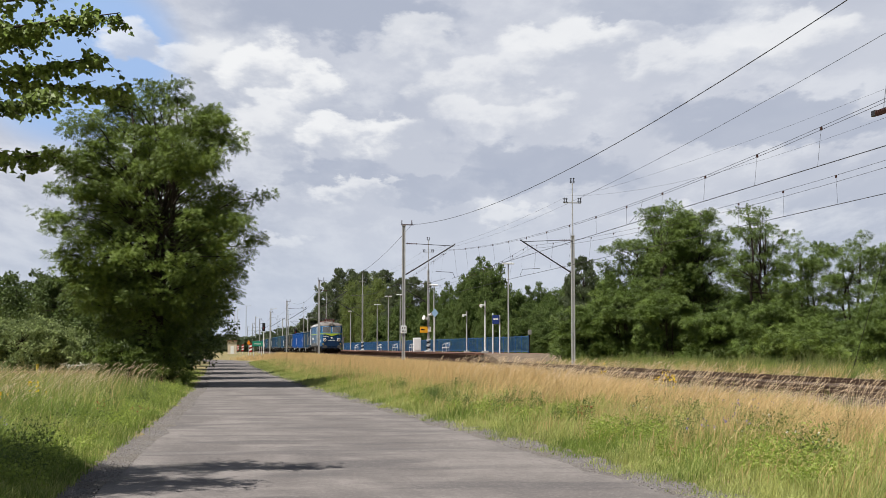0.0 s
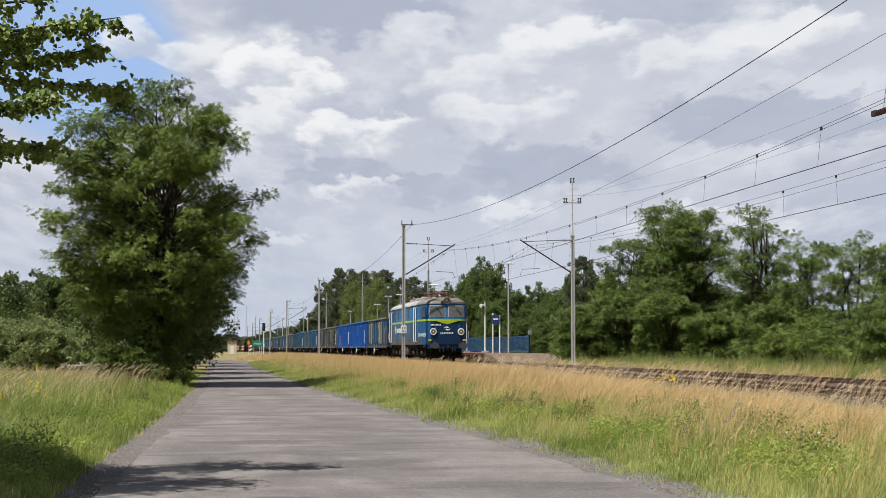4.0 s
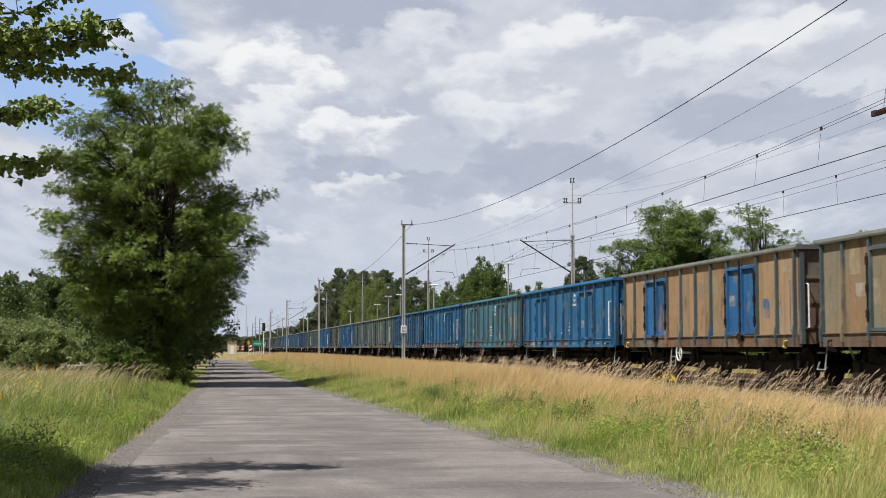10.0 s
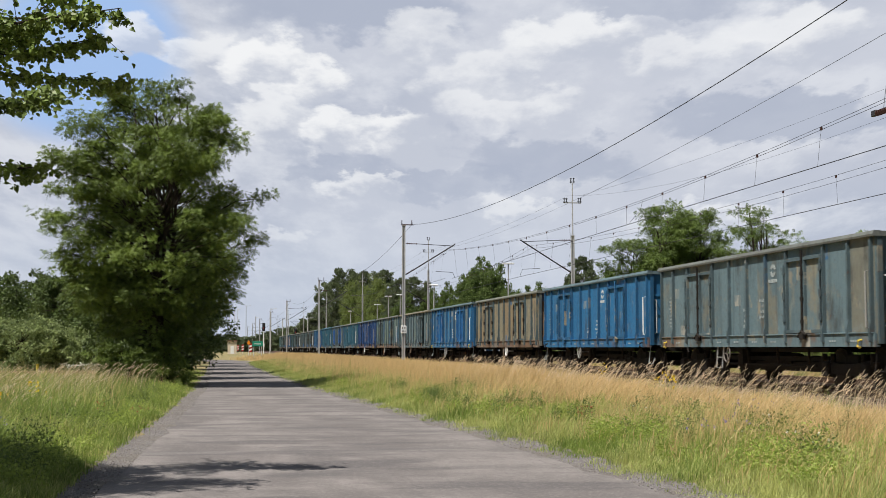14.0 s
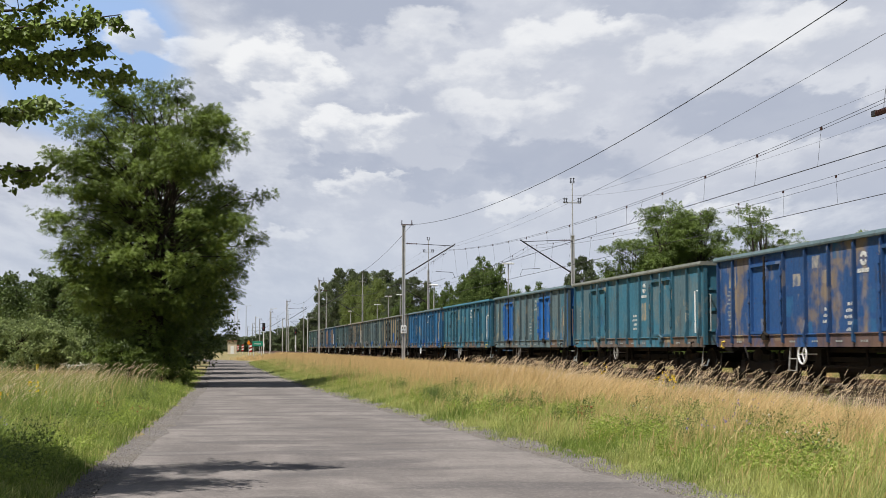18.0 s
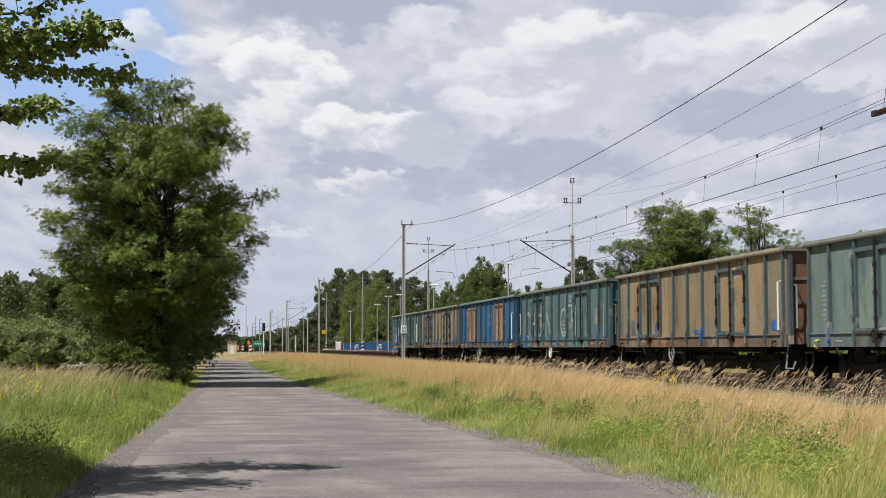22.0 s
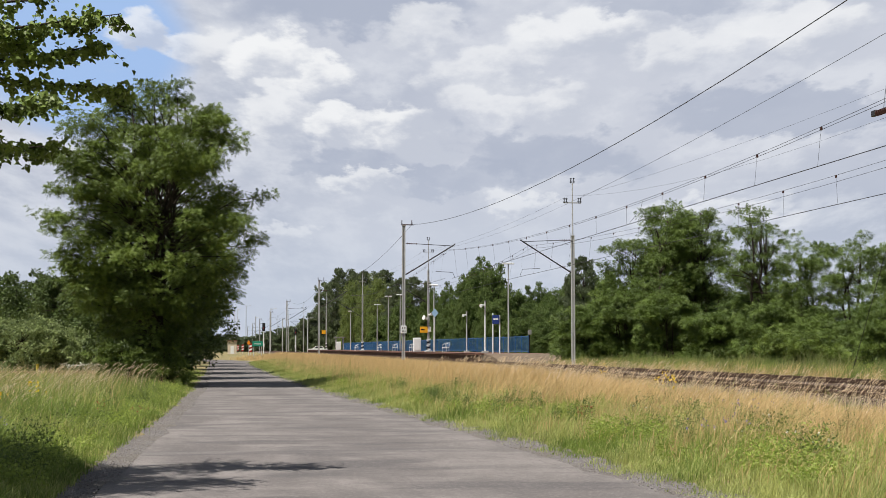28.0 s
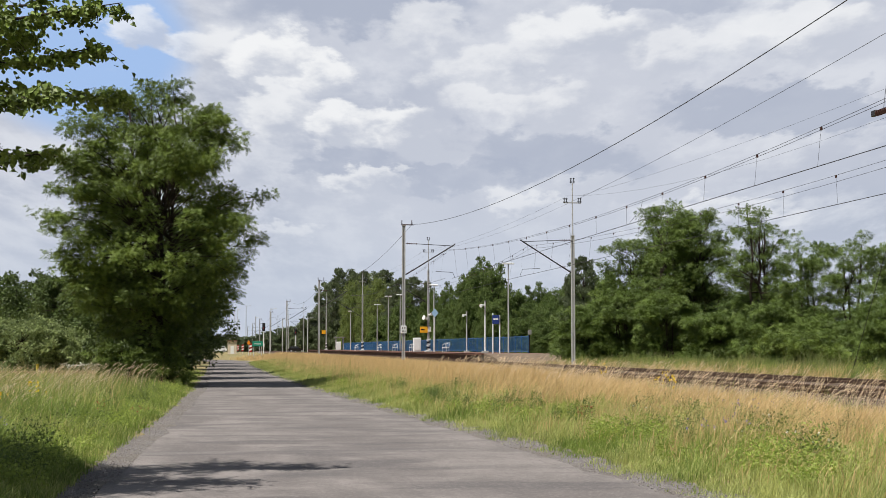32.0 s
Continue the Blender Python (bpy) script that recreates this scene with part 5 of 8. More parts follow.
def wagon(i, spec):
    base, second, amount, doors, ribs, rim, text, extra = spec
    clean = "clean" in extra
    wheel_y = {12: -0.4, 26: -1.3}.get(i, 1.4)
    old = base in (BEIGE, BROWN, OLIVE)
    w = thing("gondola_wagon", pose(TRACK_X, train_y(0) + WAGON_L * (i + 0.5), RAIL_Z), "%s open gondola freight wagon with ribbed steel sides%s" % (COLOUR_WORDS[base], "" if clean else ", weathered"), "freight wagon", "wagons of the train")
    m_body, turn = paint(base, second, amount, clean), pose(0, 0, 0, 0, 0, 180)
    # weathered ribs: darker paint that also carries the shadow on their sides
    m_rib = m_body if clean else paint(tuple(0.62 * v for v in ribs or base), base, 0.2)
    rim = (0.135, 0.145, 0.128) if rim == SAGE else rim
    m_rim = paint(rim, None, 0.0, clean)
    m_frame = m_rib if clean or not doors else paint(doors, base, 0.15) if doors else paint(rim, base, 0.2)
    attach("floor", WM["floor"], M_DARK, w)
    m_sill = P_SILL if base in (BEIGE, BROWN, OLIVE, SAGE) else m_body if clean else paint(base, (0.13, 0.075, 0.045), 0.62 if "sill" in extra else 0.35)
    for m in (Matrix(), turn):
        attach("side_wall", WM["side_wall"], m_body, w, m)
        m_end = P_SILL if old else paint(doors, base, 0.2) if doors and doors[2] > doors[0] else m_body
        attach("end_wall", WM["end_wall"], m_end, w, m)
        for z in (1.35, 1.9, 2.45):
            attach("end_beam", WM["end_beam"], m_end, w, m @ pose(0, 0, z))
        for x in (-1.36, -0.5, 0.5, 1.36):
            attach("end_post", WM["end_post"], m_rib, w, m @ pose(x, 0, 0))
        attach("sill", WM["sill"], m_sill, w, m)
        for k, y in enumerate(RIBS):
            attach("rib", WM["rib" if clean else "slim_rib"], m_rib, w, m @ pose(0, y, 0))
        for y in DOORS:
            for s in (-0.47, 0.47):
                attach("door", WM["door"], paint(doors, base, 0.15, clean) if doors else m_body, w, m @ pose(0, y + s, 0))
                attach("door_frame", WM["door_frame"], m_frame, w, m @ pose(0, y + s, 0))
                attach("hinge", WM["hinge"], M_DARK if base in (BEIGE, BROWN, OLIVE) else m_frame, w, m @ pose(0, y + s * 1.98, 0))
            attach("lock_bar", WM["lock_bar"], m_body if clean or base in (SKYB, TEAL, STEEL) else M_DARK, w, m @ pose(0, y, 0))
        attach("grab_handle", WM["handle"], M_WHITE if clean or i % 2 else M_GREY, w, m @ pose(0, -6.3, 0))
        for y in (-5.9, 5.9):
            attach("rope_hook", WM["hook"], M_LEMON if i % 3 == 1 else M_DARK, w, m @ pose(0, y, 0))
        for s in (1, -1):
            attach("buffer", WM["buffer"], M_DARK, w, m @ Matrix.Translation((0, HL + 0.03, 0)) if s == 1 else m @ Matrix.Translation((1.75, HL + 0.03, 0)))
        m_rail = M_WHITE if clean or i % 3 == 1 else M_CHALK if i % 3 else P_SILL
        attach("end_rail", WM["end_rail"], m_rail, w, m)
        for q in (m, m @ Matrix.Diagonal((-1, 1, 1, 1))):
            attach("end_handle", WM["end_handle"], m_rail, w, q)
            attach("corner_step", WM["corner_step"], M_CHALK if i % 2 else M_DARK, w, q)
        attach("coupling", WM["coupling"], M_DARK, w, m @ pose(0, HL + 0.03, 0))
        attach("handwheel", WM["handwheel"], (M_WHITE, M_GREY, P_SILL, M_GREY)[i % 4 if i > 2 else 0], w, m @ pose(0, wheel_y, 0))
        attach("step", WM["step"], (P_SILL, M_GREY, M_DARK)[i % 3], w, m @ pose(0, wheel_y + 0.5, 0))
        if text >= 0:
            m_txt = M_LETTER if clean or base in (SKYB, TEAL, NAVY) else M_CHALK
            tagged(attach("lettering", WM["text%d" % text], m_txt, w, m @ pose(0, -1.1, 0), "pale bars of lettering"), kind="stuff")
            tagged(attach("lettering", WM["marks"], M_LETTER if clean else M_CHALK, w, m, "small pale bars of lettering"), kind="stuff")
            attach("emblem", WM["emblem"], m_txt, w, m @ pose(0, -1.6, 0), "white emblem")
    attach("top_rim", WM["rim"], m_rim, w)
    attach("underframe", WM["underframe"], M_DARK, w)
    for y in (-4.5, 4.5):
        bg = thing("bogie", pose(0, y, 0), "", "")
        bg.parent = w
        attach("bolster", WM["bolster"], M_DARK, bg)
        for m in (Matrix(), turn):
            attach("side_frame", WM["side_frame"], M_DARK, bg, m)
            for s in (-0.9, 0.9):
                attach("wheel", WM["wheel"], M_WHEEL, bg, m @ pose(0, s, 0))
    if i > 19:
        # splashes of fresh blue on rib feet, and on the panels of the faded wagons
        fresh = paint((0.010, 0.085, 0.30), GREYBLUE, 0.35)
        for q in (1, 4, 5, 8, 9)[i % 2::2]:
            y = RIBS[q]
            part("paint_patch", prism(B(), [(-1.43, 0.99), (-1.543, 1.04), (-1.543, 1.29), (-1.50, 1.46), (-1.43, 1.46)], "y", y - 0.039, y + 0.039), fresh, w, "bright blue touched-up rib foot")
        if base == BEIGE:
            for q, (y, z, ln, hh) in enumerate(((5.0, 1.30, 0.36, 0.50), (2.75, 1.36, 0.16, 0.36), (-0.55, 1.28, 0.36, 0.14), (-5.80, 1.32, 0.52, 0.26), (-2.75, 1.26, 0.80, 0.09), (-6.10, 1.26, 0.30, 0.22))):
                b = B()
                edge = [(y - ln / 2, z), (y + ln / 2, z + 0.02), (y + ln * 0.46, z + hh * 0.8), (y + ln * 0.12, z + hh), (y - ln * 0.15, z + hh * 0.86), (y - ln * 0.5, z + hh * 0.9)]
                x = -1.446 if any(abs(y - d_) < 0.95 for d_ in DOORS) else -1.425
                prism(b, edge, "x", x - 0.004, x)
                part("paint_patch", b, fresh if q % 3 < 2 else paint(DOORB, BEIGE, 0.3), w, "blue repaint patch")
    if "patch" in extra:
        part("paint_patch", box(B(), -1.427, -1.423, 0.55, 1.05, 1.3, 2.0), paint(BLUE, None, 0.0, True), w, "bright blue repaint patch")
    for kind in ("tag", "chalk", "spray"):
        if kind in extra:
            graffiti(kind, w)
    part("tail_reflector", tube(B(), ((-0.9, -HL - 0.05, 1.65), (-0.9, -HL - 0.09, 1.65)), 0.07, 8), M_RED, w)
    return w


TRAIN = []
for i, spec in enumerate(WAGONS):
    TRAIN.append((WAGON_L * (i + 0.5), wagon(i, spec)))


# ---- locomotive ----
def loco_paint(name, col, grime, amount):
    m, g, b, _ = surface(name, 0.32)
    co = g.n("ShaderNodeTexCoord").outputs["Object"]
    big = g.noise(g.scaled(co, (1, 0.5, 0.8)), 0.8, 5)
    st = g.noise(g.scaled(co, (3, 5, 0.4)), 1.0, 4)
    c = g.mix(g.ramp(big, 0.45, 0.7, 0, amount), col, grime)
    c = g.mix(g.ramp(st, 0.5, 0.8, 0, amount), c, grime)
    g.put(b.inputs["Base Color"], c)
    g.put(b.inputs["Roughness"], g.ramp(big, 0.3, 0.7, 0.35, 0.55))
    b.inputs["Specular IOR Level"].default_value = 0.3
    return m


L_UP = loco_paint("loco_blue", (0.014, 0.140, 0.355), (0.035, 0.115, 0.22), 0.5)
L_LOW = loco_paint("loco_navy", (0.014, 0.092, 0.215), (0.045, 0.078, 0.115), 0.5)
L_DIRT = loco_paint("loco_dirty_navy", (0.060, 0.072, 0.088), (0.095, 0.088, 0.082), 0.6)
L_NOSE = loco_paint("loco_nose", (0.004, 0.032, 0.098), (0.010, 0.026, 0.055), 0.4)
L_LIME = loco_paint("loco_lime", (0.40, 0.53, 0.03), (0.30, 0.30, 0.08), 0.3)
L_ROOF = loco_paint("loco_roof", (0.44, 0.45, 0.46), (0.22, 0.21, 0.20), 0.6)
L_BROW = loco_paint("loco_brow", (0.36, 0.33, 0.30), (0.20, 0.17, 0.14), 0.5)
M_AXLE = plain("axle_steel", (0.04, 0.036, 0.033), 0.7, dirt=0.5)
M_BOXGREY = plain("equipment_grey", (0.115, 0.105, 0.098), 0.7, dirt=0.4)
M_BUFFER = plain("buffer_steel", (0.085, 0.085, 0.085), 0.5, 0.3, dirt=0.3)
M_REDINS = plain("red_insulator", (0.16, 0.035, 0.030), 0.4, dirt=0.3)


def plan(w, l, taper=0.27):
    """Half the outline of the body in plan, from the rear centre round the near side to the front centre."""
    e = max(w - taper, 0.12)
    q = [(0.0, l), (0.60 * e, l - 0.02), (0.88 * e, l - 0.07), (0.97 * e, l - 0.15), (e + 0.01, l - 0.30), (max(w, 0.15), l - 2.1), (max(w, 0.15), l * 0.4), (max(w, 0.15), 0.0)]
    near = [(-x, y) for x, y in q] + [(-x, -y) for x, y in reversed(q[:-1])]
    return near + [(-x, y) for x, y in reversed(near[1:-1])]


def shell(levels, cap=False):
    """A hull through plan outlines: levels of (z, half width, half length)."""
    b = B()
    rings = [[b.verts.new((x, y, z)) for x, y in plan(w, l)] for z, w, l in levels]
    n = len(rings[0])
    for r0, r1 in zip(rings, rings[1:]):
        for k in range(n):
            f = b.faces.new((r0[k], r0[(k + 1) % n], r1[(k + 1) % n], r1[k]))
            f.smooth = True
    if cap:
        b.faces.new(rings[-1])
    return b


loco = thing("electric_locomotive", pose(TRACK_X, train_y(0) - 9.37, RAIL_Z), "blue electric freight locomotive with lime stripe and grey roof", "locomotive")
LW, LL = 1.5, 8.95


def length_at(z):
    return LL - max(0.0, z - 2.6) * 0.20


part("lower_body", shell([(1.12, LW, LL), (1.25, LW, LL + 0.02), (1.52, LW, LL + 0.03)]), L_DIRT, loco, "grey-grimed lower side band")
part("middle_body", shell([(1.52, LW, LL + 0.03), (2.3, LW, LL + 0.02), (2.585, LW, LL)]), L_LOW, loco)
part("lime_stripe", shell([(2.585, LW + 0.004, LL + 0.004), (2.70, LW + 0.004, LL + 0.004)]), L_LIME, loco, "lime green stripe")
part("upper_body", shell([(2.70, LW, length_at(2.70)), (3.1, LW, length_at(3.1)), (3.64, LW - 0.02, length_at(3.64))]), L_UP, loco, "brighter blue upper side")
part("roof", shell([(3.64, LW + 0.03, length_at(3.64) + 0.03), (3.70, LW + 0.03, length_at(3.64) + 0.02), (3.84, LW - 0.10, 8.66), (3.97, LW - 0.34, 8.36), (4.07, LW - 0.75, 7.8), (4.11, 0.3, 7.0)], True), L_ROOF, loco, "light grey dusty roof")
g_ = Nodes(L_ROOF.node_tree, False)
bsdf = [n for n in g_.t.nodes if n.type == "BSDF_PRINCIPLED"][0]
sep = g_.n("ShaderNodeSeparateXYZ")
g_.put(sep.inputs[0], g_.n("ShaderNodeTexCoord").outputs["Object"])
g_.put(bsdf.inputs["Base Color"], g_.mix(g_.ramp(sep.outputs[1], -6.5, -6.3, 0.85, 0.0), bsdf.inputs["Base Color"].links[0].from_socket, (0.15, 0.13, 0.115)))
# the grime ends where the clean cab front begins
g_ = Nodes(L_DIRT.node_tree, False)
bsdf = [n for n in g_.t.nodes if n.type == "BSDF_PRINCIPLED"][0]
sep = g_.n("ShaderNodeSeparateXYZ")
g_.put(sep.inputs[0], g_.n("ShaderNodeTexCoord").outputs["Object"])
g_.put(bsdf.inputs["Base Color"], g_.mix(g_.ramp(sep.outputs[1], -7.75, -7.55, 1.0, 0.0), bsdf.inputs["Base Color"].links[0].from_socket, (0.011, 0.092, 0.24)))
g_ = Nodes(L_LOW.node_tree, False)
bsdf = [n for n in g_.t.nodes if n.type == "BSDF_PRINCIPLED"][0]
sep = g_.n("ShaderNodeSeparateXYZ")
g_.put(sep.inputs[0], g_.n("ShaderNodeTexCoord").outputs["Object"])
g_.put(bsdf.inputs["Base Color"], g_.mix(g_.ramp(sep.outputs[1], -7.8, -6.0, 0.9, 0.0), bsdf.inputs["Base Color"].links[0].from_socket, (0.011, 0.092, 0.24)))
part("underframe", box(B(), -1.3, 1.3, -8.6, 8.6, 0.95, 1.14), M_DARK, loco)
part("traction_gear", box(B(), -0.55, 0.55, -7.6, 7.6, 0.30, 0.94, 0.05), M_DARK, loco)
for s in (-1, 1):
    # nose apron below the body ends
    pts = [(x, y) for x, y in plan(LW - 0.02, LL + 0.02) if s * y > 6.9]
    b = B()
    order = sorted(pts)
    lo = [b.verts.new((x * 0.985, y - s * 0.04, float(np.interp(abs(y), (6.9, 8.7), (1.10, 0.86))))) for x, y in order]
    hi = [b.verts.new((x, y, 1.125)) for x, y in order]
    for k in range(len(order) - 1):
        b.faces.new((lo[k], lo[k + 1], hi[k + 1], hi[k]))
    part("apron", b, L_NOSE if s < 0 else L_LOW, loco)


def nose(z0, z1, x0, x1, proud, s=-1, n=8, lift=0.0):
    """A panel that lies on the curved front between heights and sides."""
    b = B()
    rows = []
    for z in (z0, (z0 + z1) / 2, z1):
        row = []
        for k in range(n + 1):
            x = x0 + (x1 - x0) * k / n
            outline = [(px, py) for px, py in plan(LW, length_at(z) + (0.02 if z < 2.5 else 0)) if py * s > 5]
            outline.sort()
            y = float(np.interp(x, [p[0] for p in outline], [p[1] * s for p in outline])) * s
            row.append((x, y + s * proud, z + lift * 0))
        rows.append(row)
    front = [[b.verts.new(p) for p in r] for r in rows]
    back = [[b.verts.new((x, y - s * (proud + 0.02), z)) for x, y, z in r] for r in rows]
    for r in range(2):
        for k in range(n):
            b.faces.new((front[r][k], front[r][k + 1], front[r + 1][k + 1], front[r + 1][k]))
    for k in range(n):
        b.faces.new((front[0][k], back[0][k], back[0][k + 1], front[0][k + 1]))
        b.faces.new((front[2][k], front[2][k + 1], back[2][k + 1], back[2][k]))
    for r in range(2):
        b.faces.new((front[r][0], front[r + 1][0], back[r + 1][0], back[r][0]))
        b.faces.new((front[r][n], back[r][n], back[r + 1][n], front[r + 1][n]))
    return b


for s in (-1, 1):
    part("nose_panel", nose(1.13, 2.57, -1.19, 1.19, 0.013, s, 14), L_NOSE, loco, "dark navy nose panel")
    for x0, x1 in ((-1.13, -0.08), (0.08, 1.13)):
        fr = part("front_window", nose(2.815, 3.535, x0 + 0.015, x1 - 0.015, 0.02, s), M_POLE, loco, "front window with pale rubber frame")
        part("pane", nose(2.85, 3.50, x0 + 0.045, x1 - 0.045, 0.03, s), M_CABGLASS, fr)
        part("wiper", tube(B(), ((x0 + 0.5, s * (length_at(3.4) + 0.06), 3.42), (x0 + 0.8, s * (length_at(2.9) + 0.06), 2.95)), 0.015, 5), M_BLACK, fr)
    # lime V under the windows
    b = B()
    for k in range(10):
        x0, x1 = -0.75 + 0.15 * k, -0.75 + 0.15 * (k + 1)
        za, zb = 2.59 - 0.22 * (1 - abs(x0) / 0.75), 2.59 - 0.22 * (1 - abs(x1) / 0.75)
        y = s * (LL + 0.03)
        v = [b.verts.new(p) for p in ((x0, y, za), (x1, y, zb), (x1, y, 2.60), (x0, y, 2.60))]
        v2 = [b.verts.new((p.co.x, p.co.y - s * 0.03, p.co.z)) for p in v]
        b.faces.new(v)
        for q in range(4):
            b.faces.new((v[q], v2[q], v2[(q + 1) % 4], v[(q + 1) % 4]))
    part("lime_chevron", b, L_LIME, loco)
    # lamps
    for x, z, r in ((-0.87, 1.92, 0.215), (0.87, 1.92, 0.215), (0, 3.86, 0.235)):
        y = s * (LL - 0.10 if z < 3 else 8.66)
        hd = part("headlight", tube(B(), ((x, y - s * 0.25, z), (x, y + s * 0.12, z), (x, y + s * 0.16, z)), (r * 0.8, r, r * 0.94), 20), M_POLE if z < 3 else L_BROW, loco, "round grey headlight housing")
        part("lens", tube(B(), ((x, y + s * 0.155, z), (x, y + s * 0.18, z)), (r * 0.72, r * 0.66), 20), M_LENS, hd)
        part("rim", torus(B(), (x, y + s * 0.16, z), (0, 1, 0), r * 0.85, 0.028), M_WHITE if z < 3 else M_GREY, hd)
        part("bulb", tube(B(), ((x, y + s * 0.178, z), (x, y + s * 0.19, z)), (r * 0.22, r * 0.12), 10), M_WHITE, hd)
    for x in (-0.3, 0.3):
        part("marker_light", tube(B(), ((x, s * 8.5, 3.75), (x, s * 8.87, 3.75)), 0.085, 10), L_ROOF, loco)
    # buffers and coupling gear
    for x in (-0.89, 0.89):
        bf_ = part("buffer", tube(B(), ((x, s * 8.95, 1.06), (x, s * 9.3, 1.06), (x, s * 9.55, 1.06)), (0.16, 0.15, 0.09), 12), M_DARK, loco)
        pl_ = B()
        prism(pl_, [(x + 0.28 * math.copysign(abs(math.cos(a)) ** 0.6, math.cos(a)), 1.06 + 0.165 * math.copysign(abs(math.sin(a)) ** 0.6, math.sin(a))) for a in [k * math.pi / 12 for k in range(24)]], "y", s * 9.55, s * 9.61)
        part("buffer_plate", pl_, M_BUFFER, bf_)
        part("buffer_rim", torus(B(), (x, s * 9.58, 1.06), (0, 1, 0), 0.17, 0.012), M_POLE, bf_)
        part("handrail", tube(B(), ((x * 1.55, s * 8.62, 1.55), (x * 1.58, s * 8.72, 1.57), (x * 1.58, s * 8.72, 1.95), (x * 1.55, s * 8.62, 1.97)), 0.018, 6), M_WHITE, loco)
        part("step_rail", tube(B(), ((x - 0.35, s * 9.2, 0.72), (x + 0.35, s * 9.25, 0.72)), 0.02, 6), M_DARK, loco)
        part("plate", box(B(), x * 1.22 - 0.1, x * 1.22 + 0.1, s * 8.96 - 0.02, s * 8.96 + 0.03, 1.34, 1.46), M_LEMON, loco)
    part("hook", tube(B(), ((0, s * 9.0, 1.03), (0, s * 9.35, 1.03), (0, s * 9.42, 0.95), (0, s * 9.3, 0.75)), 0.05, 8), M_DARK, loco)
    for x, m_ in ((-0.5, M_BLACK), (0.45, M_BLACK), (0.3, M_BLACK), (-0.28, M_BLACK)):
        part("brake_hose", tube(B(), ((x, s * 9.0, 0.98), (x, s * 9.2, 0.95), (x, s * 9.25, 0.75), (x * 0.9, s * 9.2, 0.62)), 0.028, 6), m_, loco)
    part("rail_guard", box(B(), -0.95, 0.95, s * 8.55, s * 8.6, 0.28, 0.45), M_DARK, loco)
    # lettering on the nose as bars, emblem as a plain swoosh
    b = B()
    for q in range(8):
        box(b, -1.02 + 0.080 * q, -0.97 + 0.080 * q, s * (LL + 0.0), s * (LL + 0.022), 2.29, 2.39)
    for q in range(8):
        box(b, -0.42 + 0.105 * q, -0.365 + 0.105 * q, s * (LL + 0.028), s * (LL + 0.040), 1.78, 1.89)
    tagged(part("lettering", b, M_WHITE, loco, "white bars of lettering"), kind="stuff")
    b = B()
    for pts in ([(-0.24, 2.13), (-0.05, 2.25), (0.12, 2.20), (0.05, 2.13), (-0.06, 2.17)], [(0.24, 2.10), (0.05, 1.98), (-0.12, 2.03), (-0.05, 2.10), (0.06, 2.06)]):
        prism(b, pts, "y", s * (LL + 0.03), s * (LL + 0.045))
    part("emblem", b, M_WHITE, loco, "white emblem")

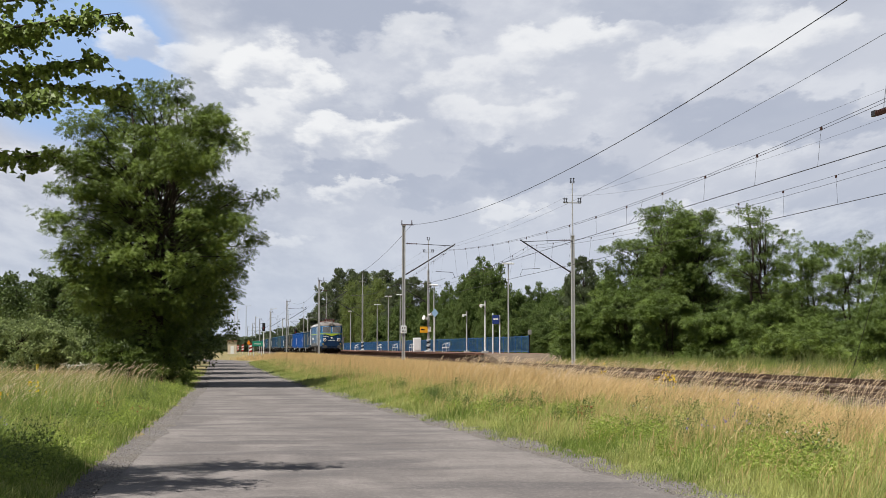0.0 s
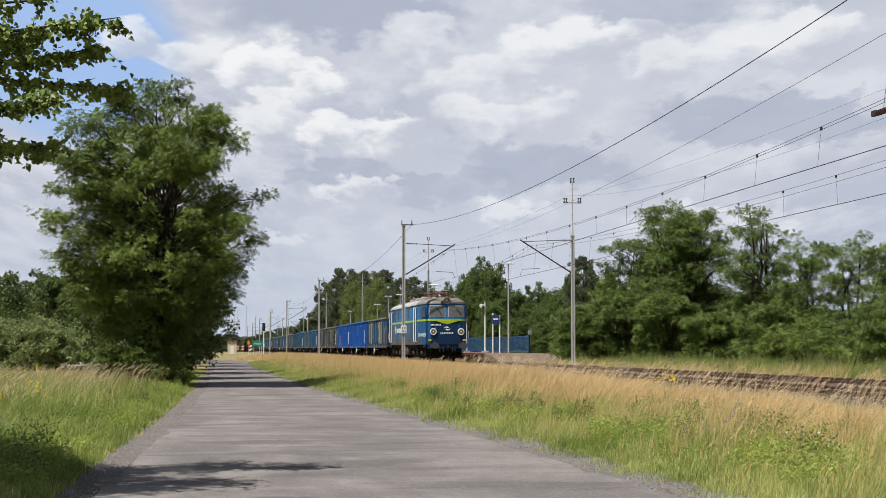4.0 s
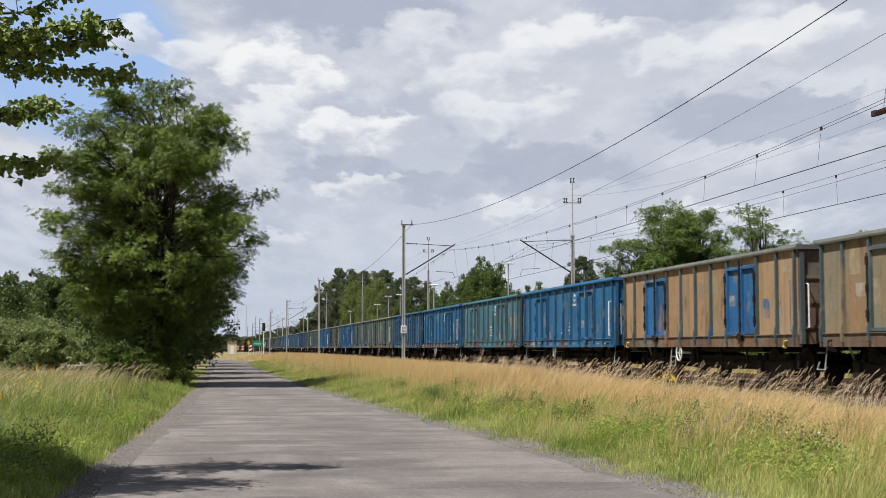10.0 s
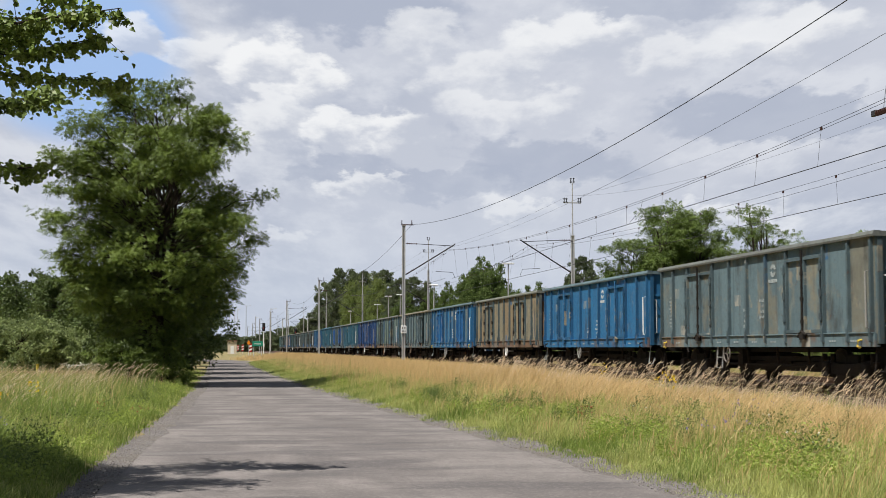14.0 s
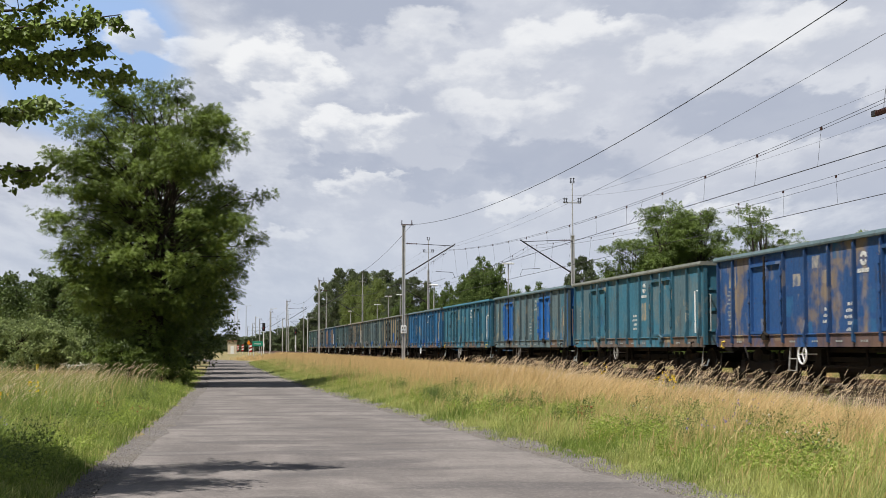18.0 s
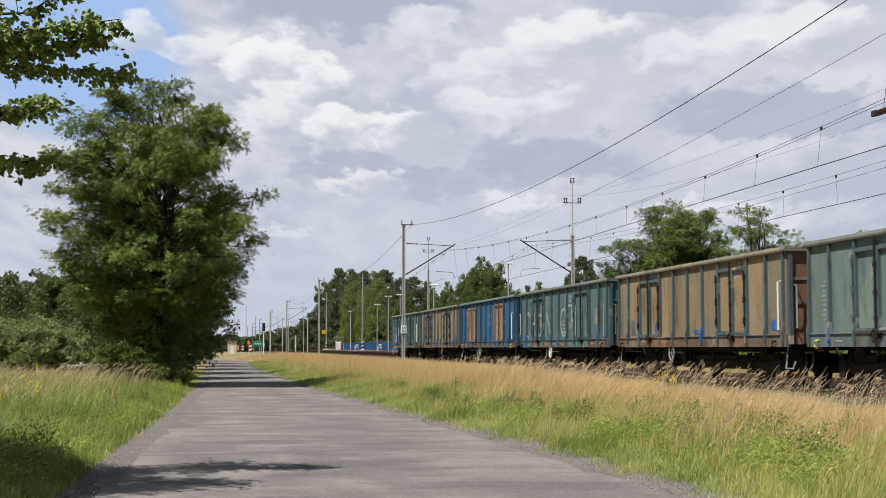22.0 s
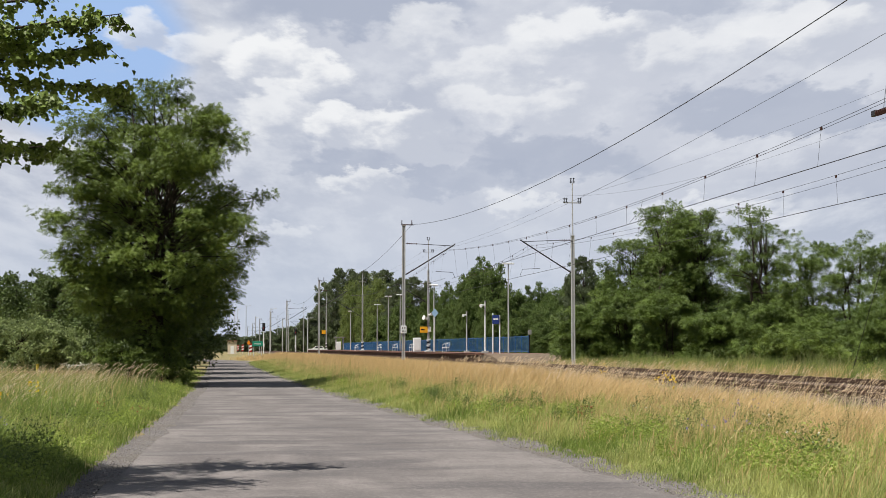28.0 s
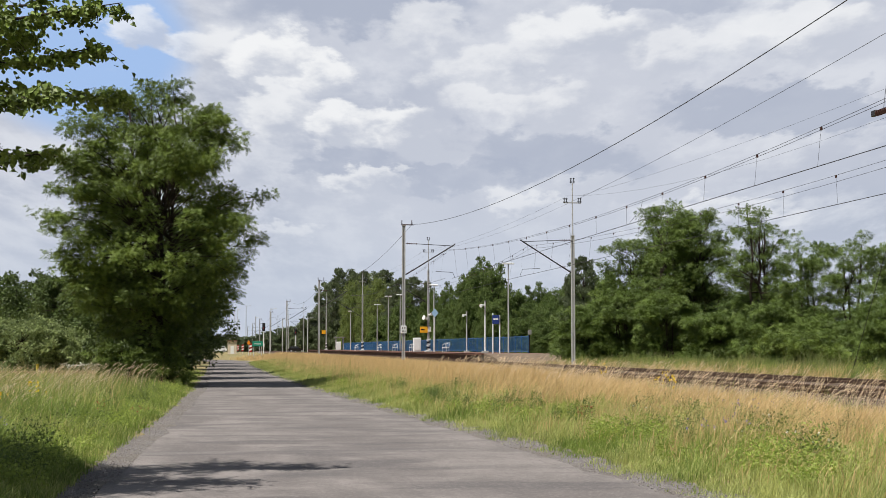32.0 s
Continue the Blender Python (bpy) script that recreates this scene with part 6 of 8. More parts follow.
for s in (-1, 1):
    X = s * LW
    for y in (-5.80, 6.32):
        dr = part("cab_door", box(B(), min(X, X + s * 0.018), max(X, X + s * 0.018), y - 0.36, y + 0.36, 1.22, 3.52, 0.006), L_LOW, loco, "cab door")
        part("door_window", box(B(), min(X, X + s * 0.03), max(X, X + s * 0.03), y - 0.22, y + 0.22, 2.8, 3.42), M_GLASS, dr)
        for o in (-0.46, 0.46):
            part("grab_rail", tube(B(), ((X, y + o, 1.30), (X + s * 0.07, y + o, 1.34), (X + s * 0.07, y + o, 3.46), (X, y + o, 3.50)), 0.030, 6), M_WHITE, dr)
        part("ladder", tube(B(), ((X - s * 0.12, y - 0.25, 1.1), (X - s * 0.05, y - 0.25, 0.35), (X - s * 0.05, y + 0.25, 0.35), (X - s * 0.12, y + 0.25, 1.1)), 0.03, 6), M_DARK, dr)
    for y, e in ((-8.05, -1), (8.05, 1)):
        # the cab side leans in towards the nose
        tilt = Matrix.Translation((s * 1.375, y, 0)) @ pose(0, 0, 0, 0, 0, s * e * 8.4)
        wn = part("cab_window", box(B(), -0.02, 0.02, -0.50, 0.50, 2.80, 3.55, 0.008, tilt), L_UP, loco)
        for o in (-0.24, 0.24):
            part("pane", box(B(), -0.028, 0.028, o - 0.21, o + 0.21, 2.86, 3.50, 0, tilt), M_GLASS, wn)
    for y in (-2.44, 0.0, 2.55):
        wn = part("side_window", box(B(), min(X, X + s * 0.015), max(X, X + s * 0.015), y - 0.24, y + 0.24, 2.84, 3.54, 0.006), L_UP, loco)
        part("pane", box(B(), min(X, X + s * 0.022), max(X, X + s * 0.022), y - 0.19, y + 0.19, 2.90, 3.48), M_GLASS if y == 0.0 else M_LOUVRE, wn)
    for y0, y1, z0, z1 in ((-5.2, -4.0, 1.78, 2.52), (4.4, 5.6, 1.62, 2.45)):
        part("access_panel", box(B(), min(X, X + s * 0.012), max(X, X + s * 0.012), y0, y1, z0, z1, 0.005), L_DIRT, loco)
    part("air_grille", box(B(), min(X, X + s * 0.012), max(X, X + s * 0.012), 4.0, 5.45, 2.76, 3.56, 0.005), L_LOW, loco, "darker blue grille panel")
    for q in range(7):
        part("louvre", box(B(), min(X, X + s * 0.022), max(X, X + s * 0.022), 4.06, 5.39, 2.82 + 0.105 * q, 2.85 + 0.105 * q), L_DIRT, loco)
    b = B()
    for q in range(8):
        box(b, min(X + s * 0.002, X + s * 0.010), max(X + s * 0.002, X + s * 0.010), 0.98 + 0.33 * q if s < 0 else -3.8 + 0.36 * q, 0.98 + 0.33 * q + 0.17 if s < 0 else -3.8 + 0.36 * q + 0.17, 1.96, 2.26)
    for q in range(7):
        y = -8.5 + 0.235 * q
        x = s * (LW + 0.004 - 0.26 * max(0.0, -(y + 0.065) - 6.85) / 1.8)
        box(b, x - 0.012, x + 0.012, y, y + 0.13, 1.62, 1.84)
    for r in range(3):
        for q in range(7 - 2 * r):
            box(b, min(X + s * 0.002, X + s * 0.010), max(X + s * 0.002, X + s * 0.010), -0.45 + 0.15 * q, -0.45 + 0.15 * q + 0.08, 1.66 - 0.12 * r, 1.72 - 0.12 * r)
    tagged(part("lettering", b, M_WHITE, loco, "white bars of lettering"), kind="stuff")
    b = B()
    yc = 3.95 if s < 0 else -4.3
    prism(b, [(yc + p, z) for p, z in ((-0.12, 2.05), (0.12, 2.22), (0.16, 2.5), (-0.05, 2.38))], "x", X + s * 0.002, X + s * 0.010)
    prism(b, [(yc + p, z) for p, z in ((-0.22, 1.95), (0.05, 2.0), (0.26, 2.30), (0.2, 2.02), (0.0, 1.88))], "x", X + s * 0.002, X + s * 0.010)
    part("emblem", b, M_WHITE, loco, "white emblem")
    # gutter and lower edge
    part("gutter", tube(B(), ((X * 1.015, -6.9, 3.64), (X * 1.015, 6.9, 3.64)), 0.025, 6), L_ROOF, loco)
    part("battery_box", box(B(), min(s * 0.9, s * 1.42), max(s * 0.9, s * 1.42), -0.75, 0.55, 0.44, 1.06, 0.04), M_BOXGREY, loco)
    for y0, y1, z0 in ((-1.45, -0.80, 0.66), (0.60, 0.95, 0.66)):
        part("side_box", box(B(), min(s * 0.9, s * 1.38), max(s * 0.9, s * 1.38), y0, y1, z0, 1.08, 0.03), M_BOXGREY, loco)
    part("air_tank", tube(B(), ((s * 1.15, 1.2, 0.8), (s * 1.15, 2.6, 0.8)), 0.24, 12), M_DARK, loco)

LOCO_WHEELS = []
b = B()
prism(b, [(-2.5, 0.55), (-2.2, 0.42), (2.2, 0.42), (2.5, 0.55), (2.5, 0.95), (1.2, 0.85), (-1.2, 0.85), (-2.5, 0.95)], "x", 1.02, 1.14)
frame_me = shared("bogie_frame", b)
b = B()
box(b, 1.10, 1.26, -0.17, 0.17, 0.46, 0.78, 0.05)
axle_me = shared("axle_box", b)
b = B()
tube(b, ((1.24, 0, 0.60), (1.32, 0.0, 0.60)), 0.12, 12)
for q in range(6):
    tube(b, ((1.31, 0.08 * math.cos(q * 1.047), 0.60 + 0.08 * math.sin(q * 1.047)), (1.34, 0.08 * math.cos(q * 1.047), 0.60 + 0.08 * math.sin(q * 1.047))), 0.018, 5)
cap_me = shared("axle_cap", b)
b = B()
tube(b, ((1.08, -0.16, 1.0), (1.22, -0.10, 0.98), (1.22, 0.10, 0.98), (1.08, 0.16, 1.0)), 0.05, 6)
tube(b, ((1.22, 0, 1.02), (1.22, 0, 0.84)), 0.04, 6)
hanger_me = shared("spring_hanger", b)
b = B()
tube(b, ((0.70, 0, 0.56), (0.70, 0, 0.98)), 0.11, 10)
spring_me = shared("spring", b)
b = B()
for s in (-1, 1):
    torus(b, (s * 0.76, 0, 0), (1, 0, 0), 0.55, 0.07, 24, 6)
    tube(b, ((s * 0.70, 0, 0), (s * 0.82, 0, 0)), 0.15, 10)
    for k in range(9):
        a = 2 * math.pi * k / 9
        tube(b, ((s * 0.76, 0.1 * math.cos(a), 0.1 * math.sin(a)), (s * 0.76, 0.52 * math.cos(a), 0.52 * math.sin(a))), 0.04, 5)
tube(b, ((-0.8, 0, 0), (0.8, 0, 0)), 0.09, 10)
wheel_me = shared("wheelset", b)
for yb_c in (-5.1, 5.1):
    bg = thing("bogie", pose(0, yb_c, 0), "", "")
    bg.parent = loco
    for s in (0, 180):
        attach("bogie_frame", frame_me, M_DARK, bg, pose(0, 0, 0, 0, 0, s))
        for y in (-1.75, 0, 1.75):
            attach("axle_box", axle_me, M_DARK, bg, pose(0, 0, 0, 0, 0, s) @ pose(0, y, 0))
            attach("axle_cap", cap_me, M_BOXGREY, bg, pose(0, 0, 0, 0, 0, s) @ pose(0, y, 0))
            attach("spring_hanger", hanger_me, M_AXLE, bg, pose(0, 0, 0, 0, 0, s) @ pose(0, y + 0.55, 0))
        for y in (-0.9, 0.9):
            attach("spring", spring_me, M_DARK, bg, pose(0, 0, 0, 0, 0, s) @ pose(0.4, y, 0))
    for y in (-1.75, 0, 1.75):
        LOCO_WHEELS.append((yb_c + y, attach("wheelset", wheel_me, M_WHEEL, bg, pose(0, y, 0.625))))


def pantograph(y, up):
    """A diamond pantograph: base frame on red insulators, four arms, and a collector bow."""
    z0 = 4.14
    p = thing("pantograph", pose(0, y, 0), "", "")
    p.parent = loco
    b = B()
    for sx in (-0.55, 0.55):
        tube(b, ((sx, -0.85, z0 + 0.28), (sx, 0.85, z0 + 0.28)), 0.035, 6)
    for sy in (-0.85, 0.85):
        tube(b, ((-0.55, sy, z0 + 0.28), (0.55, sy, z0 + 0.28)), 0.035, 6)
    part("base_frame", b, M_REDINS, p)
    for sx in (-0.55, 0.55):
        for sy in (-0.7, 0.7):
            b = B()
            insulator(b, (sx, sy, z0 - 0.15), (sx, sy, z0 + 0.27), 4, 0.09)
            part("insulator", b, M_REDINS, p, "red insulator")
    top = 5.18 if up else z0 + 0.42
    knee = (z0 + 0.30 + top) / 2 if up else z0 + 0.36
    out = 1.15 if up else 1.55
    for sy in (-1, 1):
        for sx in (-0.5, 0.5):
            part("arm", tube(B(), ((sx, sy * 0.3, z0 + 0.30), (sx * 0.9, sy * out, knee), (sx * 0.8, sy * 0.15, top)), 0.025, 6), M_REDINS if not up else M_WIRE, p)
        part("brace", tube(B(), ((-0.5, sy * 0.3, z0 + 0.3), (0.45, sy * out, knee)), 0.016, 5), M_WIRE, p)
        part("knee_bar", tube(B(), ((-0.5, sy * out, knee), (0.5, sy * out, knee)), 0.022, 6), M_WIRE, p)
        part("collector", tube(B(), ((-0.95, sy * 0.16, top - 0.18), (-0.62, sy * 0.16, top + 0.01), (0.62, sy * 0.16, top + 0.01), (0.95, sy * 0.16, top - 0.18)), 0.022, 6), M_WIRE, p)


pantograph(-5.4, False)
pantograph(5.6, True)
for y, x in ((-3.4, -0.3), (-2.4, 0.3), (-1.0, -0.3), (0.4, 0.3), (1.8, -0.3), (3.0, 0.2)):
    part("roof_box", box(B(), x - 0.45, x + 0.45, y - 0.35, y + 0.35, 4.05, 4.26, 0.04), L_BROW, loco)
b = B()
for y in (-7.3, -3.2, -1.8, -0.2, 1.3, 3.2):
    insulator(b, (0.35, y, 4.07), (0.35, y, 4.42), 4, 0.08)
part("roof_insulators", b, M_REDINS, loco)
part("busbar", tube(B(), ((0.35, -7.3, 4.44), (0.35, 3.2, 4.44)), 0.022, 6), M_REDINS, loco)
for sx in (-0.85, 0.85):
    part("walkway", box(B(), sx - 0.18, sx + 0.18, -6.9, 6.9, 4.02, 4.06), L_BROW, loco)
# ---- plants ----
def rot_basis(rng, n, flat=0.0):
    """Random unit frames: two arrays of axes."""
    a = rng.normal(0, 1, (n, 3))
    a[:, 2] *= (1 - flat)
    a /= np.linalg.norm(a, axis=1, keepdims=True) + 1e-9
    b = np.cross(a, rng.normal(0, 1, (n, 3)))
    b /= np.linalg.norm(b, axis=1, keepdims=True) + 1e-9
    return a, b


def leaf_cloud(rng, centres, radii, per, size, squash=0.5, droop=0.25, slim=0.22):
    """Pointed leaves (or leaflet sprays) in clumps: two bent triangles each."""
    nc = len(centres)
    n = nc * per
    ci = np.repeat(np.arange(nc), per)
    d = rng.normal(0, 1, (n, 3))
    d /= np.linalg.norm(d, axis=1, keepdims=True)
    r = rng.random(n) ** 0.45
    off = d * (radii[ci] * r)[:, None]
    off[:, 2] *= squash
    off[:, 2] -= droop * radii[ci] * (r ** 2) * 0.6
    P = centres[ci] + off
    a, b = rot_basis(rng, n, 0.45)
    a = a * 0.6 + d * 0.7
    a[:, 2] -= 0.25
    a /= np.linalg.norm(a, axis=1, keepdims=True)
    b -= a * np.sum(a * b, 1, keepdims=True)
    b /= np.linalg.norm(b, axis=1, keepdims=True) + 1e-9
    s = size * rng.uniform(0.6, 1.35, n)[:, None]
    up = np.cross(a, b) * s * 0.12
    V = np.stack([P, P + a * s * 0.5 + b * s * slim + up, P + a * s, P + a * s * 0.5 - b * s * slim + up], 1)
    F = np.array([[0, 1, 2, 3]]) + (np.arange(n) * 4)[:, None]
    # leaves are lit as the round of their clump, roughened
    mid = centres.mean(0)
    span = centres.std(0) * 2.2 + 1e-3
    N = off / radii[ci][:, None] * 0.7 + (P - mid) / span * 0.25 + rng.normal(0, 0.55, (n, 3))
    N[:, 2] += 0.40
    N /= np.linalg.norm(N, axis=1, keepdims=True) + 1e-9
    return V.reshape(-1, 3), F, np.repeat(N, 4, 0)


def frond_cloud(rng, C, R, per, size, pairs=3):
    """Feathery compound leaves that ray out from flat sprays: leaflets in pairs along a drooping rib, and one at its tip."""
    n = len(C) * per
    ci = np.repeat(np.arange(len(C)), per)
    ang, r = rng.uniform(0, 2 * math.pi, n), np.sqrt(rng.random(n))
    out = np.stack([np.cos(ang), np.sin(ang), np.zeros(n)], -1)
    P = C[ci] + out * (R[ci] * r * 0.9)[:, None]
    P[:, 2] += R[ci] * (rng.normal(0.04, 0.25, n) - 0.30 * r ** 2)
    a = out * 0.8 + rng.normal(0, 0.45, (n, 3))
    a[:, 2] = rng.normal(0.02, 0.50, n)
    a /= np.linalg.norm(a, axis=1, keepdims=True)
    up = rng.normal(0, 0.60, (n, 3)) + np.array([-0.15, -0.25, 1.0])
    b = np.cross(up, a)
    b /= np.linalg.norm(b, axis=1, keepdims=True) + 1e-9
    nrm = np.cross(a, b)
    s = (size * rng.uniform(0.65, 1.25, n))[:, None]
    quads = []

    def leaflet(t, side):
        p = P + a * s * t - np.array([0, 0, 0.28]) * s * t * t
        d = a * (0.62 if side else 1.0) + b * 0.8 * side - nrm * 0.22
        e = np.cross(nrm, d)
        ln, wd = s * (0.42 - 0.25 * abs(t - 0.45)), s * 0.105
        quads.append(np.stack([p, p + d * ln * 0.5 + e * wd, p + d * ln, p + d * ln * 0.5 - e * wd], 1))

    for j in range(pairs):
        for side in (-1, 1):
            leaflet((j + 0.6) / (pairs + 0.4), side)
    leaflet(0.95, 0)
    V = np.stack(quads, 1).reshape(-1, 3)
    m = 2 * pairs + 1
    F = np.arange(len(V)).reshape(-1, 4)
    N = nrm * 0.75 + (P - C[ci]) / R[ci][:, None] * np.array([0.55, 0.55, 0.9]) + rng.normal(0, 0.16, (n, 3))
    N /= np.linalg.norm(N, axis=1, keepdims=True) + 1e-9
    return V, F, np.repeat(N, 4 * m, 0)


def branch_points(a, b, rng, n=5, wob=0.12):
    a, b = np.array(a, float), np.array(b, float)
    L = np.linalg.norm(b - a)
    pts = []
    for i in range(n + 1):
        t = i / n
        p = a + (b - a) * t
        p[2] += math.sin(t * math.pi) * L * 0.08
        if 0 < i < n:
            p += rng.normal(0, wob * L / n, 3)
        pts.append(tuple(p))
    return pts


def tree(name, at, h, w, label, material, seed, clumps=150, per=110, leaf=0.28, low=0.1, stems=3, depth=None, rag=1.0, top=0.75, lean=0.0, group="", foot=(0.55, 0.85, 0.4), slim=0.22, rad=(0.075, 0.135), outline=None, hole=None, squash=0.6, core=0.6, tufts=7, twig=0.75, pairs=0):
    """A tree: stems, limbs to each clump and a ragged crown. h, w, depth: height, width, depth of the crown."""
    rng = np.random.default_rng(seed)
    depth = depth or w
    t = thing(name, pose(at[0], at[1], at[2]), label, "tree", group)
    # clump centres in an uneven egg
    C, R = [], []
    while len(C) < clumps:
        u = rng.uniform(-1, 1, 3)
        zt = (u[2] + 1) / 2
        # outline: narrow at the foot, widest at about 0.4, rounded at the top
        prof = np.interp(zt, *outline) if outline else np.interp(zt, (0, 0.12, foot[2], top, 0.93, 1.0), (foot[0], foot[1], 1.0, 0.80, 0.45, 0.12))
        ang = math.atan2(u[1], u[0])
        lob = 1 + rag * (0.12 * math.sin(3 * ang + seed) + 0.10 * math.sin(5 * ang + 7 * zt + seed * 2) + 0.10 * math.sin(9 * zt + 2 * ang))
        rr = math.hypot(u[0], u[1])
        if pairs and noise.noise(Vector((u[0] * 1.9 + seed, u[1] * 1.9, zt * 3.4))) < float(np.interp(zt, (0.34, 0.38, 0.72, 0.8), (-0.45, -0.15, -0.15, -0.35))):
            continue
        if rr > prof * lob or (rr < 0.5 * prof and rng.random() < core):
            continue
        if hole and hole[0] < zt < hole[1] and abs(u[0] - hole[2]) < hole[3] and rng.random() < 0.86:
            continue
        C.append((u[0] * w / 2 + lean * zt, u[1] * depth / 2, h * (low + (1 - low) * zt)))
        R.append(w * rng.uniform(*rad) * (1.15 - 0.28 * zt))
    C, R = np.array(C), np.array(R)
    b = B()
    tips = []
    for k in range(stems):
        a = 2 * math.pi * k / stems + seed
        foot = (0.18 * math.cos(a) * (stems > 1), 0.18 * math.sin(a) * (stems > 1), -0.1)
        head = (w * 0.14 * math.cos(a) + lean * 0.6, depth * 0.14 * math.sin(a), h * rng.uniform(0.72, 0.9))
        pts = branch_points(foot, head, rng, 8, 0.10)
        tube(b, pts, [0.016 * h * (1 - i / 9.5) / (1 + 0.25 * (stems - 1)) + 0.015 for i in range(len(pts))], 8)
        tips.append(pts)
    for i in range(len(C)):
        st = tips[i % stems]
        q = min(int(C[i][2] / h * 9 * 0.65) + 1, 7)
        if rng.random() < twig:
            pts = branch_points(st[q], tuple(C[i]), rng, 4, 0.12)
            tube(b, pts, [0.032 * h / 12 * (1 - j / 5) + 0.006 for j in range(5)], 5, False)
    part("trunk", b, M_BARK, t)
    if pairs:
        # each clump is a few flat sprays of compound leaves at its branch's end
        k = np.repeat(np.arange(len(C)), tufts)
        C2 = C[k] + np.clip(rng.normal(0, 1, (len(k), 3)), -1.3, 1.3) * R[k][:, None] * np.array([0.64, 0.64, 0.36])
        C2[:, 2] = np.maximum(C2[:, 2], 0.15)
        V, F, N = frond_cloud(rng, C2, R[k] * rng.uniform(0.42, 0.75, len(k)), per, leaf, pairs)
        me = np_mesh("crown", V, F, normals=N)
        me.materials.append(material)
        new("crown", me).parent = t
        return t
    # each clump is a loose spray of smaller tufts, strewn unevenly
    k = np.repeat(np.arange(len(C)), tufts)
    C2 = C[k] + np.clip(rng.normal(0, 1, (len(k), 3)), -1.4, 1.4) * R[k][:, None] * np.array([0.62, 0.62, 0.34])
    C2[:, 2] = np.maximum(C2[:, 2], 0.12)
    R2 = R[k] * rng.uniform(0.26, 0.60, len(k))
    V, F, N = leaf_cloud(rng, C2, R2, max(6, per // tufts), leaf, slim=slim, squash=squash)
    # lit as the layered sprays they belong to: bright above, dim below
    q = np.repeat(k, 4 * max(6, per // tufts))
    N = (V - C[q]) / R[q][:, None] * np.array([0.8, 0.8, 1.3]) + N * 0.6 + np.repeat(rng.normal(0, 0.35, (len(V) // 4, 3)), 4, 0)
    N[:, 2] += 0.05
    N /= np.linalg.norm(N, axis=1, keepdims=True) + 1e-9
    me = np_mesh("crown", V, F, normals=N)
    me.materials.append(material)
    cr = new("crown", me)
    cr.parent = t
    return t


LOC = "tall green locust tree with feathery uneven crown"
LOCUST = ((0, 0.09, 0.2, 0.31, 0.41, 0.53, 0.67, 0.75, 0.87, 0.95, 1.0), (0.26, 0.32, 0.46, 0.72, 0.94, 1.0, 0.93, 0.80, 0.54, 0.26, 0.07))
AIRY = ((0, 0.1, 0.3, 0.5, 0.7, 0.85, 0.95, 1.0), (0.60, 0.75, 0.92, 1.0, 0.95, 0.75, 0.42, 0.15))
big_tree = tree("roadside_tree", (-2.55, 54.0, 0.0), 12.7, 8.3, "large broad locust tree beside the road", M_LEAF, 11, clumps=300, per=64, leaf=0.175, low=0.0, stems=6, rag=0.5, lean=0.35, rad=(0.052, 0.095), outline=LOCUST, hole=(0.36, 0.60, 0.06, 0.24), core=0.75, tufts=4, pairs=3)
for x, y, h, w in ((-2.0, 52.4, 1.7, 2.0), (-3.3, 52.2, 1.9, 2.2)):
    tree("roadside_shrub", (x, y, 0.0), h, w, "dark green undergrowth at the foot of the locust", M_LEAF, 200 + int(10 * y), clumps=50, per=150, leaf=0.13, low=0.0, stems=4, group="undergrowth")
# the avenue of trees behind it
AVENUE = []
for k, (x, y, h, w) in enumerate(((-3.2, 66, 10.0, 6.0), (-3.0, 79, 11, 7.0), (-3.2, 94, 10.5, 7.0), (-3.2, 110, 10, 7.0), (-3.6, 130, 10, 7), (-3.6, 152, 9, 7))):
    AVENUE.append(tree("avenue_tree", (x, y, 0), h, w, "roadside tree behind the large locust, leaf colour darkened for shade", M_LEAF_SHADED, 20 + k, clumps=110, per=200, leaf=0.22, low=0.06, stems=2, group="avenue trees"))

# trees across the railway
ROWS = ((30.2, 95, 9.6, 5.0, 31), (31.6, 92, 11.6, 5.6, 32), (33.4, 97, 12.4, 5.6, 33), (33.5, 91, 11.2, 4.6, 34), (34.6, 83, 11.2, 4.6, 36), (36.0, 86, 8.6, 3.6, 35), (36.0, 79, 8.3, 4.0, 38), (37.0, 75, 8.1, 4.4, 39), (37.4, 71, 7.2, 4.2, 40), (40.5, 68, 7.2, 6.0, 44),
        (27.8, 91, 5.6, 4.0, 41), (29.4, 86, 5.0, 3.6, 42), (31.6, 83, 3.6, 3.6, 43), (32.4, 76, 3.9, 3.4, 45), (33.8, 73, 3.0, 3.2, 46), (34.9, 67, 3.4, 4.2, 47), (30.0, 67.0, 2.0, 3.6, 48), (36.8, 62, 4.2, 5.0, 49), (25.4, 92.0, 4.2, 3.6, 50))
LINESIDE = []
for x, y, h, w, s in ROWS:
    tall = h > 6.4
    airy = tall and y < 90
    LINESIDE.append(tree("lineside_tree", (x, y, 0.3), h, w, LOC if tall else "bushy young green locust by the track", M_LEAF if s == 48 else M_LEAFR, s, clumps=int((24 if airy else 56) + (8 if airy else 15) * w), per=40, leaf=0.27, low=0.16 if tall else 0.0, stems=3 if tall else 4, rag=1.5, group="lineside trees", outline=AIRY, rad=(0.09, 0.15) if airy else (0.10, 0.16), core=0.65, twig=0.7, tufts=3, pairs=2))

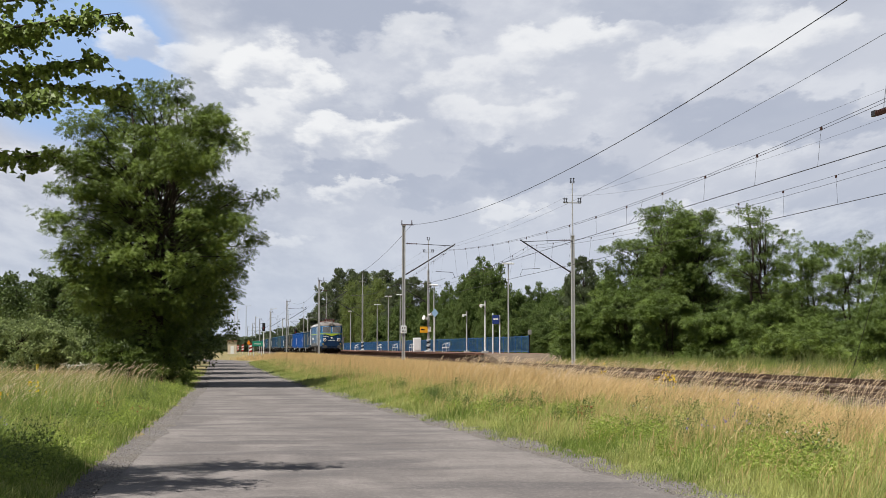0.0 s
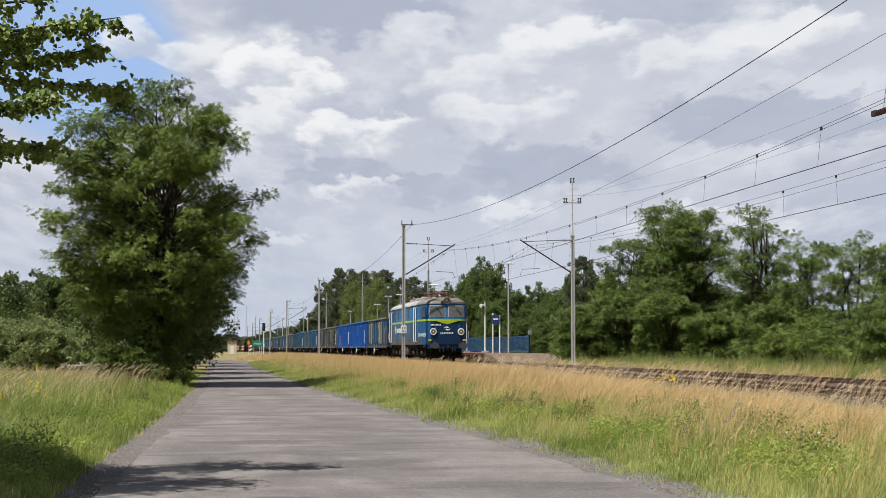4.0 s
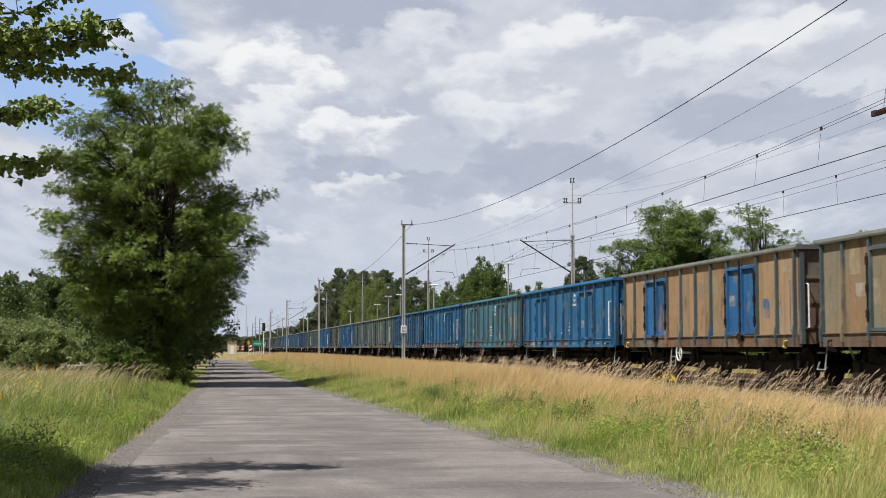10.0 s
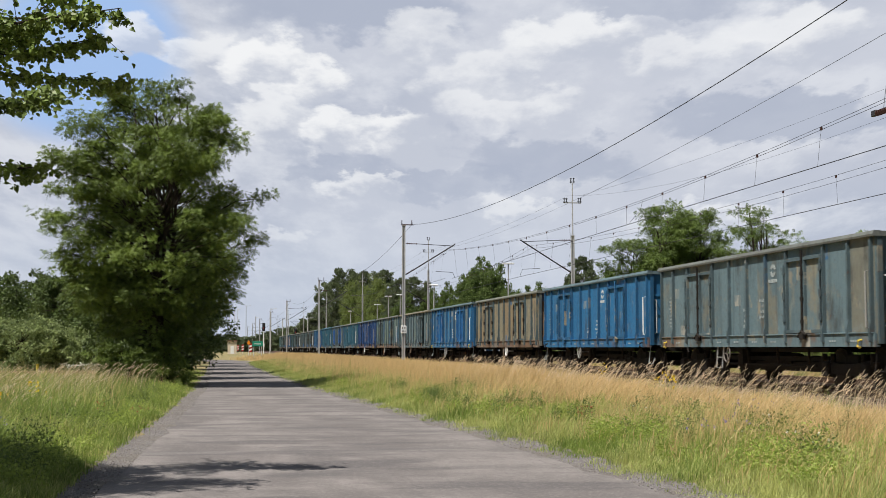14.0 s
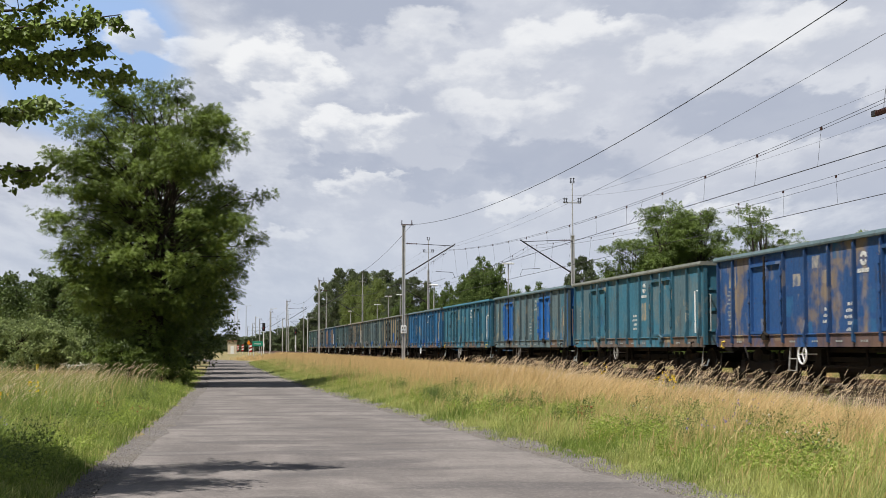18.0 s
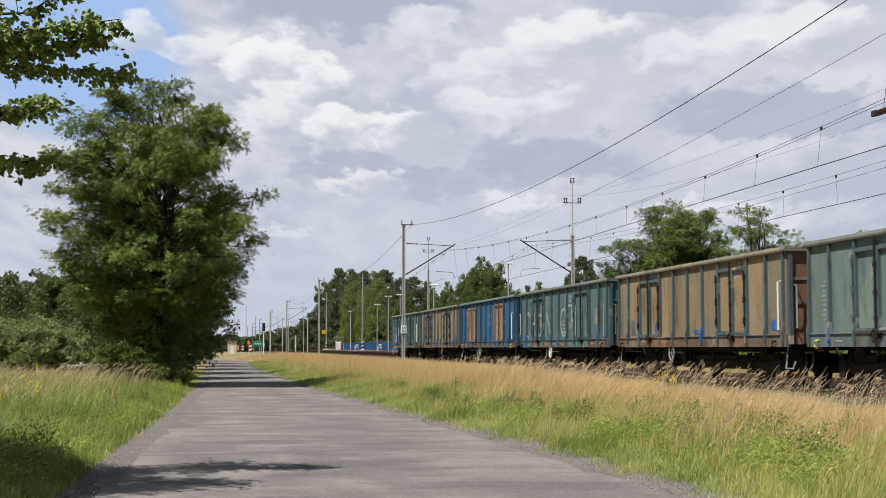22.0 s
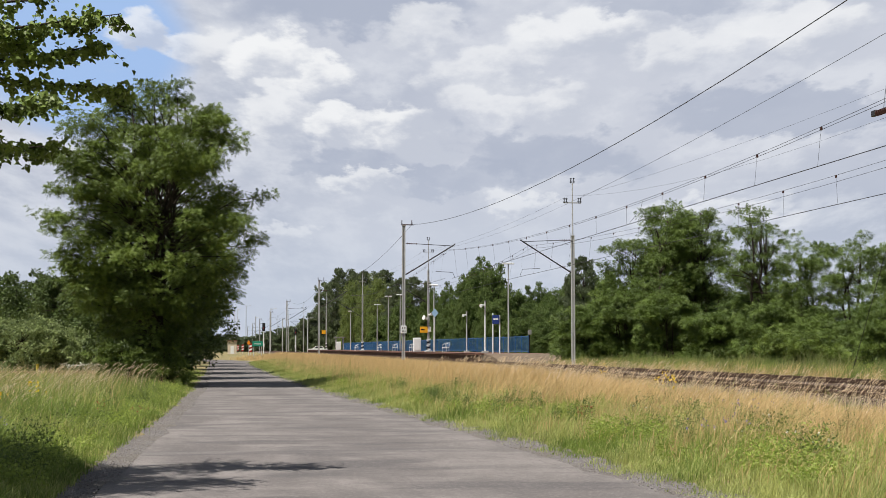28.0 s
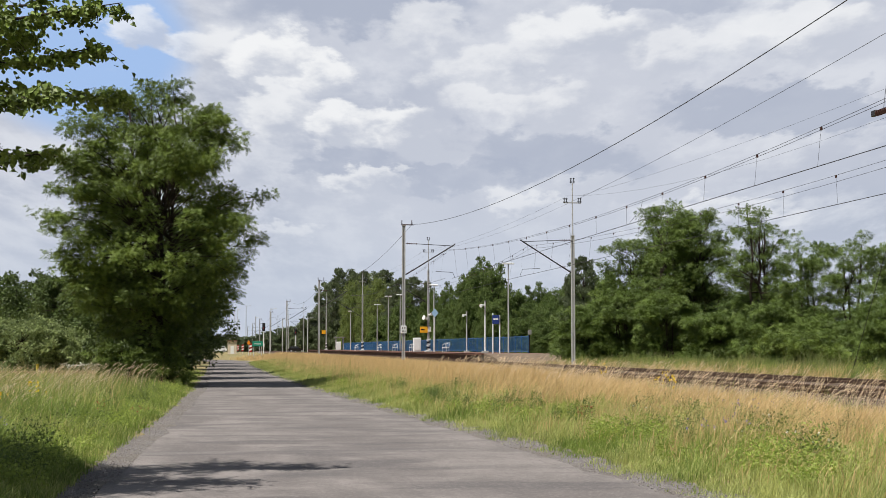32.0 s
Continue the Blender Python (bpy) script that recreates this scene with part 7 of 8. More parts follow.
# woods behind the platform, built from a few kinds
protos = [tree("wood_tree", (36.5, 290.0, 0.2), 10.2, 5.4, "rounded grey-green poplar behind the platform", M_LEAF3, 51, clumps=210, per=330, leaf=0.16, rag=0.6, low=0.04, stems=1, top=0.82, group="wood trees", slim=0.3, twig=0.2, core=0.25),
          tree("wood_tree", (37.0, 165.0, 0.2), 6.8, 6.0, "bushy green tree behind the platform", M_LEAF2, 52, clumps=190, per=330, leaf=0.16, rag=0.7, low=0.02, stems=3, group="wood trees", slim=0.3, twig=0.2, core=0.25),
          tree("wood_tree", (36.5, 300.0, 0.2), 10.8, 9.0, "light green drooping willow behind the platform", M_WILLOW, 53, clumps=180, per=280, leaf=0.28, low=0.04, stems=2, group="wood trees", squash=1.3, twig=0.3, slim=0.14),
          tree("wood_tree", (24.0, 356.0, 0.0), 10.2, 5.4, "distant dark green tree by the line", M_LEAF3, 54, clumps=70, per=70, leaf=0.5, low=0.03, stems=1, group="wood trees", slim=0.3, twig=0.2)]
PROTO_H, PROTO_W = (10.2, 6.8, 10.8, 10.2), (5.4, 6.0, 9.0, 5.4)
rngt = np.random.default_rng(77)
# kind, x, y, height, width
SPOTS = ((1, 42, 100, 6.0, 8), (1, 45, 95, 4.4, 8), (1, 47, 88, 3.8, 8), (1, 50, 84, 3.6, 8), (1, 46, 112, 6.6, 9), (1, 53, 78, 3.4, 8), (1, 41, 108, 6.4, 8),
         (0, 27.3, 330, 18.3, 6.0), (0, 29.8, 320, 21.0, 6.3), (0, 33.2, 315, 20.0, 5.3), (0, 37.3, 310, 20.0, 6.3), (0, 34.5, 345, 19.4, 7.1), (0, 28.1, 360, 9.7, 5.1), (2, 29.5, 295, 15.6, 6.2), (2, 32.0, 275, 15.3, 6.5),
         (1, 29.8, 305, 8.4, 5.1), (0, 31.6, 235, 14.1, 3.1), (0, 32.6, 225, 13.8, 3.3), (0, 33.7, 260, 13.4, 3.6), (1, 29.8, 215, 10.0, 5.0), (1, 30.7, 250, 7.2, 5.3), (1, 31.9, 200, 10.1, 4.2), (1, 32.6, 190, 10.6, 3.4),
         (0, 37.3, 240, 14.0, 1.9), (1, 29.0, 185, 6.8, 4.0), (1, 29.6, 170, 6.7, 4.5), (1, 30.0, 160, 10.6, 4.4), (1, 30.2, 152, 11.6, 5.1), (1, 30.5, 148, 10.5, 3.8), (1, 27.9, 150, 7.4, 3.1), (1, 29.0, 140, 6.4, 3.4),
         (1, 33.9, 150, 8.2, 4.0), (1, 36.2, 150, 8.6, 4.0), (1, 35.9, 140, 7.8, 3.8), (1, 29.9, 130, 5.5, 3.5), (1, 30.5, 122, 5.5, 3.3), (1, 29.7, 112, 4.9, 2.7), (1, 29.2, 118, 3.9, 3.2), (0, 30.1, 110, 9.3, 2.4),
         (1, 32.4, 112, 7.6, 3.1), (1, 29.8, 100, 5.4, 3.2), (1, 28.3, 104, 4.5, 2.5), (1, 37.3, 125, 9.2, 3.0), (1, 44.7, 200, 9.5, 7.7), (1, 43.8, 240, 10.5, 8.1), (1, 51.2, 190, 10.7, 9.9), (1, 38.6, 260, 9.6, 8.7))
for k, x, y, h, w in SPOTS:
    w *= 1.35 if k == 0 else 1.12
    copy_thing(protos[k], pose(x, y, 0.2, 0, 0, float(rngt.uniform(0, 360))) @ Matrix.Diagonal((w / PROTO_W[k], w / PROTO_W[k], h / PROTO_H[k], 1)))
for k in range(40):
    y = 360 + 8 * k + float(rngt.uniform(-4, 4))
    x = 0.065 * y + float(rngt.uniform(0, 0.07)) * y
    q = float(rngt.uniform(0.8, 1.25))
    copy_thing(protos[3], pose(x, y, 0, 0, 0, 37.0 * k) @ Matrix.Diagonal((q * 1.4, q * 1.4, q, 1)))
for k in range(30):
    y = 430 + 13.0 * (k * 7 % 11)
    q = -20 + 7.2 * k
    h = 4.4 + 5.5 * min(1.0, max(0.0, (q - 60) / 110.0)) + float(rngt.uniform(0, 1.5))
    copy_thing(protos[3], pose(at_far(q, y), y, 0, 0, 0, 23.0 * k) @ Matrix.Diagonal((1.3, 1.3, h / 10.2 * y / 480, 1)))
for k in range(26):
    y = 450 + float(rngt.uniform(0, 160))
    x = -52 + 2.5 * k
    q = float(rngt.uniform(0.55, 0.8))
    copy_thing(protos[3], pose(x if x < 2 else -62 + x, y, 0, 0, 0, 51.0 * k) @ Matrix.Diagonal((q * 1.6, q * 1.6, q, 1)))
# trees and shrubs beyond the field
for k, (x, y, h, w) in enumerate(((-15.0, 110, 7.3, 7.5), (-12.3, 105, 7.6, 7.5), (-18.4, 118, 7.8, 8), (-10.0, 100, 7.9, 6.5), (-7.6, 91, 6.4, 6.0), (-22, 124, 8.5, 8), (-6.0, 84, 6.0, 5.5))):
    tree("field_tree", (x, y, 0), h, w, "dense dark green tree beyond the field", M_LEAF_SHADED, 61 + k, clumps=110, per=180, leaf=0.24, low=0.03, stems=2, group="field trees", slim=0.3)
for k, (x, y, h, w) in enumerate(((-9.4, 70.5, 3.1, 4.4), (-11.4, 71.5, 3.0, 4.0), (-7.7, 70.5, 2.7, 3.2), (-6.4, 70, 2.1, 2.8), (-13.2, 74.5, 3.0, 3.8), (-15.4, 75.5, 2.9, 3.8))):
    tree("field_shrub", (x, y, 0), h, w, "rounded grey-green shrub at the field edge", M_BUSH, 71 + k, clumps=120, per=150, leaf=0.13, low=0.02, stems=5, rag=0.3, top=0.85, group="field shrubs", slim=0.3)


# ---- the branch that hangs in from the tree beside the camera ----
def lobed_leaf(rng, P, a, b, s):
    """Broad lobed leaves with a fold: outline of nine points and a middle."""
    n = len(P)
    out = np.array([(0.0, 0.0), (0.06, 0.34), (0.30, 0.48), (0.52, 0.42), (0.78, 0.24), (1.0, 0.0), (0.78, -0.24), (0.52, -0.42), (0.30, -0.48), (0.06, -0.34)])
    nrm = np.cross(a, b)
    V = P[:, None] + a[:, None] * (out[:, 0] * 1.0)[None, :, None] * s[:, None, None] + b[:, None] * out[:, 1][None, :, None] * s[:, None, None] + nrm[:, None] * (abs(out[:, 1]) * 0.35 - out[:, 0] ** 2 * 0.25)[None, :, None] * s[:, None, None]
    quads = np.array([(0, 1, 2, 5), (2, 3, 4, 5), (0, 5, 8, 9), (5, 6, 7, 8)])
    F = quads[None] + (np.arange(n) * 10)[:, None, None]
    return V.reshape(-1, 3), F.reshape(-1, 4)


near_tree = tree("verge_tree", (-8.4, 12.6, 0), 12.4, 6.9, "tall leafy tree on the verge beside the camera", M_LEAFN, 95, clumps=190, per=300, leaf=0.17, low=0.40, stems=1, rag=0.8)


def hanging_branch(pts, seed, n, spread, size, sunny=False):
    """A leafy branch of the verge tree through points of the world; the first lies in the trunk."""
    rng = np.random.default_rng(seed)
    o = Vector(pts[0])
    pts = [tuple(Vector(p) - o) for p in pts]
    t = part("branch", tube(B(), pts, [0.05, 0.024, 0.014, 0.005], 6), M_BARK, near_tree)
    t.location = o - near_tree.location
    # side twigs that droop from the branch, each with a handful of leaves
    per = 9
    nt = n // per
    n = nt * per
    seg = rng.integers(1, len(pts) - 1, nt)
    u = rng.random(nt)[:, None]
    A, Bp = np.array(pts)[seg], np.array(pts)[seg + 1]
    root = A * (1 - u) + Bp * u
    reach = rng.normal(0, 1, (nt, 3)) * np.array([spread * 1.2, spread * 3.2, spread * 0.62])
    reach[:, 0] += spread * 0.7
    reach[:, 2] -= spread * 0.25
    tw = B()
    for q in range(0, nt, 2):
        tube(tw, (root[q], root[q] + reach[q] * 0.6 + np.array([0, 0, 0.01]), root[q] + reach[q]), (0.005, 0.0035, 0.002), 4, False)
    tagged(part("twigwork", tw, M_BARK, t), kind="stuff")
    k = np.repeat(np.arange(nt), per)
    P = root[k] + reach[k] * rng.uniform(0.15, 1.1, n)[:, None] + rng.normal(0, 0.022, (n, 3))
    P[:, 2] -= 0.02
    a, b = rot_basis(rng, n, 0.4)
    a[:, 2] -= 0.55
    a[:, 0] += 0.35
    a /= np.linalg.norm(a, axis=1, keepdims=True)
    b[:, 2] *= 0.4
    b -= a * np.sum(a * b, 1, keepdims=True)
    b /= np.linalg.norm(b, axis=1, keepdims=True)
    # leaves lie flat like a roof, or on the sunny boughs hang turned to the light
    aim = np.array([-0.34, -0.78, 0.52]) if sunny else np.array([0.0, 0.45, 0.9])
    nrm = np.cross(a, b) * 0.45 + aim * 0.7 + rng.normal(0, 0.22, (n, 3))
    nrm /= np.linalg.norm(nrm, axis=1, keepdims=True)
    a -= nrm * np.sum(a * nrm, 1, keepdims=True)
    a /= np.linalg.norm(a, axis=1, keepdims=True)
    b = np.cross(nrm, a)
    V, F = lobed_leaf(rng, P, a, b, size * rng.uniform(0.7, 1.3, n))
    me = np_mesh("leaves", V, F)
    me.materials.append(M_LEAFN)
    lv = new("leaves", me)
    lv.parent = t
    return t


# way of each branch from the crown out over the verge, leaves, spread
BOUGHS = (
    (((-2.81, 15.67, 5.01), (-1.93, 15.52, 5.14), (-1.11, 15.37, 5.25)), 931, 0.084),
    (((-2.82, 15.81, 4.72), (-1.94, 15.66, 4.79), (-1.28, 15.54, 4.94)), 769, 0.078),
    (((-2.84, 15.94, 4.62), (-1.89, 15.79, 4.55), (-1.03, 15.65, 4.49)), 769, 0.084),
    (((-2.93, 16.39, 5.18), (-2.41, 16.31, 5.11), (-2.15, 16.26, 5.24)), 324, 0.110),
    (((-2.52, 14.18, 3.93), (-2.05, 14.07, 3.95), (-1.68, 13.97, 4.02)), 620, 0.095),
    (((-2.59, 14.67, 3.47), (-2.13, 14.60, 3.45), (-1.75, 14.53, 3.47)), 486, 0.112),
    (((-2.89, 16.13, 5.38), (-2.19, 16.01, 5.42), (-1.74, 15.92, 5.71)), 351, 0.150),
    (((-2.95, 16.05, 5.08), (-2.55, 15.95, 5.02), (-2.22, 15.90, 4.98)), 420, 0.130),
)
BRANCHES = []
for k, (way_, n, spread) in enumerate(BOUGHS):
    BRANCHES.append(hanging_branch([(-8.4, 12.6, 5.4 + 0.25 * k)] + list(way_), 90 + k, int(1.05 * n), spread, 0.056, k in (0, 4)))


# ---- grass ----
def blade_mesh(P, hgt, wid, lean, seed, segs, loose=0.32):
    """Bent grass blades: arrays of places, heights and widths."""
    rng = np.random.default_rng(seed)
    n = len(P)
    a = rng.uniform(0, 2 * math.pi, n)
    side = np.stack([np.cos(a), np.sin(a), np.zeros(n)], -1) * wid[:, None] / 2
    ln = np.stack([rng.normal(lean, loose, n), rng.normal(-0.05, loose, n), np.zeros(n)], -1) * hgt[:, None]
    up = np.zeros((n, 3))
    up[:, 2] = hgt
    if segs == 1:
        V = np.stack([P - side, P + side, P + up * 0.95 + ln + side * 0.15, P + up * 0.95 + ln - side * 0.15], 1)
        F = np.array([[0, 1, 2, 3]])[None] + (np.arange(n) * 4)[:, None, None]
    else:
        V = np.stack([P - side, P + side, P + up * 0.65 + ln * 0.35 + side * 0.8, P + up * 0.65 + ln * 0.35 - side * 0.8, P + up * 0.95 + ln + side * 0.12, P + up * 0.95 + ln - side * 0.12], 1)
        F = np.array([[0, 1, 2, 3], [3, 2, 4, 5]])[None] + (np.arange(n) * 6)[:, None, None]
    # a stand of grass takes the light as a soft, upward-facing pile
    N = rng.normal(0, 0.8, (n, 3))
    N[:, 2] = 0.75
    N /= np.linalg.norm(N, axis=1, keepdims=True)
    return V.reshape(-1, 3), F.reshape(-1, 4), np.repeat(N, V.shape[1], 0)


def blades(name, material, label, P, hgt, wid, lean, seed, category="grass", loose=0.32):
    """A stand of grass as one piece of stuff; blades far off have one segment."""
    near_ = P[:, 1] < 34
    V1, F1, N1 = blade_mesh(P[near_], hgt[near_], wid[near_], lean, seed, 2, loose)
    V2, F2, N2 = blade_mesh(P[~near_], hgt[~near_], wid[~near_], lean, seed + 500, 1, loose)
    ob = new(name, np_mesh(name, np.concatenate([V1, V2]), np.concatenate([F1, F2 + len(V1)]), normals=np.concatenate([N1, N2])))
    ob.data.materials.append(material)
    return tagged(ob, label, category, kind="stuff")


def patchy(x, y, s, seed):
    """Smooth uneven values from 0 to 1 over the ground."""
    return 0.5 + 0.25 * (np.sin(x * s + seed) * np.sin(y * s * 0.8 + 2 * seed) + np.sin(x * s * 2.3 - y * s * 1.7 + seed * 3) * 0.8)


def sow(rng, n, y0, y1, x_of, power=1.0):
    """Places sown denser near the camera."""
    u = rng.random(n)
    y = y0 * (y1 / y0) ** u if power == 1.0 else y0 + (y1 - y0) * u ** power
    x = x_of(rng, y)
    # gathered into tufts of a few blades
    k = (np.arange(n) // 12) * 12
    s = 0.035 * np.maximum(1.0, y[k] / 25)
    return x[k] + rng.normal(0, s), y[k] + rng.normal(0, 1.6 * s)


def stand(x, y):
    return np.stack([x, y, ground_z(x, y) - 0.02], -1)


def wide(y, near):
    return near * np.maximum(1.0, y / 22.0)


rg = np.random.default_rng(101)


def straw_height(x, y):
    """Tall in mid-bank, short towards the ballast so that the rails show over it."""
    h = np.interp(x, (5.5, 7.0, 9.0, 10.5, 11.8), (0.62, 0.80, 0.76, 0.68, 0.60))
    # trodden strip beside the ballast
    h = h * np.where(x > 9.9, np.interp(y, (24, 34, 46), (0.36, 0.55, 1.0)), 1.0)
    return h * np.interp(y, (20, 30, 42), (0.80, 0.86, 1.0))


# right verge: short green by the road, tall straw towards the railway
x, y = sow(rg, 270000, 9.0, 140.0, lambda r, y: road_r(y) + 0.12 + 8.0 * r.random(len(y)) ** 1.3)
off = x - road_r(y)
edge = 0.18 * np.sin(y * 2.1) + 0.12 * np.sin(y * 5.3)
keep = (rg.random(len(x)) < np.interp(off + edge, (0.18, 0.62, 3.0, 4.4, 8), (0.06, 1.0, 1.0, 0.22, 0.06))) & (x < 11.4)
x, y, off = x[keep], y[keep], off[keep]
hg = np.interp(off, (0, 0.8, 2.2, 3.5, 6), (0.05, 0.14, 0.26, 0.38, 0.45)) * rg.uniform(0.5, 1.3, len(x)) * (0.7 + 0.6 * patchy(x, y, 1.3, 2)) * (0.55 + 0.9 * patchy(x, y, 6.1, 5))
tone = patchy(x, y, 0.8, 6) + rg.normal(0, 0.15, len(x)) < 0.62
blades("verge_grass", M_GRASS, "fresh yellow-green verge grass along the road", stand(x, y)[tone], hg[tone], wide(y, 0.007)[tone], 0.15, 1)
blades("verge_grass", M_WEED, "darker green verge grass along the road", stand(x, y)[~tone], hg[~tone], wide(y, 0.008)[~tone], 0.12, 11)

x, y = sow(rg, 300000, 9.0, 170.0, lambda r, y: road_r(y) + 1.0 + (11.9 - road_r(y) - 1.0) * r.random(len(y)) ** 0.85)
off = x - road_r(y)
keep = rg.random(len(x)) < np.interp(off + 1.4 * (patchy(x, y, 0.6, 3) - 0.5), (0.8, 2.4, 3.6, 4.8, 8), (0.05, 0.14, 0.40, 1.0, 1.0))
x, y, off = x[keep], y[keep], off[keep]
hg = np.minimum(straw_height(x, y), np.interp(off, (0.8, 2.5, 4), (0.35, 0.55, 0.8))) * rg.uniform(0.55, 1.15, len(x)) * (0.8 + 0.4 * patchy(x, y, 0.9, 5))
blades("straw_grass", M_STRAW, "tall dry golden grass by the railway", stand(x, y), hg, wide(y, 0.006), 0.28, 2)

def plumes(name, label, x, y, hh, lean, seed, material):
    """Bent stalks that end in drooping feathery heads of many short spikelets."""
    n = len(x)
    rng = np.random.default_rng(seed)
    V1, F1, N1 = blade_mesh(stand(x, y), hh, wide(y, 0.0055), lean, seed, 2, 0.14)
    tip = V1.reshape(-1, 6, 3)[:, 4:].mean(1)
    low_ = V1.reshape(-1, 6, 3)[:, 2:4].mean(1)
    dirs = tip - low_
    dirs /= np.linalg.norm(dirs, axis=1, keepdims=True)
    dirs[:, 0] += 0.12
    dirs *= rng.uniform(0.12, 0.20, n)[:, None]
    m = 13
    k = np.repeat(np.arange(n), m)
    u = np.tile(np.linspace(0, 1, m), n)[:, None]
    base = tip[k] + dirs[k] * (u - 0.4) - np.array([0, 0, 0.035]) * u ** 2
    out = dirs[k] * 0.20 + rng.normal(0, 0.009, (n * m, 3))
    side = np.cross(out, rng.normal(0, 1, (n * m, 3)))
    side /= np.linalg.norm(side, axis=1, keepdims=True)
    side *= wide(y, 0.0034)[k][:, None]
    V2 = np.stack([base, base + out * 0.5 + side, base + out, base + out * 0.5 - side], 1).reshape(-1, 3)
    F2 = np.array([[0, 1, 2, 3]]) + (np.arange(n * m) * 4)[:, None] + len(V1)
    ob = new(name, np_mesh(name, np.concatenate([V1, V2]), np.concatenate([F1, F2]), normals=np.concatenate([N1, np.tile(np.array([[-0.4, -0.2, 0.9]]), (len(V2), 1))])))
    ob.data.materials.append(material)
    return tagged(ob, label, "grass", kind="stuff")


# seed heads on bent stalks, in bands that sway in turn
STALKS = []
for band in range(8):
    n = 150
    x, y = sow(rg, n, 16.0, 55.0, lambda r, y: 8.6 + 2.9 * r.random(len(y)))
    x, y = np.clip(x + rg.normal(0, 0.5, n), 8.4, 11.5), np.maximum(15.5, y + rg.normal(0, 1.8, n))
    STALKS.append(plumes("grass_stalks", "pale grass stalks with nodding seed heads", x, y, rg.uniform(0.62, 1.05, n) * np.interp(y, (16, 24, 40), (0.75, 0.9, 1.0)), 0.30, 300 + band, M_PLUME))

# flattened dry litter beside the ballast
x, y = sow(rg, 60000, 14.0, 70.0, lambda r, y: 9.7 + 2.1 * r.random(len(y)))
hg = rg.uniform(0.08, 0.24, len(x)) * (0.6 + 0.8 * patchy(x, y, 1.9, 8))
blades("dry_litter", M_PLUME, "bleached flattened grass beside the ballast", stand(x, y), hg, wide(y, 0.008), 0.9, 17)

# left verge and field edge
x, y = sow(rg, 120000, 9.0, 90.0, lambda r, y: road_l(y) - 0.45 - (0.14 * y + 3.5) * r.random(len(y)) ** 1.2)
off = road_l(y) - x
hg = np.interp(off, (0.4, 1.0, 2.2, 6), (0.10, 0.26, 0.52, 0.66)) * rg.uniform(0.35, 1.35, len(x)) * (0.35 + 1.3 * patchy(x, y, 1.2, 9)) * np.interp(y, (38, 58), (1, 0.4))
tone = patchy(x, y, 0.9, 4) + rg.normal(0, 0.2, len(x)) < 0.36
blades("verge_grass", M_GRASS, "yellow-green verge grass under the trees", stand(x, y)[tone], hg[tone], wide(y, 0.008)[tone], 0.10, 4)
blades("verge_grass", M_WEED, "lush green verge grass under the trees", stand(x, y)[~tone], hg[~tone], wide(y, 0.009)[~tone], 0.10, 14)
x, y = sow(rg, 60000, 18.0, 85.0, lambda r, y: road_l(y) - 1.2 - (0.16 * y + 2.0) * r.random(len(y)))
off = road_l(y) - x
keep = rg.random(len(x)) < np.interp(off + 2.2 * (patchy(x, y, 0.8, 8) - 0.5), (1.6, 3.3, 4.8), (0.02, 0.40, 1.0)) * np.interp(y, (20, 34), (0.1, 1.0))
x, y, off = x[keep], y[keep], off[keep]
LEFT_TALL = lambda x, y: np.interp(y, (22, 30, 42, 52, 60), (0.85, 1.05, 1.02, 0.80, 0.45))
hg = LEFT_TALL(x, y) * rg.uniform(0.45, 1.1, len(x)) * (0.55 + 0.75 * patchy(x, y, 1.4, 7))
tone = rg.random(len(x)) < 0.06 + 0.34 * patchy(x, y, 0.7, 13)
blades("straw_grass", M_STRAW, "tall pale dry grass at the field edge", stand(x, y)[tone], hg[tone], wide(y, 0.007)[tone], 0.12, 5, loose=0.55)
blades("meadow_grass", M_SEDGE, "olive meadow grass at the field edge", stand(x, y)[~tone], 0.85 * hg[~tone], wide(y, 0.008)[~tone], 0.10, 15, loose=0.50)
# feathery seed heads over it
n = 520
x, y = sow(rg, n, 22.0, 56.0, lambda r, y: road_l(y) - 2.0 - (0.15 * y + 1.0) * r.random(len(y)))
x, y = np.minimum(x + rg.normal(0, 0.5, n), road_l(y) - 1.2), np.clip(y + rg.normal(0, 1.5, n), 20, 52)
plumes("seed_heads", "pale feathery seed heads above the dry grass", x, y, LEFT_TALL(x, y) * rg.uniform(0.75, 1.12, n), 0.32, 320, M_PLUME)
# beyond the tracks
x, y = sow(rg, 60000, 30.0, 110.0, lambda r, y: 21.2 + 7.0 * r.random(len(y)))
keep = ~((y > 91) & (x < 26.3)) & (rg.random(len(x)) < 0.25 + 0.9 * patchy(x, y, 0.9, 14))
x, y = x[keep], y[keep]
tone = patchy(x, y, 0.7, 12) + rg.normal(0, 0.25, len(x)) < 0.56
hg = np.interp(x, (21, 23, 26), (0.22, 0.5, 0.9)) * rg.uniform(0.25, 1.1, len(x)) * (0.15 + 1.3 * patchy(x, y, 1.1, 4))
blades("trackside_grass", M_WEEDD, "rough green grass beyond the tracks", stand(x, y)[tone], hg[tone], wide(y, 0.009)[tone], 0.12, 6)
blades("trackside_grass", M_SEDGE, "faded olive grass beyond the tracks", stand(x, y)[~tone], hg[~tone], wide(y, 0.009)[~tone], 0.12, 16)
x, y = sow(rg, 6000, 30.0, 110.0, lambda r, y: 20.4 + 4.6 * r.random(len(y)) ** 1.4)
keep = ~((y > 91) & (x < 26.3))
x, y = x[keep], y[keep]
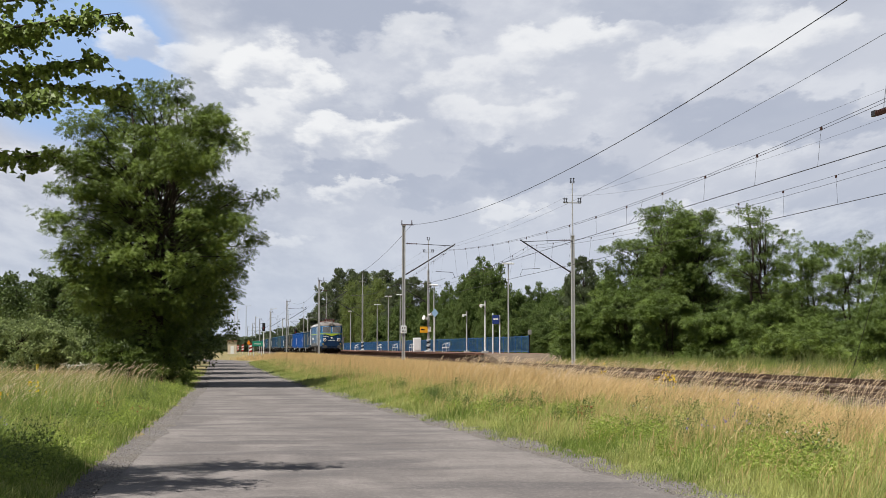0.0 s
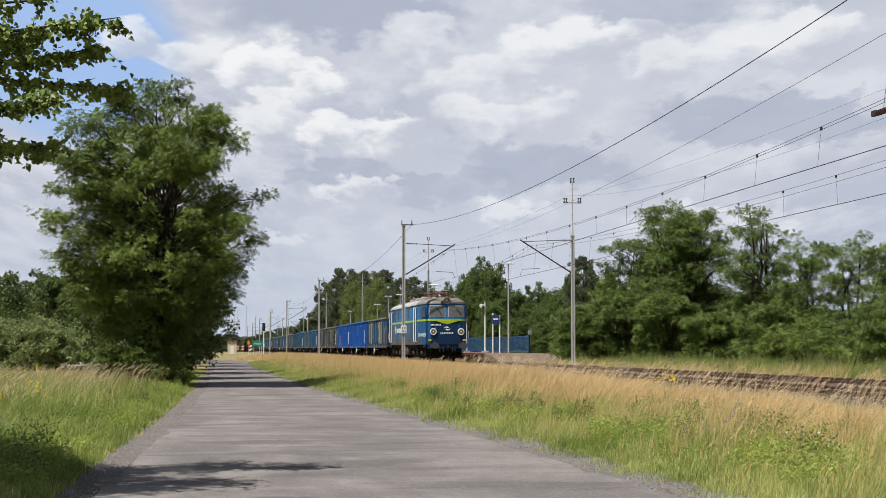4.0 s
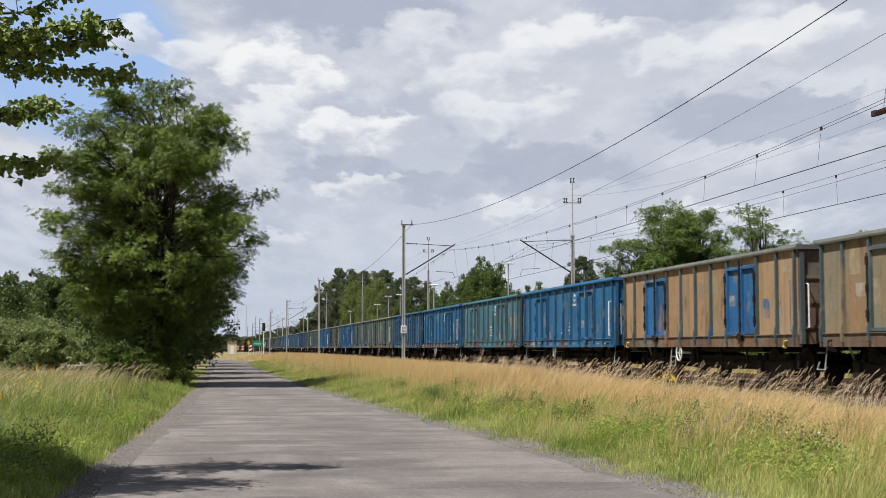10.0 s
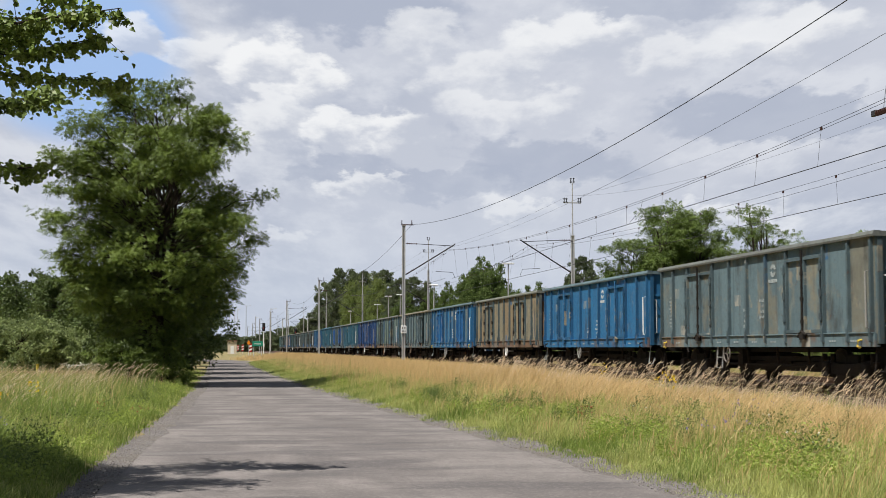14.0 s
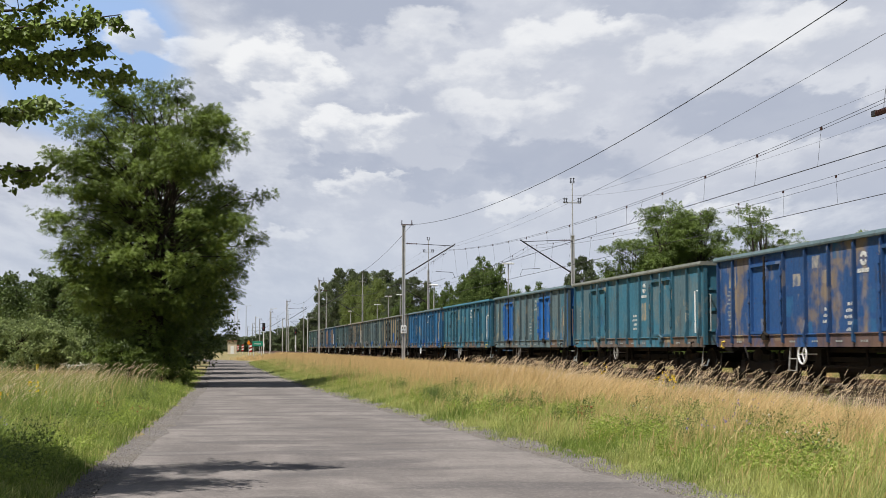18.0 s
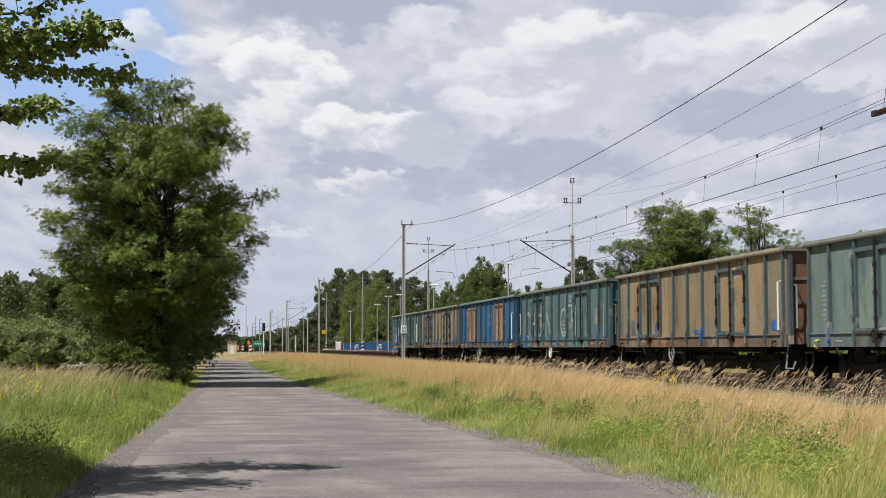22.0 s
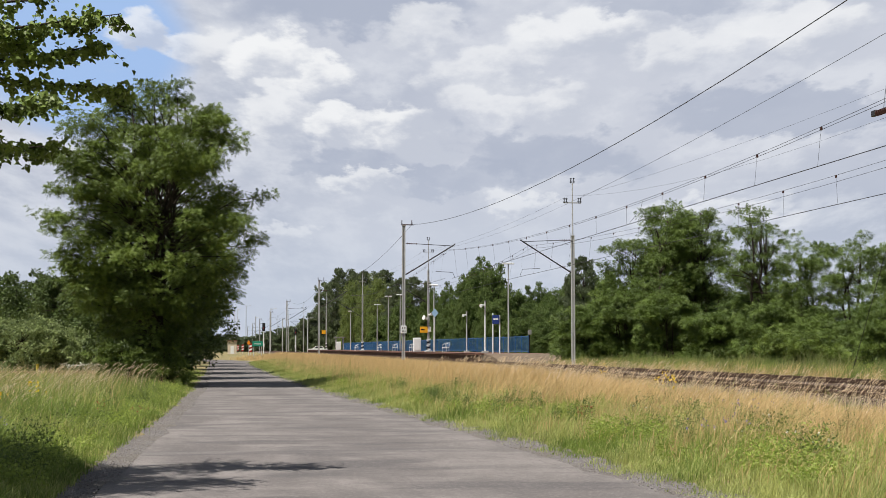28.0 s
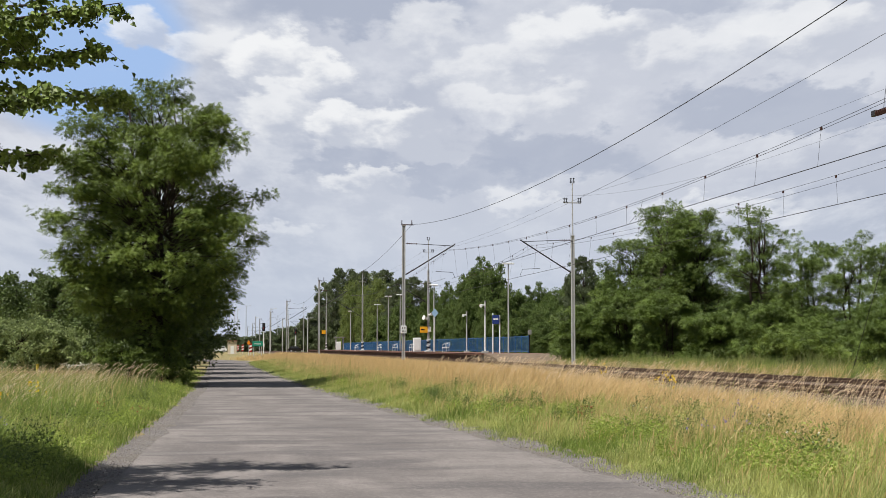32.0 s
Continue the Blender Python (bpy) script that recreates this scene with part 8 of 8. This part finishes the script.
blades("straw_grass", M_STRAW, "dry golden grass beyond the tracks", stand(x, y), rg.uniform(0.2, 0.6, len(x)) * np.interp(x, (20.4, 22, 25), (0.7, 1.0, 1.2)), wide(y, 0.008), 0.2, 7)


# leafy weeds in clumps
def weeds(name, spots_, material, label, seed, size=0.09, per=60, lift=0.16, squash=0.7):
    rng = np.random.default_rng(seed)
    C = np.array([(x, y, gz(x, y) + lift) for x, y, r in spots_])
    R = np.array([r for x, y, r in spots_])
    V, F, N = leaf_cloud(rng, C, R, per, size, squash, -0.2, 0.3)
    ob = new(name, np_mesh(name, V, F, normals=N))
    ob.data.materials.append(material)
    return tagged(ob, label, "weeds", kind="stuff")


rs = random.Random(9)
sp = []
for k in range(80):
    y = 13 + 45 * rs.random() ** 1.6
    x = road_r(y) + 1.2 + 3.2 * rs.random()
    sp.append((float(x), y, 0.16 + 0.2 * rs.random()))
for k in range(260):
    y = 13 + 36 * rs.random() ** 1.4
    x = road_l(y) - 0.7 - (1.5 + 0.1 * y) * rs.random()
    sp.append((float(x), y, 0.14 + 0.24 * rs.random()))
for k in range(260):
    y = 36 + 52 * rs.random()
    sp.append((22.2 + 6.5 * rs.random(), y, 0.25 + 0.55 * rs.random()))
sp += [(7.2, 15.8, 0.45), (7.5, 16.2, 0.35), (7.6, 17.9, 0.4), (7.9, 18.4, 0.3), (6.5, 35.4, 0.4), (8.85, 25.6, 0.28), (9.6, 21.6, 0.25), (-1.6, 24.6, 0.4), (-2.1, 25.2, 0.35)]
# nettles and clover in the middle of the bank
for k in range(30):
    y = 12.5 + 17 * rs.random() ** 1.3
    x = road_r(y) + 1.5 + 2.6 * rs.random()
    for q in range(6):
        sp.append((float(x + rs.gauss(0, 0.22)), y + rs.gauss(0, 0.35), 0.14 + 0.22 * rs.random()))
weeds("leafy_weeds", sp, M_TUFT, "broad-leaved green weeds among the grass", 6, 0.042, 150)


dark = []
for k in range(110):
    y = 15 + 36 * rs.random() ** 1.3
    x = float(road_l(y)) - 0.9 - (1.2 + 0.12 * y) * rs.random()
    dark.append((x, y, 0.10 + 0.16 * rs.random()))
for k in range(24):
    y = 14 + 28 * rs.random() ** 1.2
    x = float(road_r(y)) + 1.3 + 3.4 * rs.random()
    for q in range(4):
        dark.append((x + rs.gauss(0, 0.25), y + rs.gauss(0, 0.4), 0.07 + 0.12 * rs.random()))
weeds("tall_weeds", dark + [(8.05, 19.9, 0.12), (8.3, 20.3, 0.11), (7.8, 20.2, 0.13), (8.15, 20.6, 0.12), (9.6, 21.6, 0.11), (7.6, 17.9, 0.15), (7.75, 18.2, 0.13), (8.85, 25.6, 0.10), (-2.7, 17.4, 0.14), (-2.45, 17.7, 0.12)], M_WEEDD, "tall dark green weeds standing in the grass", 8, 0.036, 190, 0.26, 1.6)


def flowers(name, spots_, material, label, stalk, size, heads, seed):
    rng = np.random.default_rng(seed)
    V, F, SP, SH = [], [], [], []
    k = 0
    for x, y, r in spots_:
        for j in range(heads):
            px, py = x + rng.normal(0, r), y + rng.normal(0, r)
            z = gz(px, py)
            h = stalk * rng.uniform(0.75, 1.1)
            SP.append((px, py, z)), SH.append(h)
            for q in range(4):
                c = np.array((px, py, z + h)) + rng.normal(0, size * 0.8, 3)
                a, b = rot_basis(rng, 1, 0.3)
                s = size * rng.uniform(0.6, 1.1)
                V += [c - a[0] * s, c - b[0] * s, c + a[0] * s, c + b[0] * s]
                F.append((k, k + 1, k + 2, k + 3))
                k += 4
    ob = thing(name, pose(0, 0, 0), label, "wildflowers", kind="stuff")
    me = np_mesh("flower_heads", V, F)
    me.materials.append(material)
    o = new("flower_heads", me)
    o.parent = ob
    st = blades("stalks", M_WEED, "", np.array(SP), np.array(SH), np.full(len(SP), 0.008), 0.0, seed, "")
    st.parent = ob


flowers("yellow_ragwort", [(8.8, 25.5, 0.06), (9.0, 26.7, 0.06), (10.4, 35.9, 0.12), (-3.6, 24.3, 0.10), (-3.3, 26.0, 0.10)], M_YELLOW, "yellow ragwort flowers in the dry grass", 0.80, 0.022, 9, 21)
flowers("white_yarrow", [(7.2, 17.4, 0.25), (7.1, 22.4, 0.35), (8.2, 20.0, 0.4), (6.9, 14.8, 0.2)], M_WHITE_PETAL, "small white yarrow flowers", 0.42, 0.012, 7, 22)
flowers("white_elder", [(-6.4, 66.0, 0.4), (-6.0, 67.0, 0.4), (-7.0, 67.5, 0.5)], M_WHITE_PETAL, "white blossom by the shrubs", 0.7, 0.045, 9, 23)
flowers("violet_bugloss", [(8.0, 19.9, 0.22), (6.2, 16.3, 0.18), (-2.9, 18.6, 0.2)], M_VIOLET, "violet bugloss flowers", 0.55, 0.014, 14, 24)
flowers("red_dock", [(5.9, 21.7, 0.08), (6.1, 22.1, 0.06), (-1.3, 23.9, 0.10), (-2.2, 26.5, 0.10)], M_REDW, "rust-red dock seed spikes", 0.45, 0.012, 9, 25)


# ---- what moves ----
def motions():
    times = [2.0 * k for k in range(17)]
    walk(loco, [(t, pose(TRACK_X, train_y(t) - 9.37, RAIL_Z)) for t in times])
    for off, w in TRAIN:
        walk(w, [(t, pose(TRACK_X, train_y(t) + off, RAIL_Z)) for t in times])
    # driving wheels roll with the train
    ticks = [k / FPS for k in range(32 * FPS + 1)]
    for y, wheel in LOCO_WHEELS:
        at = wheel.location.copy()
        walk(wheel, [(t, Matrix.Translation(at) @ Matrix.Rotation((train_y(0) - train_y(t)) / 0.625, 4, "X")) for t in ticks])
    # cars wait for the train, then cross the line
    def drive(c, y, stops, turn):
        walk(c, [(t, pose(at_far(q, y), y, 0.42, 0, 0, turn)) for t, q in stops])

    drive(white_car, 328.0, ((0.0, 196), (26.9, 196), (27.5, 184), (28.0, 170), (28.5, 151), (29.0, 130), (29.5, 109), (30.0, 90), (30.5, 68), (31.0, 45), (32.0, 4)), 0)
    drive(dark_car, 333.0, ((0.0, -70), (28.0, -70), (28.8, -40), (29.6, 15), (30.5, 76), (31.0, 98), (31.5, 117), (32.0, 136)), 180)
    # clouds drift up and to the side
    drift = Vector((math.cos(YAW), -math.sin(YAW), 0)) * 22.0 + Vector((0, 0, 26.0))
    sky0 = backdrop.matrix_basis.copy()
    walk(backdrop, [(0.0, sky0), (32.0, Matrix.Translation(drift) @ sky0)])
    # wind: branches nod, crowns lean, stalks shift
    beats = [0.4 * k for k in range(81)]
    for k, br in enumerate(BRANCHES):
        m0 = br.matrix_basis.copy()
        walk(br, [(t, m0 @ pose(0, 0, 0, 0, 0.75 * math.sin(4.7 * t + 0.9 * k) + 0.55 * math.sin(2.1 * t + 1.7 * k), 0.4 * math.sin(3.1 * t + k))) for t in beats])
    for k, tr in enumerate([big_tree] + LINESIDE):
        cr = tr.children[1]
        walk(cr, [(t, pose(0, 0, 0, 0.12 * math.sin(2.6 * t + k), 0.35 * math.sin(1.9 * t + 1.3 * k) + 0.2 * math.sin(3.7 * t + k), 0)) for t in beats])
    for k, st in enumerate(STALKS):
        walk(st, [(t, pose(0.03 * math.sin(3.3 * t + 0.8 * k) + 0.02 * math.sin(5.9 * t + 2.0 * k), 0.012 * math.sin(4.1 * t + k), 0)) for t in beats])


motions()
